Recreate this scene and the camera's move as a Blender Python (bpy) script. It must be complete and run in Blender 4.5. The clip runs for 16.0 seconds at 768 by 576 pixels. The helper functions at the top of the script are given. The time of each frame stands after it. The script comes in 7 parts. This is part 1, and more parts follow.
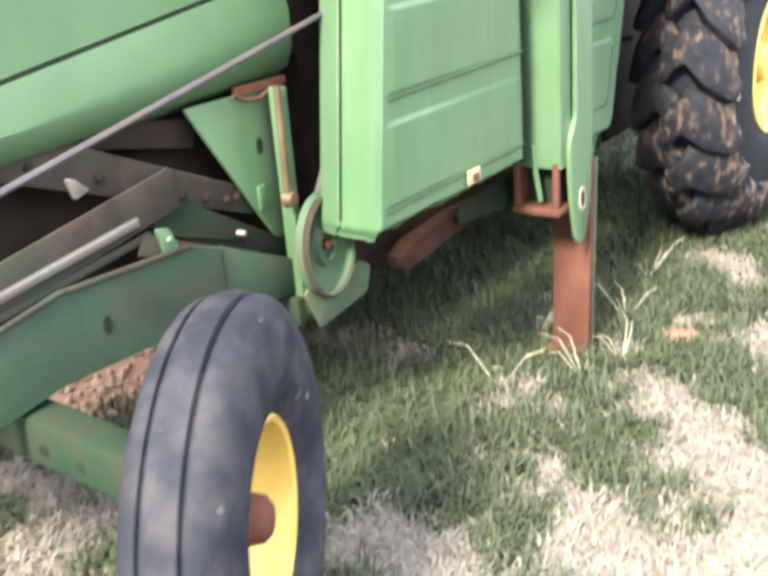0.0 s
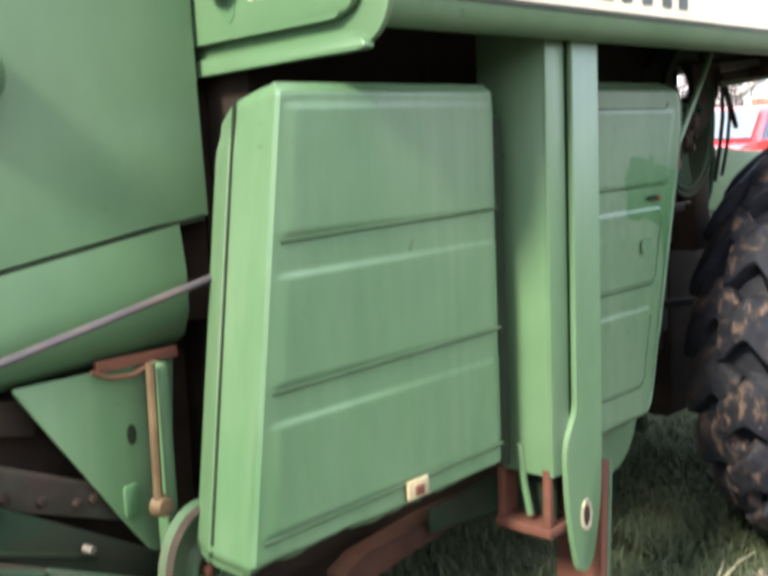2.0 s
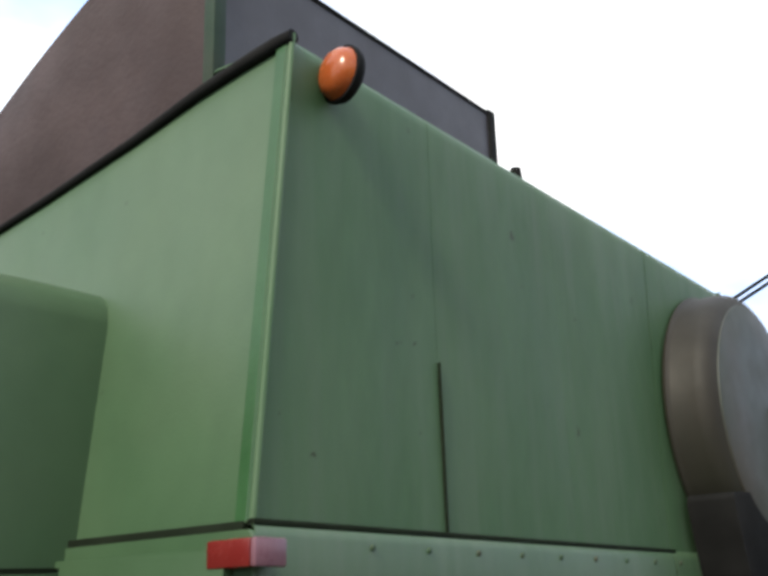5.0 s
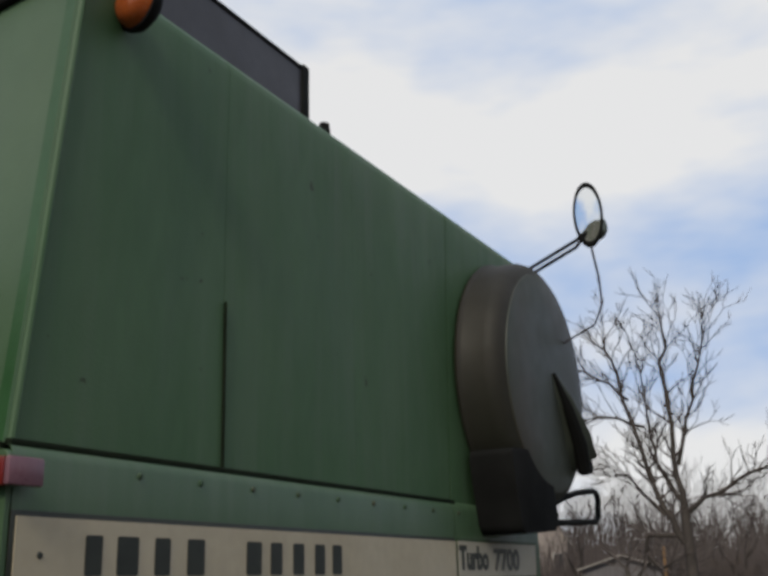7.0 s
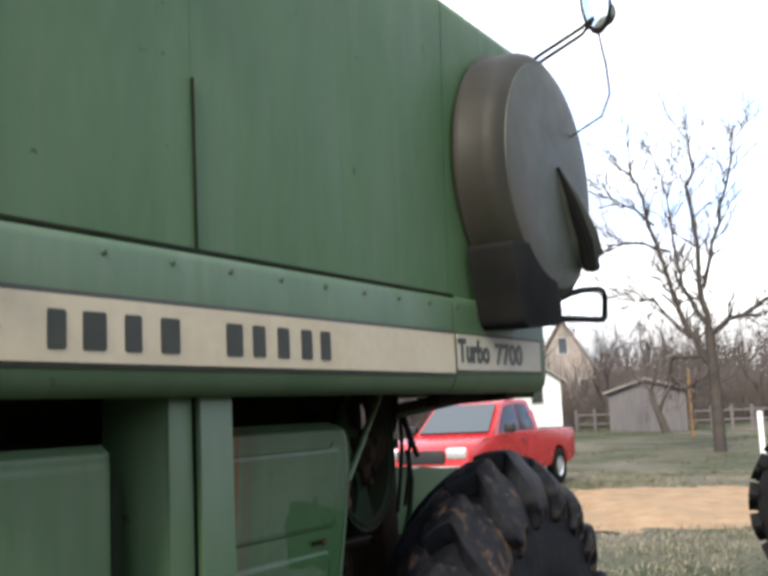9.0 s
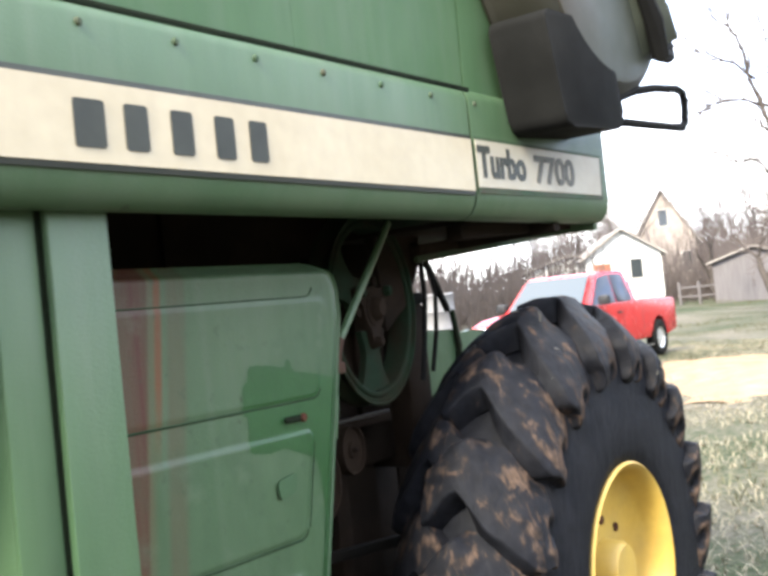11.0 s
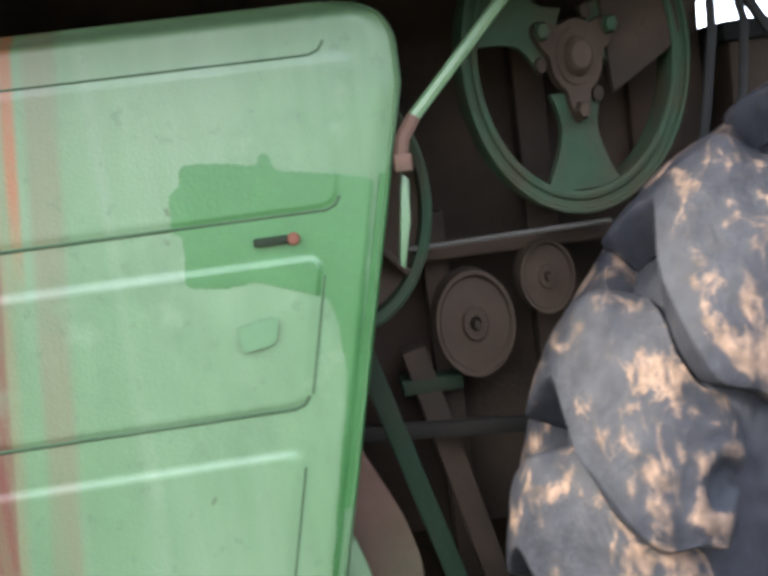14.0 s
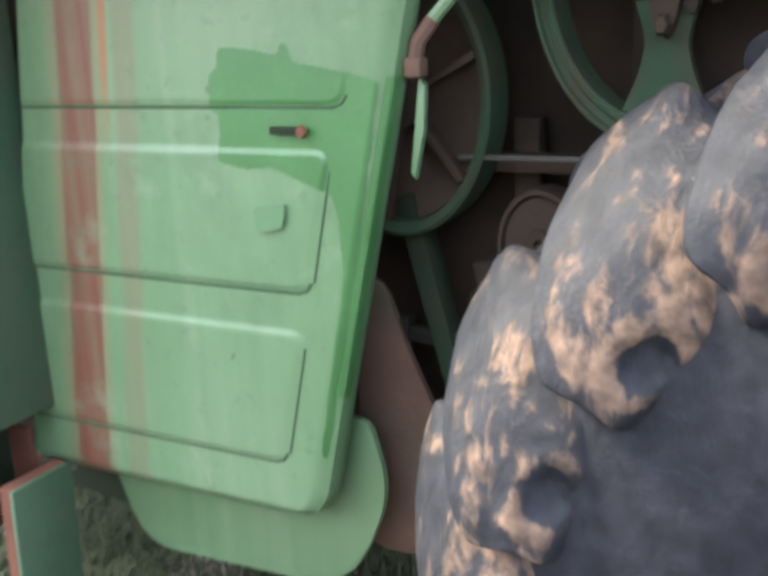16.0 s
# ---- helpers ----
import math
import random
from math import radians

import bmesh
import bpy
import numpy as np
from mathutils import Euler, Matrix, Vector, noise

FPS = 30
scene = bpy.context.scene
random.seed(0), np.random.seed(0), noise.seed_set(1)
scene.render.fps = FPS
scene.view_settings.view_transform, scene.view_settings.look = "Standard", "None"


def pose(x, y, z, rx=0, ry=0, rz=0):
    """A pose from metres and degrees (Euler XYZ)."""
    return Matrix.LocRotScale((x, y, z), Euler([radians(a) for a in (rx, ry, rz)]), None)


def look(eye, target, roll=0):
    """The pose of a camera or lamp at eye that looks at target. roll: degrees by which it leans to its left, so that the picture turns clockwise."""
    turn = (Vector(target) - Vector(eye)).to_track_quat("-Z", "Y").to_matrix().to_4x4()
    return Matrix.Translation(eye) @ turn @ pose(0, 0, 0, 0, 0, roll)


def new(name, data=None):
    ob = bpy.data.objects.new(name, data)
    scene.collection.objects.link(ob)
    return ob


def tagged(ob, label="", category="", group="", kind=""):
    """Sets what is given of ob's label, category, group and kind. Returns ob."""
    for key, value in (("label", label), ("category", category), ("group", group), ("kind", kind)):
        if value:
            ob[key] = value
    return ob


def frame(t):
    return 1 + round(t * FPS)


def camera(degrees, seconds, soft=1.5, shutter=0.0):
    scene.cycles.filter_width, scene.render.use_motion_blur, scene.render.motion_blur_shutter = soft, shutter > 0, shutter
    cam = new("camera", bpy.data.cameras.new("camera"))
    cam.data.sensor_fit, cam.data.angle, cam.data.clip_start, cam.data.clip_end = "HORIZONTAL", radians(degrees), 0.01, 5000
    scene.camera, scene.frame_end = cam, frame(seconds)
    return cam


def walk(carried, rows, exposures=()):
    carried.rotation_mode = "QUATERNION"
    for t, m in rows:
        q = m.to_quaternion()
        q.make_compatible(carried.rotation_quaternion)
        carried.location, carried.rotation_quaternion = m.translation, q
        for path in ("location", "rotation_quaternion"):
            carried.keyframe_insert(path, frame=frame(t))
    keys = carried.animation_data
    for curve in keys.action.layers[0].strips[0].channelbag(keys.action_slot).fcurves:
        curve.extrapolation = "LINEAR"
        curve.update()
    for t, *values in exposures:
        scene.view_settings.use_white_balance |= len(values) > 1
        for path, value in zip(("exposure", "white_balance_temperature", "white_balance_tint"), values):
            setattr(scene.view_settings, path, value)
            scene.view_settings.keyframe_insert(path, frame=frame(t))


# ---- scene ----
cam = camera(42.0, 16.0, soft=3.5, shutter=0.5)
PATH = [
    (0, (-2.379, -1.394, 1.514), (-0.889, -0.271, 0.795), -4.6),
    (0.5, (-2.151, -1.388, 1.428), (-0.644, -0.2, 0.864), -2.4),
    (1, (-1.899, -1.42, 1.451), (-0.445, -0.143, 0.943), -2.3),
    (1.5, (-1.622, -1.349, 1.492), (-0.177, -0.018, 1.113), -1.4),
    (2, (-1.475, -1.355, 1.516), (-0.048, 0.016, 1.224), -2.5),
    (2.5, (-1.427, -1.376, 1.594), (-0.013, 0.035, 1.501), -2.7),
    (3, (-1.396, -1.396, 1.675), (0.024, 0.012, 1.75), -1.8),
    (3.5, (-1.396, -1.401, 1.796), (0.01, -0.006, 2.072), -2.9),
    (6, (-1.39, -1.443, 1.912), (0.156, -0.398, 2.631), 0.6),
    (6.5, (-1.367, -1.503, 1.842), (0.28, -0.564, 2.479), -1.1),
    (7, (-1.341, -1.515, 1.808), (0.352, -0.613, 2.375), -1.4),
    (7.5, (-1.323, -1.525, 1.801), (0.388, -0.61, 2.286), -2.2),
    (8, (-1.293, -1.522, 1.766), (0.439, -0.61, 2.176), -2.4),
    (8.5, (-1.249, -1.543, 1.723), (0.484, -0.61, 2.076), -1.9),
    (9, (-1.153, -1.541, 1.679), (0.566, -0.55, 1.93), -2.7),
    (9.5, (-0.995, -1.467, 1.612), (0.704, -0.43, 1.8), -2.6),
    (10, (-0.785, -1.402, 1.57), (0.915, -0.351, 1.643), -4.0),
    (12.3, (0.6, -1.273, 1.504), (1.818, 0.314, 1.499), -4.1),
    (12.5, (0.746, -1.319, 1.536), (1.839, 0.35, 1.401), -2.6),
    (12.7, (0.843, -1.308, 1.458), (1.863, 0.407, 1.329), -3.6),
    (13, (1.004, -1.27, 1.482), (1.845, 0.53, 1.251), -2.9),
    (13.5, (1.227, -1.252, 1.488), (1.793, 0.629, 1.111), -6.9),
    (14, (1.517, -1.358, 1.443), (1.694, 0.61, 1.138), -7.2),
    (14.5, (1.874, -1.411, 1.445), (1.819, 0.55, 1.057), -7.2),
    (15, (2.121, -1.242, 1.448), (1.724, 0.662, 0.985), -4.8),
    (15.5, (2.245, -1.165, 1.472), (1.565, 0.662, 1.026), -5.4),
    (16, (2.447, -1.122, 1.481), (1.503, 0.558, 0.943), -2.9),
]
EXPOSURES = ((0.0, 2.04), (0.5, 2.13), (1.0, 2.11), (1.5, 1.75), (2.5, 1.33), (3.5, 1.06), (6.0, -1.38), (7.5, -1.62), (8.0, -0.88), (8.5, -0.65), (9.0, -0.2), (10.0, 0.5), (12.3, 2.02), (12.5, 2.24), (13.0, 2.68), (13.5, 2.70), (14.0, 2.55), (14.5, 2.76), (15.0, 2.82), (15.5, 2.74), (16.0, 2.42))
walk(cam, [(t, look(eye, target, roll)) for t, eye, target, roll in PATH], EXPOSURES)

# ---- light ----
SUN_EL, SUN_AZ = 39.0, 188.0          # degrees; azimuth of the sun seen from the place, from +x towards +y
sun_dir = Vector((math.cos(radians(SUN_EL)) * math.cos(radians(SUN_AZ)),
                  math.cos(radians(SUN_EL)) * math.sin(radians(SUN_AZ)), math.sin(radians(SUN_EL))))
sun = new("sun", bpy.data.lights.new("sun", "SUN"))
sun.data.energy, sun.data.angle, sun.data.color = 6.3, radians(11), (1.0, 0.93, 0.76)
sun.matrix_world = look(sun_dir * 50, (0, 0, 0))

world = bpy.data.worlds.new("sky")
scene.world = world
world.use_nodes = True
wn, wl = world.node_tree.nodes, world.node_tree.links
wn.clear()
w_out = wn.new("ShaderNodeOutputWorld")
w_bg = wn.new("ShaderNodeBackground")
w_sky = wn.new("ShaderNodeTexSky")
w_sky.sky_type, w_sky.sun_disc = "NISHITA", False
w_sky.sun_elevation, w_sky.sun_rotation = radians(SUN_EL), radians(90 - SUN_AZ)
w_co = wn.new("ShaderNodeTexCoord")
w_map = wn.new("ShaderNodeMapping")
w_map.inputs["Scale"].default_value = (1.0, 1.0, 2.6)
w_map.inputs["Location"].default_value = (0.35, 0.1, 0.2)
w_noise = wn.new("ShaderNodeTexNoise")
w_noise.inputs["Scale"].default_value, w_noise.inputs["Detail"].default_value = 1.9, 5.0
w_noise.inputs["Roughness"].default_value = 0.52
w_ramp = wn.new("ShaderNodeValToRGB")
w_ramp.color_ramp.elements[0].position, w_ramp.color_ramp.elements[1].position = 0.36, 0.55
w_ramp.color_ramp.elements[0].color = (0.38, 0.575, 0.94, 1)
w_ramp.color_ramp.elements[1].color = (1.0, 1.0, 1.0, 1)
w_mix = wn.new("ShaderNodeMixRGB")
w_mix.inputs["Fac"].default_value = 0.9
w_gain = wn.new("ShaderNodeVectorMath")
w_gain.operation = "SCALE"
w_gain.inputs["Scale"].default_value = 26.5
wl.new(w_co.outputs["Generated"], w_map.inputs["Vector"])
wl.new(w_map.outputs["Vector"], w_noise.inputs["Vector"])
wl.new(w_noise.outputs["Fac"], w_ramp.inputs["Fac"])
wl.new(w_ramp.outputs["Color"], w_gain.inputs[0])
wl.new(w_gain.outputs["Vector"], w_mix.inputs["Color2"])
wl.new(w_sky.outputs["Color"], w_mix.inputs["Color1"])
wl.new(w_mix.outputs["Color"], w_bg.inputs["Color"])
w_bg.inputs["Strength"].default_value = 0.1
wl.new(w_bg.outputs["Background"], w_out.inputs["Surface"])


# ---- materials ----
def surf(name, a, b, scale=6.0, rough=0.6, metal=0.0, bump=0.02, bump_scale=60.0, dirt=None, dirt_amt=0.5,
         dirt_scale=2.0, stretch=(1, 1, 1), spots=None, spot_at=0.68, spot_scale=25.0, rough_var=0.12, streak=None):
    """Two-tone paint, rubber, wood and so on: broad mottling, stretched streaks, dirt and small chips."""
    m = bpy.data.materials.new(name)
    m.use_nodes = True
    n, l = m.node_tree.nodes, m.node_tree.links
    bs = n["Principled BSDF"]
    co = n.new("ShaderNodeTexCoord")
    mp = n.new("ShaderNodeMapping")
    mp.inputs["Scale"].default_value = stretch
    l.new(co.outputs["Object"], mp.inputs["Vector"])

    def noise_tex(s, det=4.0, vec=None):
        t = n.new("ShaderNodeTexNoise")
        t.inputs["Scale"].default_value, t.inputs["Detail"].default_value = s, det
        l.new(vec or mp.outputs["Vector"], t.inputs["Vector"])
        return t.outputs["Fac"]

    def ramp(src, lo, hi):
        r = n.new("ShaderNodeMapRange")
        r.inputs["From Min"].default_value, r.inputs["From Max"].default_value = lo, hi
        l.new(src, r.inputs["Value"])
        return r.outputs["Result"]

    def mix(fac, c1, c2):
        x = n.new("ShaderNodeMixRGB")
        l.new(fac, x.inputs["Fac"])
        for key, c in (("Color1", c1), ("Color2", c2)):
            if isinstance(c, tuple):
                x.inputs[key].default_value = (*c, 1)
            else:
                l.new(c, x.inputs[key])
        return x.outputs["Color"]

    col = mix(ramp(noise_tex(scale), 0.3, 0.7), a, b)
    fine = noise_tex(scale * 9, 3.0)
    col = mix(ramp(fine, 0.2, 2.2), col, tuple(c * 0.6 for c in a))
    if dirt:
        d = n.new("ShaderNodeMath")
        d.operation = "MULTIPLY"
        l.new(ramp(noise_tex(dirt_scale, 6.0, co.outputs["Object"]), 0.42, 0.72), d.inputs[0])
        d.inputs[1].default_value = dirt_amt
        col = mix(d.outputs["Value"], col, dirt)
    if streak:
        runs = n.new("ShaderNodeMapping")
        runs.inputs["Scale"].default_value = (24, 24, 0.9)
        l.new(co.outputs["Object"], runs.inputs["Vector"])
        d = n.new("ShaderNodeMath")
        d.operation = "MULTIPLY"
        l.new(ramp(noise_tex(1.0, 5.0, runs.outputs["Vector"]), 0.44, 0.74), d.inputs[0])
        l.new(ramp(noise_tex(1.7, 3.0, co.outputs["Object"]), 0.3, 0.65), d.inputs[1])
        col = mix(d.outputs["Value"], col, streak)
    if spots:
        s = ramp(noise_tex(spot_scale, 2.0, co.outputs["Object"]), spot_at, spot_at + 0.03)
        col = mix(s, col, spots)
    l.new(col, bs.inputs["Base Color"])
    rr = n.new("ShaderNodeMapRange")
    rr.inputs["To Min"].default_value, rr.inputs["To Max"].default_value = max(0.03, rough - rough_var), min(1, rough + rough_var)
    l.new(noise_tex(scale * 2.3), rr.inputs["Value"])
    l.new(rr.outputs["Result"], bs.inputs["Roughness"])
    bs.inputs["Metallic"].default_value = metal
    bs.inputs["Specular IOR Level"].default_value = 0.08 if rough >= 0.8 else 0.25 if rough > 0.55 else 0.4
    if bump:
        bp = n.new("ShaderNodeBump")
        bp.inputs["Strength"].default_value, bp.inputs["Distance"].default_value = 0.5, bump
        l.new(noise_tex(bump_scale, 3.0, co.outputs["Object"]), bp.inputs["Height"])
        l.new(bp.outputs["Normal"], bs.inputs["Normal"])
    return m


def plain_glass(name, tint, rough=0.05):
    m = bpy.data.materials.new(name)
    m.use_nodes = True
    bs = m.node_tree.nodes["Principled BSDF"]
    bs.inputs["Base Color"].default_value = (*tint, 1)
    bs.inputs["Roughness"].default_value = rough
    bs.inputs["Specular IOR Level"].default_value = 0.8
    return m


GREEN_A, GREEN_B = (0.041, 0.086, 0.040), (0.061, 0.108, 0.056)
m_green = surf("faded_green_paint", GREEN_A, GREEN_B, 2.2, 0.42, 0, 0.001, 180, (0.081, 0.118, 0.071), 0.5, 1.6,
               (1.6, 1.6, 0.5), (0.03, 0.045, 0.022), 0.74, 16, 0.12, (0.072, 0.108, 0.066))
# the tank's own green: slightly stronger and rougher than the shields' paint
m_tank = surf("low_sheen_green_tank_paint", (0.043, 0.096, 0.042), (0.064, 0.122, 0.059), 2.2, 0.56, 0, 0.001, 180, (0.079, 0.122, 0.071), 0.5, 1.6,
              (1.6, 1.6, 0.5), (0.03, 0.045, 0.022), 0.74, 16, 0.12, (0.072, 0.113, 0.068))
m_green_rear = surf("faded_green_paint_hood", GREEN_A, GREEN_B, 1.6, 0.45, 0, 0.001, 160, (0.076, 0.112, 0.062), 0.5, 1.2,
                    (1.0, 1.0, 0.8), (0.025, 0.038, 0.018), 0.76, 9)
m_green_dusty = surf("dusty_green_paint", (0.028, 0.062, 0.031), (0.044, 0.080, 0.043), 5, 0.65, 0, 0.002, 120, (0.062, 0.050, 0.036), 0.8, 6,
                     (1, 1, 1), (0.055, 0.036, 0.024), 0.66, 22)
m_green_fresh = surf("fresh_green_touch_up_and_shade", (0.018, 0.066, 0.019), (0.026, 0.082, 0.027), 8, 0.42, 0, 0.001, 150)
# inner metals: grime and dust browns, darkened further in place of deep shade
m_inner = surf("grimy_shade_darkened_metal", (0.0115, 0.0088, 0.007), (0.018, 0.0135, 0.0105), 4, 0.9, 0, 0.003, 90, (0.032, 0.021, 0.0155), 0.7, 5)
m_brown = surf("dust_caked_metal", (0.021, 0.0145, 0.011), (0.032, 0.023, 0.017), 7, 0.9, 0, 0.004, 80, (0.016, 0.012, 0.010), 0.6, 6)
m_rust = surf("rusty_red_brown_steel", (0.060, 0.024, 0.017), (0.089, 0.039, 0.026), 9, 0.85, 0, 0.003, 90, (0.030, 0.014, 0.012), 0.6, 7)
m_yellow = surf("yellow_wheel_paint", (0.416, 0.264, 0.044), (0.464, 0.320, 0.072), 5, 0.45, 0, 0.001, 120, (0.272, 0.192, 0.072), 0.5, 7)
m_rubber = surf("weathered_rear_tyre_rubber", (0.011, 0.012, 0.017), (0.021, 0.022, 0.028), 5, 0.8, 0, 0.003, 90, (0.046, 0.041, 0.041), 0.7, 11, (1, 1, 1), (0.07, 0.066, 0.068), 0.70, 14)
m_black = surf("black_rubber", (0.008, 0.008, 0.008), (0.014, 0.014, 0.014), 6, 0.82, 0, 0.001, 100)
m_cap = surf("dull_grey_green_cap", (0.085, 0.105, 0.095), (0.125, 0.140, 0.130), 14, 0.5, 0.3, 0.001, 120, (0.050, 0.060, 0.048), 0.6, 20)
m_steel = surf("bare_grey_steel", (0.140, 0.135, 0.130), (0.190, 0.185, 0.175), 12, 0.45, 0.7, 0.001, 140, (0.22, 0.15, 0.10), 0.5, 8)
m_rod = surf("grey_purple_rod", (0.042, 0.036, 0.042), (0.061, 0.053, 0.058), 12, 0.6, 0.2, 0.001, 120, (0.070, 0.048, 0.033), 0.5, 6)
m_ext = surf("dull_grey_plastic_sheet", (0.040, 0.037, 0.044), (0.062, 0.058, 0.068), 3, 0.5, 0, 0.001, 80, (0.030, 0.026, 0.030), 0.6, 1.6)
m_tarp = surf("mauve_brown_cover_cloth", (0.036, 0.024, 0.025), (0.060, 0.041, 0.042), 4, 0.75, 0, 0.004, 60, (0.028, 0.017, 0.016), 0.6, 2.2)
m_cream = surf("cream_decal_strip", (0.408, 0.346, 0.245), (0.449, 0.391, 0.292), 3, 0.45, 0, 0, 60, (0.340, 0.292, 0.204), 0.5, 5)
m_cream2 = surf("pale_decal_strip", (0.367, 0.333, 0.266), (0.408, 0.374, 0.306), 3, 0.45, 0, 0, 60, (0.313, 0.272, 0.204), 0.5, 6)
m_ink = surf("dark_decal_ink", (0.014, 0.017, 0.013), (0.026, 0.029, 0.022), 10, 0.5, 0, 0)
m_white_ink = surf("faded_pale_lettering", (0.17, 0.20, 0.11), (0.30, 0.33, 0.20), 10, 0.5, 0, 0)
# dark lines along pressed steps: step shade put into colour, with grime
m_crease = surf("dark_crease_shade_and_grime", (0.022, 0.042, 0.022), (0.036, 0.058, 0.033), 9, 0.8, 0, 0)
m_faded = surf("faded_grey_ink", (0.085, 0.085, 0.078), (0.150, 0.145, 0.130), 14, 0.6, 0, 0)
# green for recessed parts: grime, plus shade put into the colour
m_green_dark = surf("grimy_shade_dark_green_paint", (0.010, 0.023, 0.013), (0.017, 0.031, 0.018), 5, 0.82, 0, 0.002, 120, (0.023, 0.019, 0.013), 0.7, 5)
# near-black for joints and for strips that stand in for shaded gaps
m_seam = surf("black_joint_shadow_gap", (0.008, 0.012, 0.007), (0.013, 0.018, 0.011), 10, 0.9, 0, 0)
m_brass = surf("rusty_brass_pipe", (0.066, 0.045, 0.024), (0.096, 0.066, 0.036), 10, 0.6, 0.3, 0.001, 120, (0.042, 0.021, 0.015), 0.6, 8)
# far twigs are lightened in colour to stand in for haze
m_far_twig = surf("haze_pale_far_twigs", (0.13, 0.105, 0.095), (0.18, 0.15, 0.14), 0.5, 0.9, 0, 0)
m_rail = surf("dust_brown_rail_steel", (0.024, 0.018, 0.014), (0.044, 0.034, 0.028), 11, 0.85, 0, 0.004, 60, (0.022, 0.030, 0.020), 0.75, 5)
# dusty green, darkened to carry shade on inner and turned-away faces
m_chassis = surf("dusty_shade_darkened_green", (0.015, 0.034, 0.019), (0.023, 0.045, 0.026), 5, 0.6, 0, 0.002, 120, (0.040, 0.036, 0.026), 0.6, 6)
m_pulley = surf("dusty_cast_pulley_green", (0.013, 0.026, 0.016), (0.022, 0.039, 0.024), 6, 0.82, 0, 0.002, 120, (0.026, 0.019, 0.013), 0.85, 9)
m_scuff_pale = surf("worn_pale_steel", (0.16, 0.15, 0.11), (0.24, 0.22, 0.16), 40, 0.6, 0, 0.001, 200, (0.06, 0.04, 0.03), 0.7, 60)
# rust tone darkened for the shade under the rear shield
m_shade_rust = surf("shade_darkened_rust", (0.026, 0.012, 0.009), (0.046, 0.022, 0.016), 9, 0.85, 0, 0.003, 90, (0.012, 0.009, 0.007), 0.7, 6)
# steels of inner drives and beams, blackened in place of deep shade
m_shade_black = surf("shade_blackened_steel", (0.004, 0.004, 0.0035), (0.007, 0.0065, 0.006), 8, 0.85, 0, 0.002, 90, (0.014, 0.011, 0.009), 0.5, 7)
m_shade_green = surf("shade_darkened_green_steel", (0.0055, 0.0125, 0.0070), (0.009, 0.0175, 0.0105), 6, 0.85, 0, 0.002, 120, (0.014, 0.011, 0.008), 0.7, 8)
m_gusset = surf("red_brown_dusty_steel", (0.050, 0.030, 0.023), (0.082, 0.050, 0.039), 7, 0.8, 0, 0.003, 80, (0.026, 0.036, 0.022), 0.7, 6)
m_worn = surf("worn_cream_paint", (0.20, 0.17, 0.10), (0.30, 0.26, 0.17), 12, 0.6, 0, 0.001, 120, (0.10, 0.055, 0.03), 0.7, 25)
m_scuff = surf("scuffed_darker_green", (0.034, 0.082, 0.036), (0.046, 0.096, 0.046), 8, 0.5, 0, 0)
m_belt = surf("worn_brown_grey_belt", (0.017, 0.016, 0.013), (0.027, 0.024, 0.022), 12, 0.7, 0, 0.001, 120)
m_band = surf("mauve_brown_screen_band", (0.019, 0.017, 0.013), (0.030, 0.026, 0.020), 4, 0.6, 0, 0.001, 110, (0.024, 0.026, 0.019), 0.5, 2.5)
m_red = surf("red_reflector_plastic", (0.135, 0.011, 0.010), (0.155, 0.018, 0.016), 20, 0.25, 0, 0)
m_pink = surf("mauve_pink_reflector_plastic", (0.150, 0.066, 0.090), (0.190, 0.095, 0.118), 20, 0.3, 0, 0)
m_orange = surf("amber_lamp_lens", (0.300, 0.062, 0.014), (0.360, 0.090, 0.022), 20, 0.25, 0, 0)
m_screen = surf("drab_screen_housing", (0.030, 0.036, 0.026), (0.042, 0.047, 0.035), 4, 0.55, 0, 0.001, 110, (0.047, 0.029, 0.021), 0.45, 2.5)
m_fleck = surf("pale_fleck_strips", (0.08, 0.075, 0.065), (0.15, 0.14, 0.12), 60, 0.5, 0, 0)
m_mirror = bpy.data.materials.new("mirror_glass")
m_mirror.use_nodes = True
m_mirror.node_tree.nodes["Principled BSDF"].inputs["Metallic"].default_value = 1.0
m_mirror.node_tree.nodes["Principled BSDF"].inputs["Roughness"].default_value = 0.03
m_mirror.node_tree.nodes["Principled BSDF"].inputs["Base Color"].default_value = (0.85, 0.87, 0.88, 1)


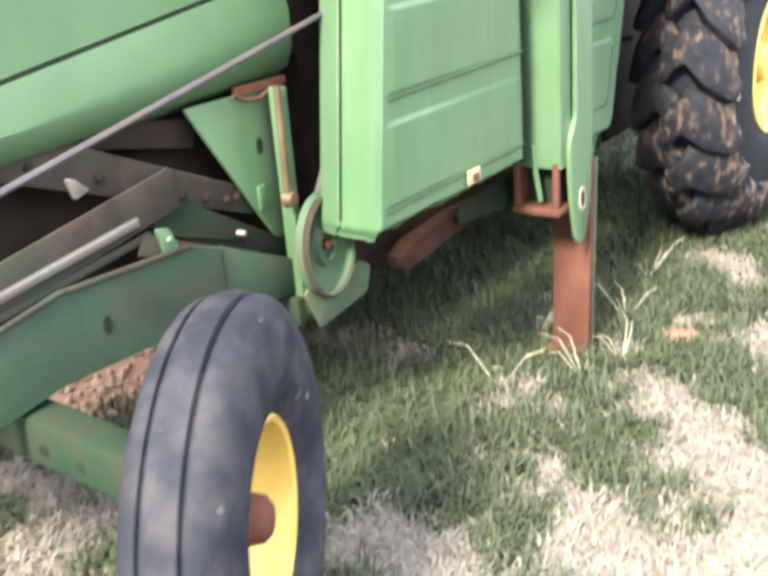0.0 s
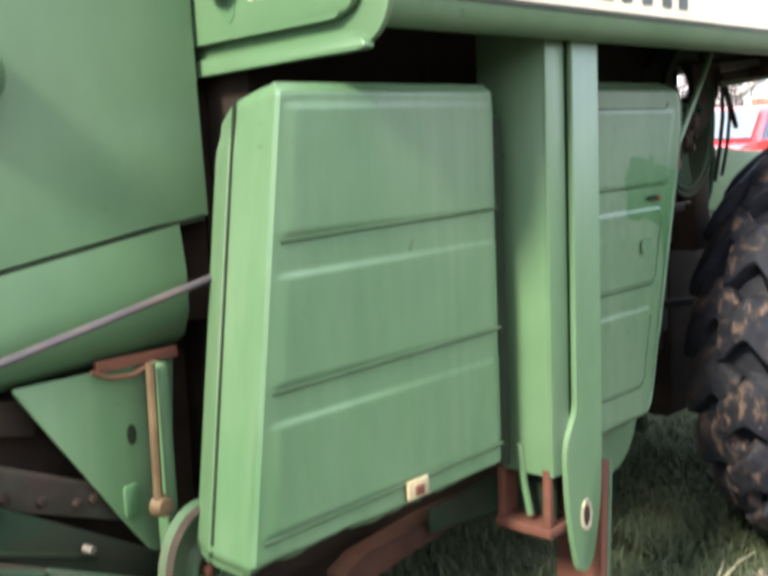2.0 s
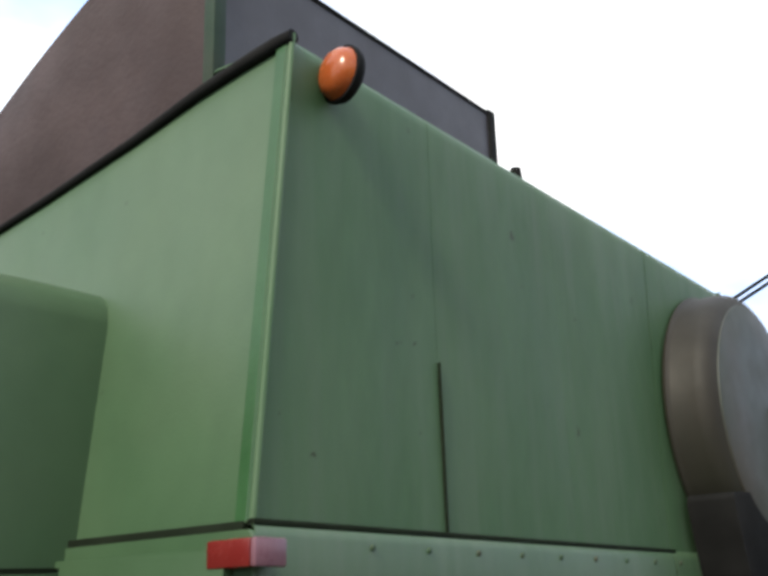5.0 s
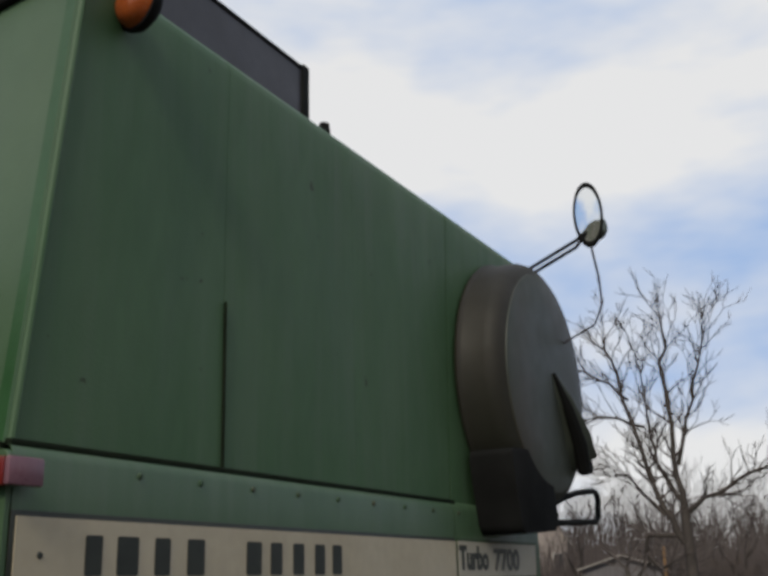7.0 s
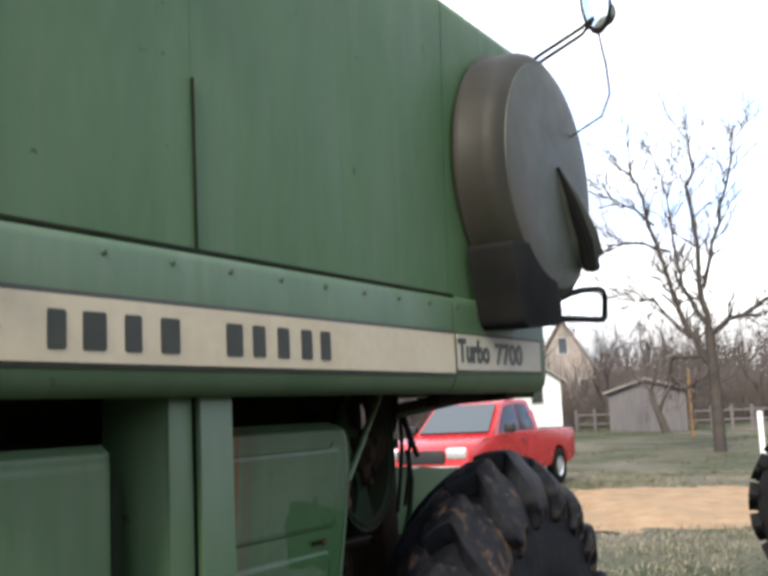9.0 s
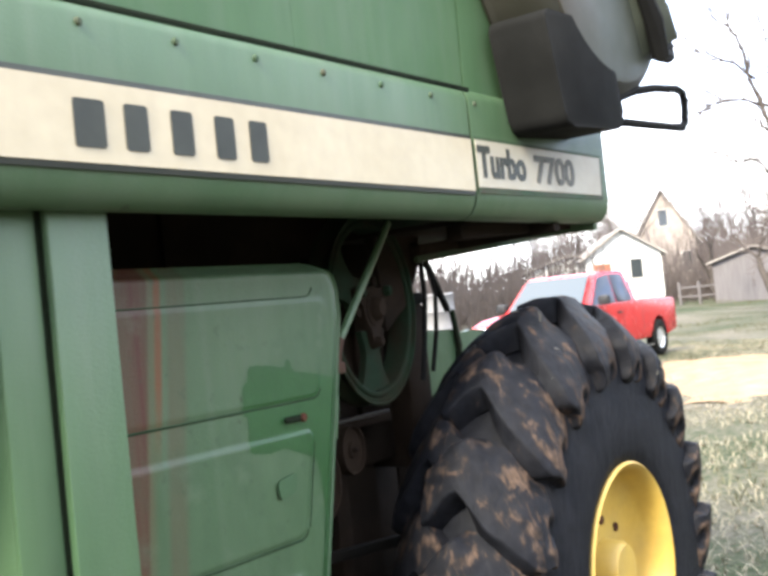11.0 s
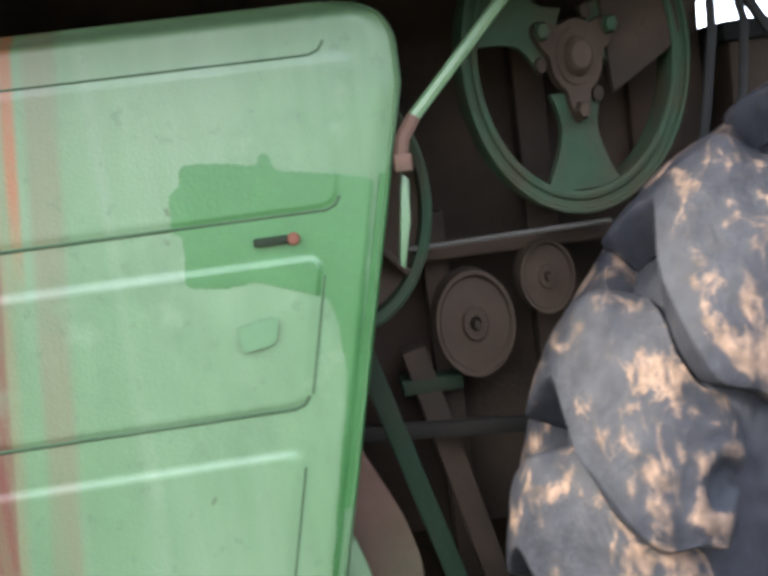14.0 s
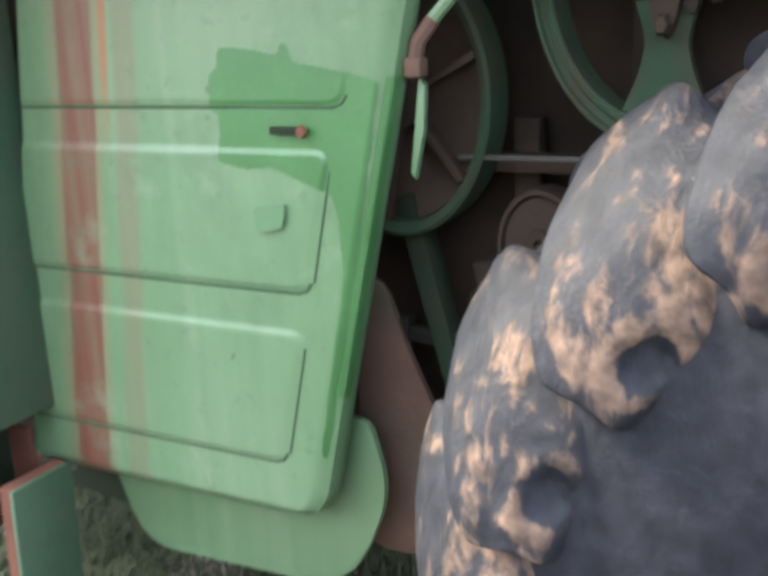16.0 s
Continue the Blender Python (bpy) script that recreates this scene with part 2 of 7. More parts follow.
def mud_tyre_material():
    """Blue-black rubber with caked tan mud on the lugs and round the shoulder."""
    m = bpy.data.materials.new("muddy_drive_tyre_rubber")
    m.use_nodes = True
    n, l = m.node_tree.nodes, m.node_tree.links
    bs = n["Principled BSDF"]
    co = n.new("ShaderNodeTexCoord")
    big, fine = n.new("ShaderNodeTexNoise"), n.new("ShaderNodeTexNoise")
    big.inputs["Roughness"].default_value = 0.64
    big.inputs["Scale"].default_value, big.inputs["Detail"].default_value, big.inputs["Distortion"].default_value = 25.0, 12.0, 0.35
    streak = n.new("ShaderNodeMapping")
    streak.inputs["Scale"].default_value = (1.0, 1.0, 0.42)
    l.new(co.outputs["Object"], streak.inputs["Vector"])
    fine.inputs["Scale"].default_value, fine.inputs["Detail"].default_value = 34.0, 7.0
    l.new(streak.outputs["Vector"], big.inputs["Vector"])
    l.new(co.outputs["Object"], fine.inputs["Vector"])
    at = n.new("ShaderNodeAttribute")
    at.attribute_name = "mud"
    add = n.new("ShaderNodeMath")
    add.operation = "ADD"
    l.new(big.outputs["Fac"], add.inputs[0])
    l.new(at.outputs["Fac"], add.inputs[1])
    mr = n.new("ShaderNodeMapRange")
    mr.inputs["From Min"].default_value, mr.inputs["From Max"].default_value = 0.575, 0.70
    l.new(add.outputs["Value"], mr.inputs["Value"])
    rub, mud, mix = n.new("ShaderNodeMixRGB"), n.new("ShaderNodeMixRGB"), n.new("ShaderNodeMixRGB")
    rub.inputs["Color1"].default_value, rub.inputs["Color2"].default_value = (0.0058, 0.0063, 0.0088, 1), (0.0108, 0.0115, 0.0155, 1)
    mud.inputs["Color1"].default_value, mud.inputs["Color2"].default_value = (0.030, 0.022, 0.018, 1), (0.096, 0.064, 0.048, 1)
    rf = n.new("ShaderNodeMapRange")
    rf.inputs["From Min"].default_value, rf.inputs["From Max"].default_value = 0.32, 0.68
    l.new(fine.outputs["Fac"], rf.inputs["Value"])
    l.new(rf.outputs["Result"], rub.inputs["Fac"])
    l.new(rf.outputs["Result"], mud.inputs["Fac"])
    film, thin = n.new("ShaderNodeMixRGB"), n.new("ShaderNodeMapRange")
    thin.inputs["From Min"].default_value, thin.inputs["From Max"].default_value = 0.44, 0.66
    thin.inputs["To Max"].default_value = 0.4
    l.new(add.outputs["Value"], thin.inputs["Value"])
    l.new(thin.outputs["Result"], film.inputs["Fac"])
    l.new(rub.outputs["Color"], film.inputs["Color1"])
    film.inputs["Color2"].default_value = (0.018, 0.0162, 0.0166, 1)
    l.new(mr.outputs["Result"], mix.inputs["Fac"])
    l.new(film.outputs["Color"], mix.inputs["Color1"])
    l.new(mud.outputs["Color"], mix.inputs["Color2"])
    l.new(mix.outputs["Color"], bs.inputs["Base Color"])
    ro = n.new("ShaderNodeMapRange")
    ro.inputs["To Min"].default_value, ro.inputs["To Max"].default_value = 0.60, 0.95
    bs.inputs["Specular IOR Level"].default_value = 0.10
    l.new(mr.outputs["Result"], ro.inputs["Value"])
    l.new(ro.outputs["Result"], bs.inputs["Roughness"])
    bp = n.new("ShaderNodeBump")
    bp.inputs["Strength"].default_value, bp.inputs["Distance"].default_value = 0.8, 0.009
    l.new(add.outputs["Value"], bp.inputs["Height"])
    l.new(bp.outputs["Normal"], bs.inputs["Normal"])
    return m


def stained_shield_material():
    """Faded green sheet with red-brown run-down stains in upright bands."""
    m = m_green.copy()
    m.name = "rust_streaked_green_paint"
    n, l = m.node_tree.nodes, m.node_tree.links
    bs = n["Principled BSDF"]
    base = bs.inputs["Base Color"].links[0].from_socket
    co = n.new("ShaderNodeTexCoord")
    sep = n.new("ShaderNodeSeparateXYZ")
    l.new(co.outputs["Object"], sep.inputs["Vector"])
    across = n.new("ShaderNodeMath")                # distance along the sheet, following its leaning rear edge
    across.operation = "MULTIPLY_ADD"
    l.new(sep.outputs["Z"], across.inputs[0])
    across.inputs[1].default_value = -0.11
    l.new(sep.outputs["X"], across.inputs[2])
    wob = n.new("ShaderNodeTexNoise")
    mp = n.new("ShaderNodeMapping")
    mp.inputs["Scale"].default_value = (60, 60, 0.55)
    wob.inputs["Scale"].default_value, wob.inputs["Detail"].default_value = 1.0, 5.0
    l.new(co.outputs["Object"], mp.inputs["Vector"])
    l.new(mp.outputs["Vector"], wob.inputs["Vector"])
    col = base
    lines = {}
    for centre, half, soft, colour, amount in ((0.868, 0.060, 0.014, (0.100, 0.060, 0.034), 0.55), (0.870, 0.040, 0.008, (0.066, 0.021, 0.015), 0.97), (0.944, 0.0075, 0.006, (0.13, 0.045, 0.018), 0.9),
                                               (0.995, 0.022, 0.010, (0.070, 0.068, 0.040), 0.75), (0.912, 0.004, 0.004, (0.060, 0.026, 0.016), 0.8), (0.775, 0.03, 0.04, (0.055, 0.07, 0.042), 0.4)):
        d = n.new("ShaderNodeMath")
        d.operation = "SUBTRACT"
        l.new(across.outputs["Value"], d.inputs[0])
        d.inputs[1].default_value = centre
        a = n.new("ShaderNodeMath")
        a.operation = "ABSOLUTE"
        l.new(d.outputs["Value"], a.inputs[0])
        mr = n.new("ShaderNodeMapRange")
        mr.inputs["From Min"].default_value, mr.inputs["From Max"].default_value = half + soft, half - soft * 0.4
        l.new(a.outputs["Value"], mr.inputs["Value"])
        mu = n.new("ShaderNodeMath")
        mu.operation = "MULTIPLY"
        w = n.new("ShaderNodeMapRange")
        w.inputs["From Min"].default_value, w.inputs["From Max"].default_value = 0.2, 0.6
        w.inputs["To Min"].default_value, w.inputs["To Max"].default_value = 0.5 * amount, amount
        l.new(wob.outputs["Fac"], w.inputs["Value"])
        l.new(mr.outputs["Result"], mu.inputs[0])
        l.new(w.outputs["Result"], mu.inputs[1])
        amt = n.new("ShaderNodeMath")
        amt.operation = "MULTIPLY"
        amt.inputs[1].default_value = 1.0
        l.new(mu.outputs["Value"], amt.inputs[0])
        if centre == 0.944:
            lines["orange"] = amt
        x = n.new("ShaderNodeMixRGB")
        l.new(amt.outputs["Value"], x.inputs["Fac"])
        l.new(col, x.inputs["Color1"])
        x.inputs["Color2"].default_value = (*colour, 1)
        col = x.outputs["Color"]
    high = n.new("ShaderNodeMapRange")
    high.inputs["From Min"].default_value, high.inputs["From Max"].default_value = 1.22, 1.42
    l.new(sep.outputs["Z"], high.inputs["Value"])
    lines["orange"].operation = "MULTIPLY"
    l.new(high.outputs["Result"], lines["orange"].inputs[1])
    for scale, lo, hi, amount, colour in ((5.0, 0.54, 0.66, 0.45, (0.036, 0.070, 0.036)), (26.0, 0.60, 0.68, 0.40, (0.030, 0.055, 0.030)), (9.0, 0.58, 0.72, 0.35, (0.105, 0.140, 0.092))):
        t = n.new("ShaderNodeTexNoise")             # handled and weathered smudges at several sizes
        t.inputs["Scale"].default_value, t.inputs["Detail"].default_value, t.inputs["Roughness"].default_value = scale, 7.0, 0.6
        l.new(co.outputs["Object"], t.inputs["Vector"])
        mr = n.new("ShaderNodeMapRange")
        mr.inputs["From Min"].default_value, mr.inputs["From Max"].default_value, mr.inputs["To Max"].default_value = lo, hi, amount
        l.new(t.outputs["Fac"], mr.inputs["Value"])
        x = n.new("ShaderNodeMixRGB")
        l.new(mr.outputs["Result"], x.inputs["Fac"])
        l.new(col, x.inputs["Color1"])
        x.inputs["Color2"].default_value = (*colour, 1)
        col = x.outputs["Color"]
    l.new(col, bs.inputs["Base Color"])
    return m


m_mud = mud_tyre_material()
m_stained = stained_shield_material()


def ground_material():
    m = bpy.data.materials.new("dry_grass_soil")
    m.use_nodes = True
    n, l = m.node_tree.nodes, m.node_tree.links
    bs = n["Principled BSDF"]
    co = n.new("ShaderNodeTexCoord")

    def tex(s, det=6.0):
        t = n.new("ShaderNodeTexNoise")
        t.inputs["Scale"].default_value, t.inputs["Detail"].default_value = s, det
        l.new(co.outputs["Object"], t.inputs["Vector"])
        return t.outputs["Fac"]

    def mix(src, lo, hi, c1, c2):
        r = n.new("ShaderNodeMapRange")
        r.inputs["From Min"].default_value, r.inputs["From Max"].default_value = lo, hi
        l.new(src, r.inputs["Value"])
        x = n.new("ShaderNodeMixRGB")
        l.new(r.outputs["Result"], x.inputs["Fac"])
        for key, c in (("Color1", c1), ("Color2", c2)):
            if isinstance(c, tuple):
                x.inputs[key].default_value = (*c, 1)
            else:
                l.new(c, x.inputs[key])
        return x.outputs["Color"]

    straw = mix(tex(38), 0.3, 0.7, (0.119, 0.101, 0.082), (0.170, 0.147, 0.124))
    green = mix(tex(30), 0.3, 0.7, (0.024, 0.035, 0.018), (0.058, 0.066, 0.036))
    at = n.new("ShaderNodeAttribute")
    at.attribute_name = "green"
    ad = n.new("ShaderNodeMath")
    ad.operation = "MULTIPLY_ADD"
    l.new(tex(14), ad.inputs[0])
    ad.inputs[1].default_value = 0.5
    l.new(at.outputs["Fac"], ad.inputs[2])
    wide = n.new("ShaderNodeMath")
    wide.operation = "MULTIPLY_ADD"
    l.new(tex(0.35, 4.0), wide.inputs[0])
    wide.inputs[1].default_value = 0.5
    l.new(ad.outputs["Value"], wide.inputs[2])
    col = mix(wide.outputs["Value"], 0.42, 0.66, straw, green)
    ba = n.new("ShaderNodeAttribute")
    ba.attribute_name = "bare"
    ab = n.new("ShaderNodeMath")
    ab.operation = "MULTIPLY_ADD"
    l.new(tex(20), ab.inputs[0])
    ab.inputs[1].default_value = 0.4
    l.new(ba.outputs["Fac"], ab.inputs[2])
    col = mix(ab.outputs["Value"], 0.60, 0.78, col, (0.21, 0.115, 0.078))
    bs.inputs["Specular IOR Level"].default_value = 0.08
    l.new(col, bs.inputs["Base Color"])
    bs.inputs["Roughness"].default_value = 0.95
    bp = n.new("ShaderNodeBump")
    bp.inputs["Strength"].default_value, bp.inputs["Distance"].default_value = 0.6, 0.02
    l.new(tex(60), bp.inputs["Height"])
    l.new(bp.outputs["Normal"], bs.inputs["Normal"])
    return m


m_ground = ground_material()


# ---- mesh helpers ----
def part(name, bm, material, parent=None, label="", smooth=40):
    """Links a bmesh as one mesh object, under a thing or a part if given."""
    me = bpy.data.meshes.new(name)
    bmesh.ops.recalc_face_normals(bm, faces=bm.faces)
    bm.to_mesh(me)
    bm.free()
    me.materials.append(material)
    if smooth:
        for p in me.polygons:
            p.use_smooth = True
        me.set_sharp_from_angle(angle=radians(smooth))
    ob = new(name, me)
    if parent:
        ob.parent = parent
    if label:
        ob["label"] = label
    return ob


def thing(name, label, category, at=(0, 0, 0), group=""):
    ob = new(name)
    ob.location = at
    return tagged(ob, label, category, group)


def box(bm, x0, x1, y0, y1, z0, z1, bev=0.0, seg=2):
    r = bmesh.ops.create_cube(bm, size=1.0, matrix=Matrix.LocRotScale(((x0 + x1) / 2, (y0 + y1) / 2, (z0 + z1) / 2), None,
                                                                     (abs(x1 - x0), abs(y1 - y0), abs(z1 - z0))))
    if bev:
        es = list({e for v in r["verts"] for e in v.link_edges})
        bmesh.ops.bevel(bm, geom=es, offset=bev, segments=seg, profile=0.5, affect="EDGES")
    return bm


def beam(bm, a, b, w, h, up=(0, 0, 1), bev=0.0):
    """A bar of width w and height h from a to b."""
    a, b, up = Vector(a), Vector(b), Vector(up)
    d = (b - a).normalized()
    s = d.cross(up).normalized()
    u = s.cross(d)
    m = Matrix((s, d, u)).transposed().to_4x4()
    m.translation = (a + b) / 2
    r = bmesh.ops.create_cube(bm, size=1.0, matrix=m @ Matrix.Diagonal((w, (b - a).length, h, 1)))
    if bev:
        es = list({e for v in r["verts"] for e in v.link_edges})
        bmesh.ops.bevel(bm, geom=es, offset=bev, segments=2, profile=0.5, affect="EDGES")
    return bm


def plate(bm, pts, y0, y1, bev=0.0, axis="y"):
    """An outline in (x, z), extruded from y0 to y1; with axis 'x' the outline is (y, z), with 'z' it is (x, y)."""
    def at(p, d):
        return (p[0], d, p[1]) if axis == "y" else (d, p[0], p[1]) if axis == "x" else (p[0], p[1], d)
    va = [bm.verts.new(at(p, y0)) for p in pts]
    vb = [bm.verts.new(at(p, y1)) for p in pts]
    k = len(pts)
    faces = [bm.faces.new(va), bm.faces.new(vb[::-1])]
    for i in range(k):
        faces.append(bm.faces.new((va[i], vb[i], vb[(i + 1) % k], va[(i + 1) % k])))
    if bev:
        es = list(faces[0].edges) + list(faces[1].edges)
        bmesh.ops.bevel(bm, geom=es, offset=bev, segments=2, profile=0.5, affect="EDGES")
    return bm


def rounded(pts, r, n=5):
    """An outline with its corners rounded by r (a number, or one for each corner)."""
    out = []
    k = len(pts)
    for i in range(k):
        rad = r[i] if isinstance(r, (list, tuple)) else r
        p, a, b = Vector(pts[i]), Vector(pts[i - 1]), Vector(pts[(i + 1) % k])
        da, db = (a - p), (b - p)
        t = min(rad, da.length * 0.49, db.length * 0.49)
        if t < 1e-4:
            out.append(tuple(p))
            continue
        s, e = p + da.normalized() * t, p + db.normalized() * t
        for j in range(n + 1):
            u = j / n
            out.append(tuple((1 - u) ** 2 * s + 2 * u * (1 - u) * p + u * u * e))
    return out


def revolve(bm, profile, m=None, n=48, closed=False):
    """Turns a profile of (radius, height) about the local z axis, placed by m."""
    m = m or Matrix()
    rings = []
    for r, h in profile:
        if r < 1e-5:
            rings.append([bm.verts.new(m @ Vector((0, 0, h)))])
        else:
            rings.append([bm.verts.new(m @ Vector((r * math.cos(2 * math.pi * i / n), r * math.sin(2 * math.pi * i / n), h))) for i in range(n)])
    pairs = list(zip(rings, rings[1:])) + ([(rings[-1], rings[0])] if closed else [])
    for a, b in pairs:
        for i in range(n):
            j = (i + 1) % n
            q = [a[i % len(a)], a[j % len(a)], b[j % len(b)], b[i % len(b)]]
            q = list(dict.fromkeys(q))
            if len(q) > 2:
                bm.faces.new(q)
    return bm


def tube(bm, pts, r, n=8):
    """A round bar along a line of points; r is one radius or one for each point."""
    pts = [Vector(p) for p in pts]
    rings = []
    side = None
    for i, p in enumerate(pts):
        d = (pts[min(i + 1, len(pts) - 1)] - pts[max(i - 1, 0)]).normalized()
        if side is None:
            side = d.cross(Vector((0, 0, 1)) if abs(d.z) < 0.9 else Vector((1, 0, 0))).normalized()
        side = (side - d * side.dot(d)).normalized()
        up = d.cross(side)
        rad = r[i] if isinstance(r, (list, tuple)) else r
        rings.append([bm.verts.new(p + rad * (math.cos(2 * math.pi * k / n) * side + math.sin(2 * math.pi * k / n) * up)) for k in range(n)])
    for a, b in zip(rings, rings[1:]):
        for k in range(n):
            bm.faces.new((a[k], a[(k + 1) % n], b[(k + 1) % n], b[k]))
    bm.faces.new(rings[0][::-1])
    bm.faces.new(rings[-1])
    return bm


def grid(bm, us, vs, fn):
    """A sheet of quads: fn(u, v) gives the place."""
    rows = [[bm.verts.new(fn(u, v)) for u in us] for v in vs]
    for a, b in zip(rows, rows[1:]):
        for i in range(len(us) - 1):
            bm.faces.new((a[i], a[i + 1], b[i + 1], b[i]))
    return rows


def sheet(bm, us, vs, fn, off):
    """A sheet of quads with a thickness: its back lies off behind its front."""
    us, vs, off = list(us), list(vs), Vector(off)
    front = [[bm.verts.new(fn(u, v)) for u in us] for v in vs]
    back = [[bm.verts.new(w.co + off) for w in row] for row in front]
    for side in (front, back):
        for a, b in zip(side, side[1:]):
            for i in range(len(us) - 1):
                bm.faces.new((a[i], a[i + 1], b[i + 1], b[i]))
    def rim(line_a, line_b):
        for i in range(len(line_a) - 1):
            bm.faces.new((line_a[i], line_a[i + 1], line_b[i + 1], line_b[i]))
    rim(front[0], back[0])
    rim(front[-1], back[-1])
    rim([r[0] for r in front], [r[0] for r in back])
    rim([r[-1] for r in front], [r[-1] for r in back])
    return bm


def facing(normal, at):
    """A matrix whose z axis is the normal."""
    q = Vector(normal).to_track_quat("Z", "Y")
    return Matrix.Translation(at) @ q.to_matrix().to_4x4()


B = bmesh.new
GROUND = -0.17
SIDE = facing((0, -1, 0), (0, 0, 0)).to_3x3()


def side_at(x, y, z):
    """For round things that face the side: local z points to -y."""
    return facing((0, -1, 0), (x, y, z))


# ---- the combine harvester ----
combine = thing("combine_harvester", "faded green combine harvester parked on dry grass", "combine harvester", (1.0, 1.0, GROUND))
combine_inv = Matrix.Translation((-1.0, -1.0, -GROUND))


def own(name, bm, material, label="", parent=None, smooth=40):
    """A part of the combine, modelled at its true place."""
    ob = part(name, bm, material, None, label, smooth)
    if parent:
        ob.parent = parent
        ob.matrix_parent_inverse = Matrix()
    else:
        ob.parent = combine
        ob.matrix_parent_inverse = combine_inv
    return ob


def smoothstep(a, b, x):
    t = min(1.0, max(0.0, (x - a) / (b - a)))
    return t * t * (3 - 2 * t)


def pressed(x, z, panels, edge=0.006):
    """How far the pressed panels (x0, x1, z0, z1, corner radius, height) stand out at (x, z)."""
    h = 0.0
    for x0, x1, z0, z1, r, top in panels:
        dx = max(x0 + r - x, x - (x1 - r), 0.0)
        dz = max(z0 + r - z, z - (z1 - r), 0.0)
        h = max(h, top * (1 - smooth_edge(math.hypot(dx, dz) - r, edge)))
    return h


def smooth_edge(d, edge):
    return smoothstep(-edge, 0.0, d)


def steps(lo, hi, step):
    k = max(2, int(round((hi - lo) / step)))
    return [lo + (hi - lo) * i / k for i in range(k + 1)]


# fuel tank band under the grain tank, in two lengths
def band(x0, x1, close_rear):
    bm = B()
    prof = [(0.62, 2.076), (0.03, 2.085), (0.016, 2.083), (0.006, 2.072), (0.0, 2.055), (0.0, 1.93), (0.0, 1.815), (0.003, 1.793), (0.010, 1.772), (0.022, 1.755), (0.038, 1.744), (0.06, 1.741), (0.075, 1.746)]
    sheet(bm, steps(x0, x1, 0.25), range(len(prof)), lambda x, k: (x, prof[k][0], prof[k][1]), (0, 0.005, 0.003))
    return own("fuel_tank_band" if close_rear else "front_band", bm, m_green, "green sheet-metal band with a rounded lower lip")


bm = B()
box(bm, 0.01, 2.83, 0.012, 0.70, 1.90, 1.93)
own("tank_floor", bm, m_inner)
band(0.0, 1.989, True)
band(1.999, 2.85, False)
bm = B()
plate(bm, rounded([(0.0, 1.70), (0.66, 1.688), (0.66, 2.07), (0.0, 2.07)], [0.13, 0.01, 0.01, 0.02], 8), -0.012, 0.004, 0.003, "x")
rear_plate = own("rear_plate", bm, m_green_rear, "pale green end plate of the fuel tank")
bm = B()
plate(bm, rounded([(0.066, 1.764), (0.66, 1.750), (0.66, 2.040), (0.052, 2.040)], [0.085, 0.005, 0.005, 0.02], 8), -0.036, -0.010, 0.012, "x")
own("raised_panel", bm, m_green_rear, "raised middle of the end plate", rear_plate)
bm = B()
box(bm, -0.006, 0.014, 0.035, 0.66, 2.062, 2.088, 0.003)
own("top_groove", bm, m_seam, "dark strip for the shadow groove above the end plate", rear_plate)
bm = B()
box(bm, -0.030, 0.0, 0.605, 0.655, 2.000, 2.048, 0.006)
own("corner_bracket", bm, m_rail, "small rusty bracket at the hood joint", rear_plate)
bm = B()
plate(bm, rounded([(0.045, 1.698), (0.67, 1.680), (0.67, 1.716), (0.09, 1.738)], [0.05, 0.005, 0.005, 0.03]), -0.030, 0.0, 0.004, "x")
own("lower_lip", bm, m_green_rear, "", rear_plate)
CAP = (-0.036, 0.465, 1.883)
bm = B()
revolve(bm, [(0, 0.022), (0.022, 0.022), (0.028, 0.016), (0.030, 0.008), (0.036, 0.005), (0.036, 0.0)], facing((-1, 0, 0), CAP), 24)
cap = own("fuel_cap", bm, m_cap, "dull grey-green fuel filler cap")
bm = B()
plate(bm, rounded([(0.520, 1.868), (0.512, 1.895), (0.482, 1.920), (0.460, 1.912), (0.425, 1.898), (0.428, 1.872), (0.452, 1.848), (0.485, 1.846)], 0.012, 3), -0.076, -0.054, 0.006, "x")
own("cap_grip", bm, m_cap, "winged grip of the cap", cap)
bm = B()
revolve(bm, [(0, 0.018), (0.010, 0.016), (0.014, 0.0)], facing((-1, 0, 0), (-0.050, 0.424, 1.915)), 12)
own("cap_lock", bm, m_inner, "small dark lock", cap)
bm = B()
plate(bm, rounded([(0.44, 1.86), (0.50, 1.86), (0.492, 1.80), (0.475, 1.785), (0.452, 1.80)], 0.01, 3), -0.0375, -0.0362, 0, "x")
own("fuel_stain", bm, m_scuff, "dark drip stain under the filler cap")


def lettering(name, text, size, material, m, label="", squeeze=1.0, parent=None, bold=0.0):
    cu = bpy.data.curves.new(name, "FONT")
    cu.body, cu.size, cu.extrude, cu.offset = text, size, 0.0008, bold
    tmp = bpy.data.objects.new(name, cu)
    me = bpy.data.meshes.new_from_object(tmp)
    bpy.data.objects.remove(tmp)
    me.transform(m @ Matrix.Diagonal((squeeze, 1, 1, 1)))
    me.materials.append(material)
    ob = new(name, me)
    ob.parent = parent or combine
    ob.matrix_parent_inverse = Matrix() if parent else combine_inv
    if label:
        ob["label"] = label
    return ob


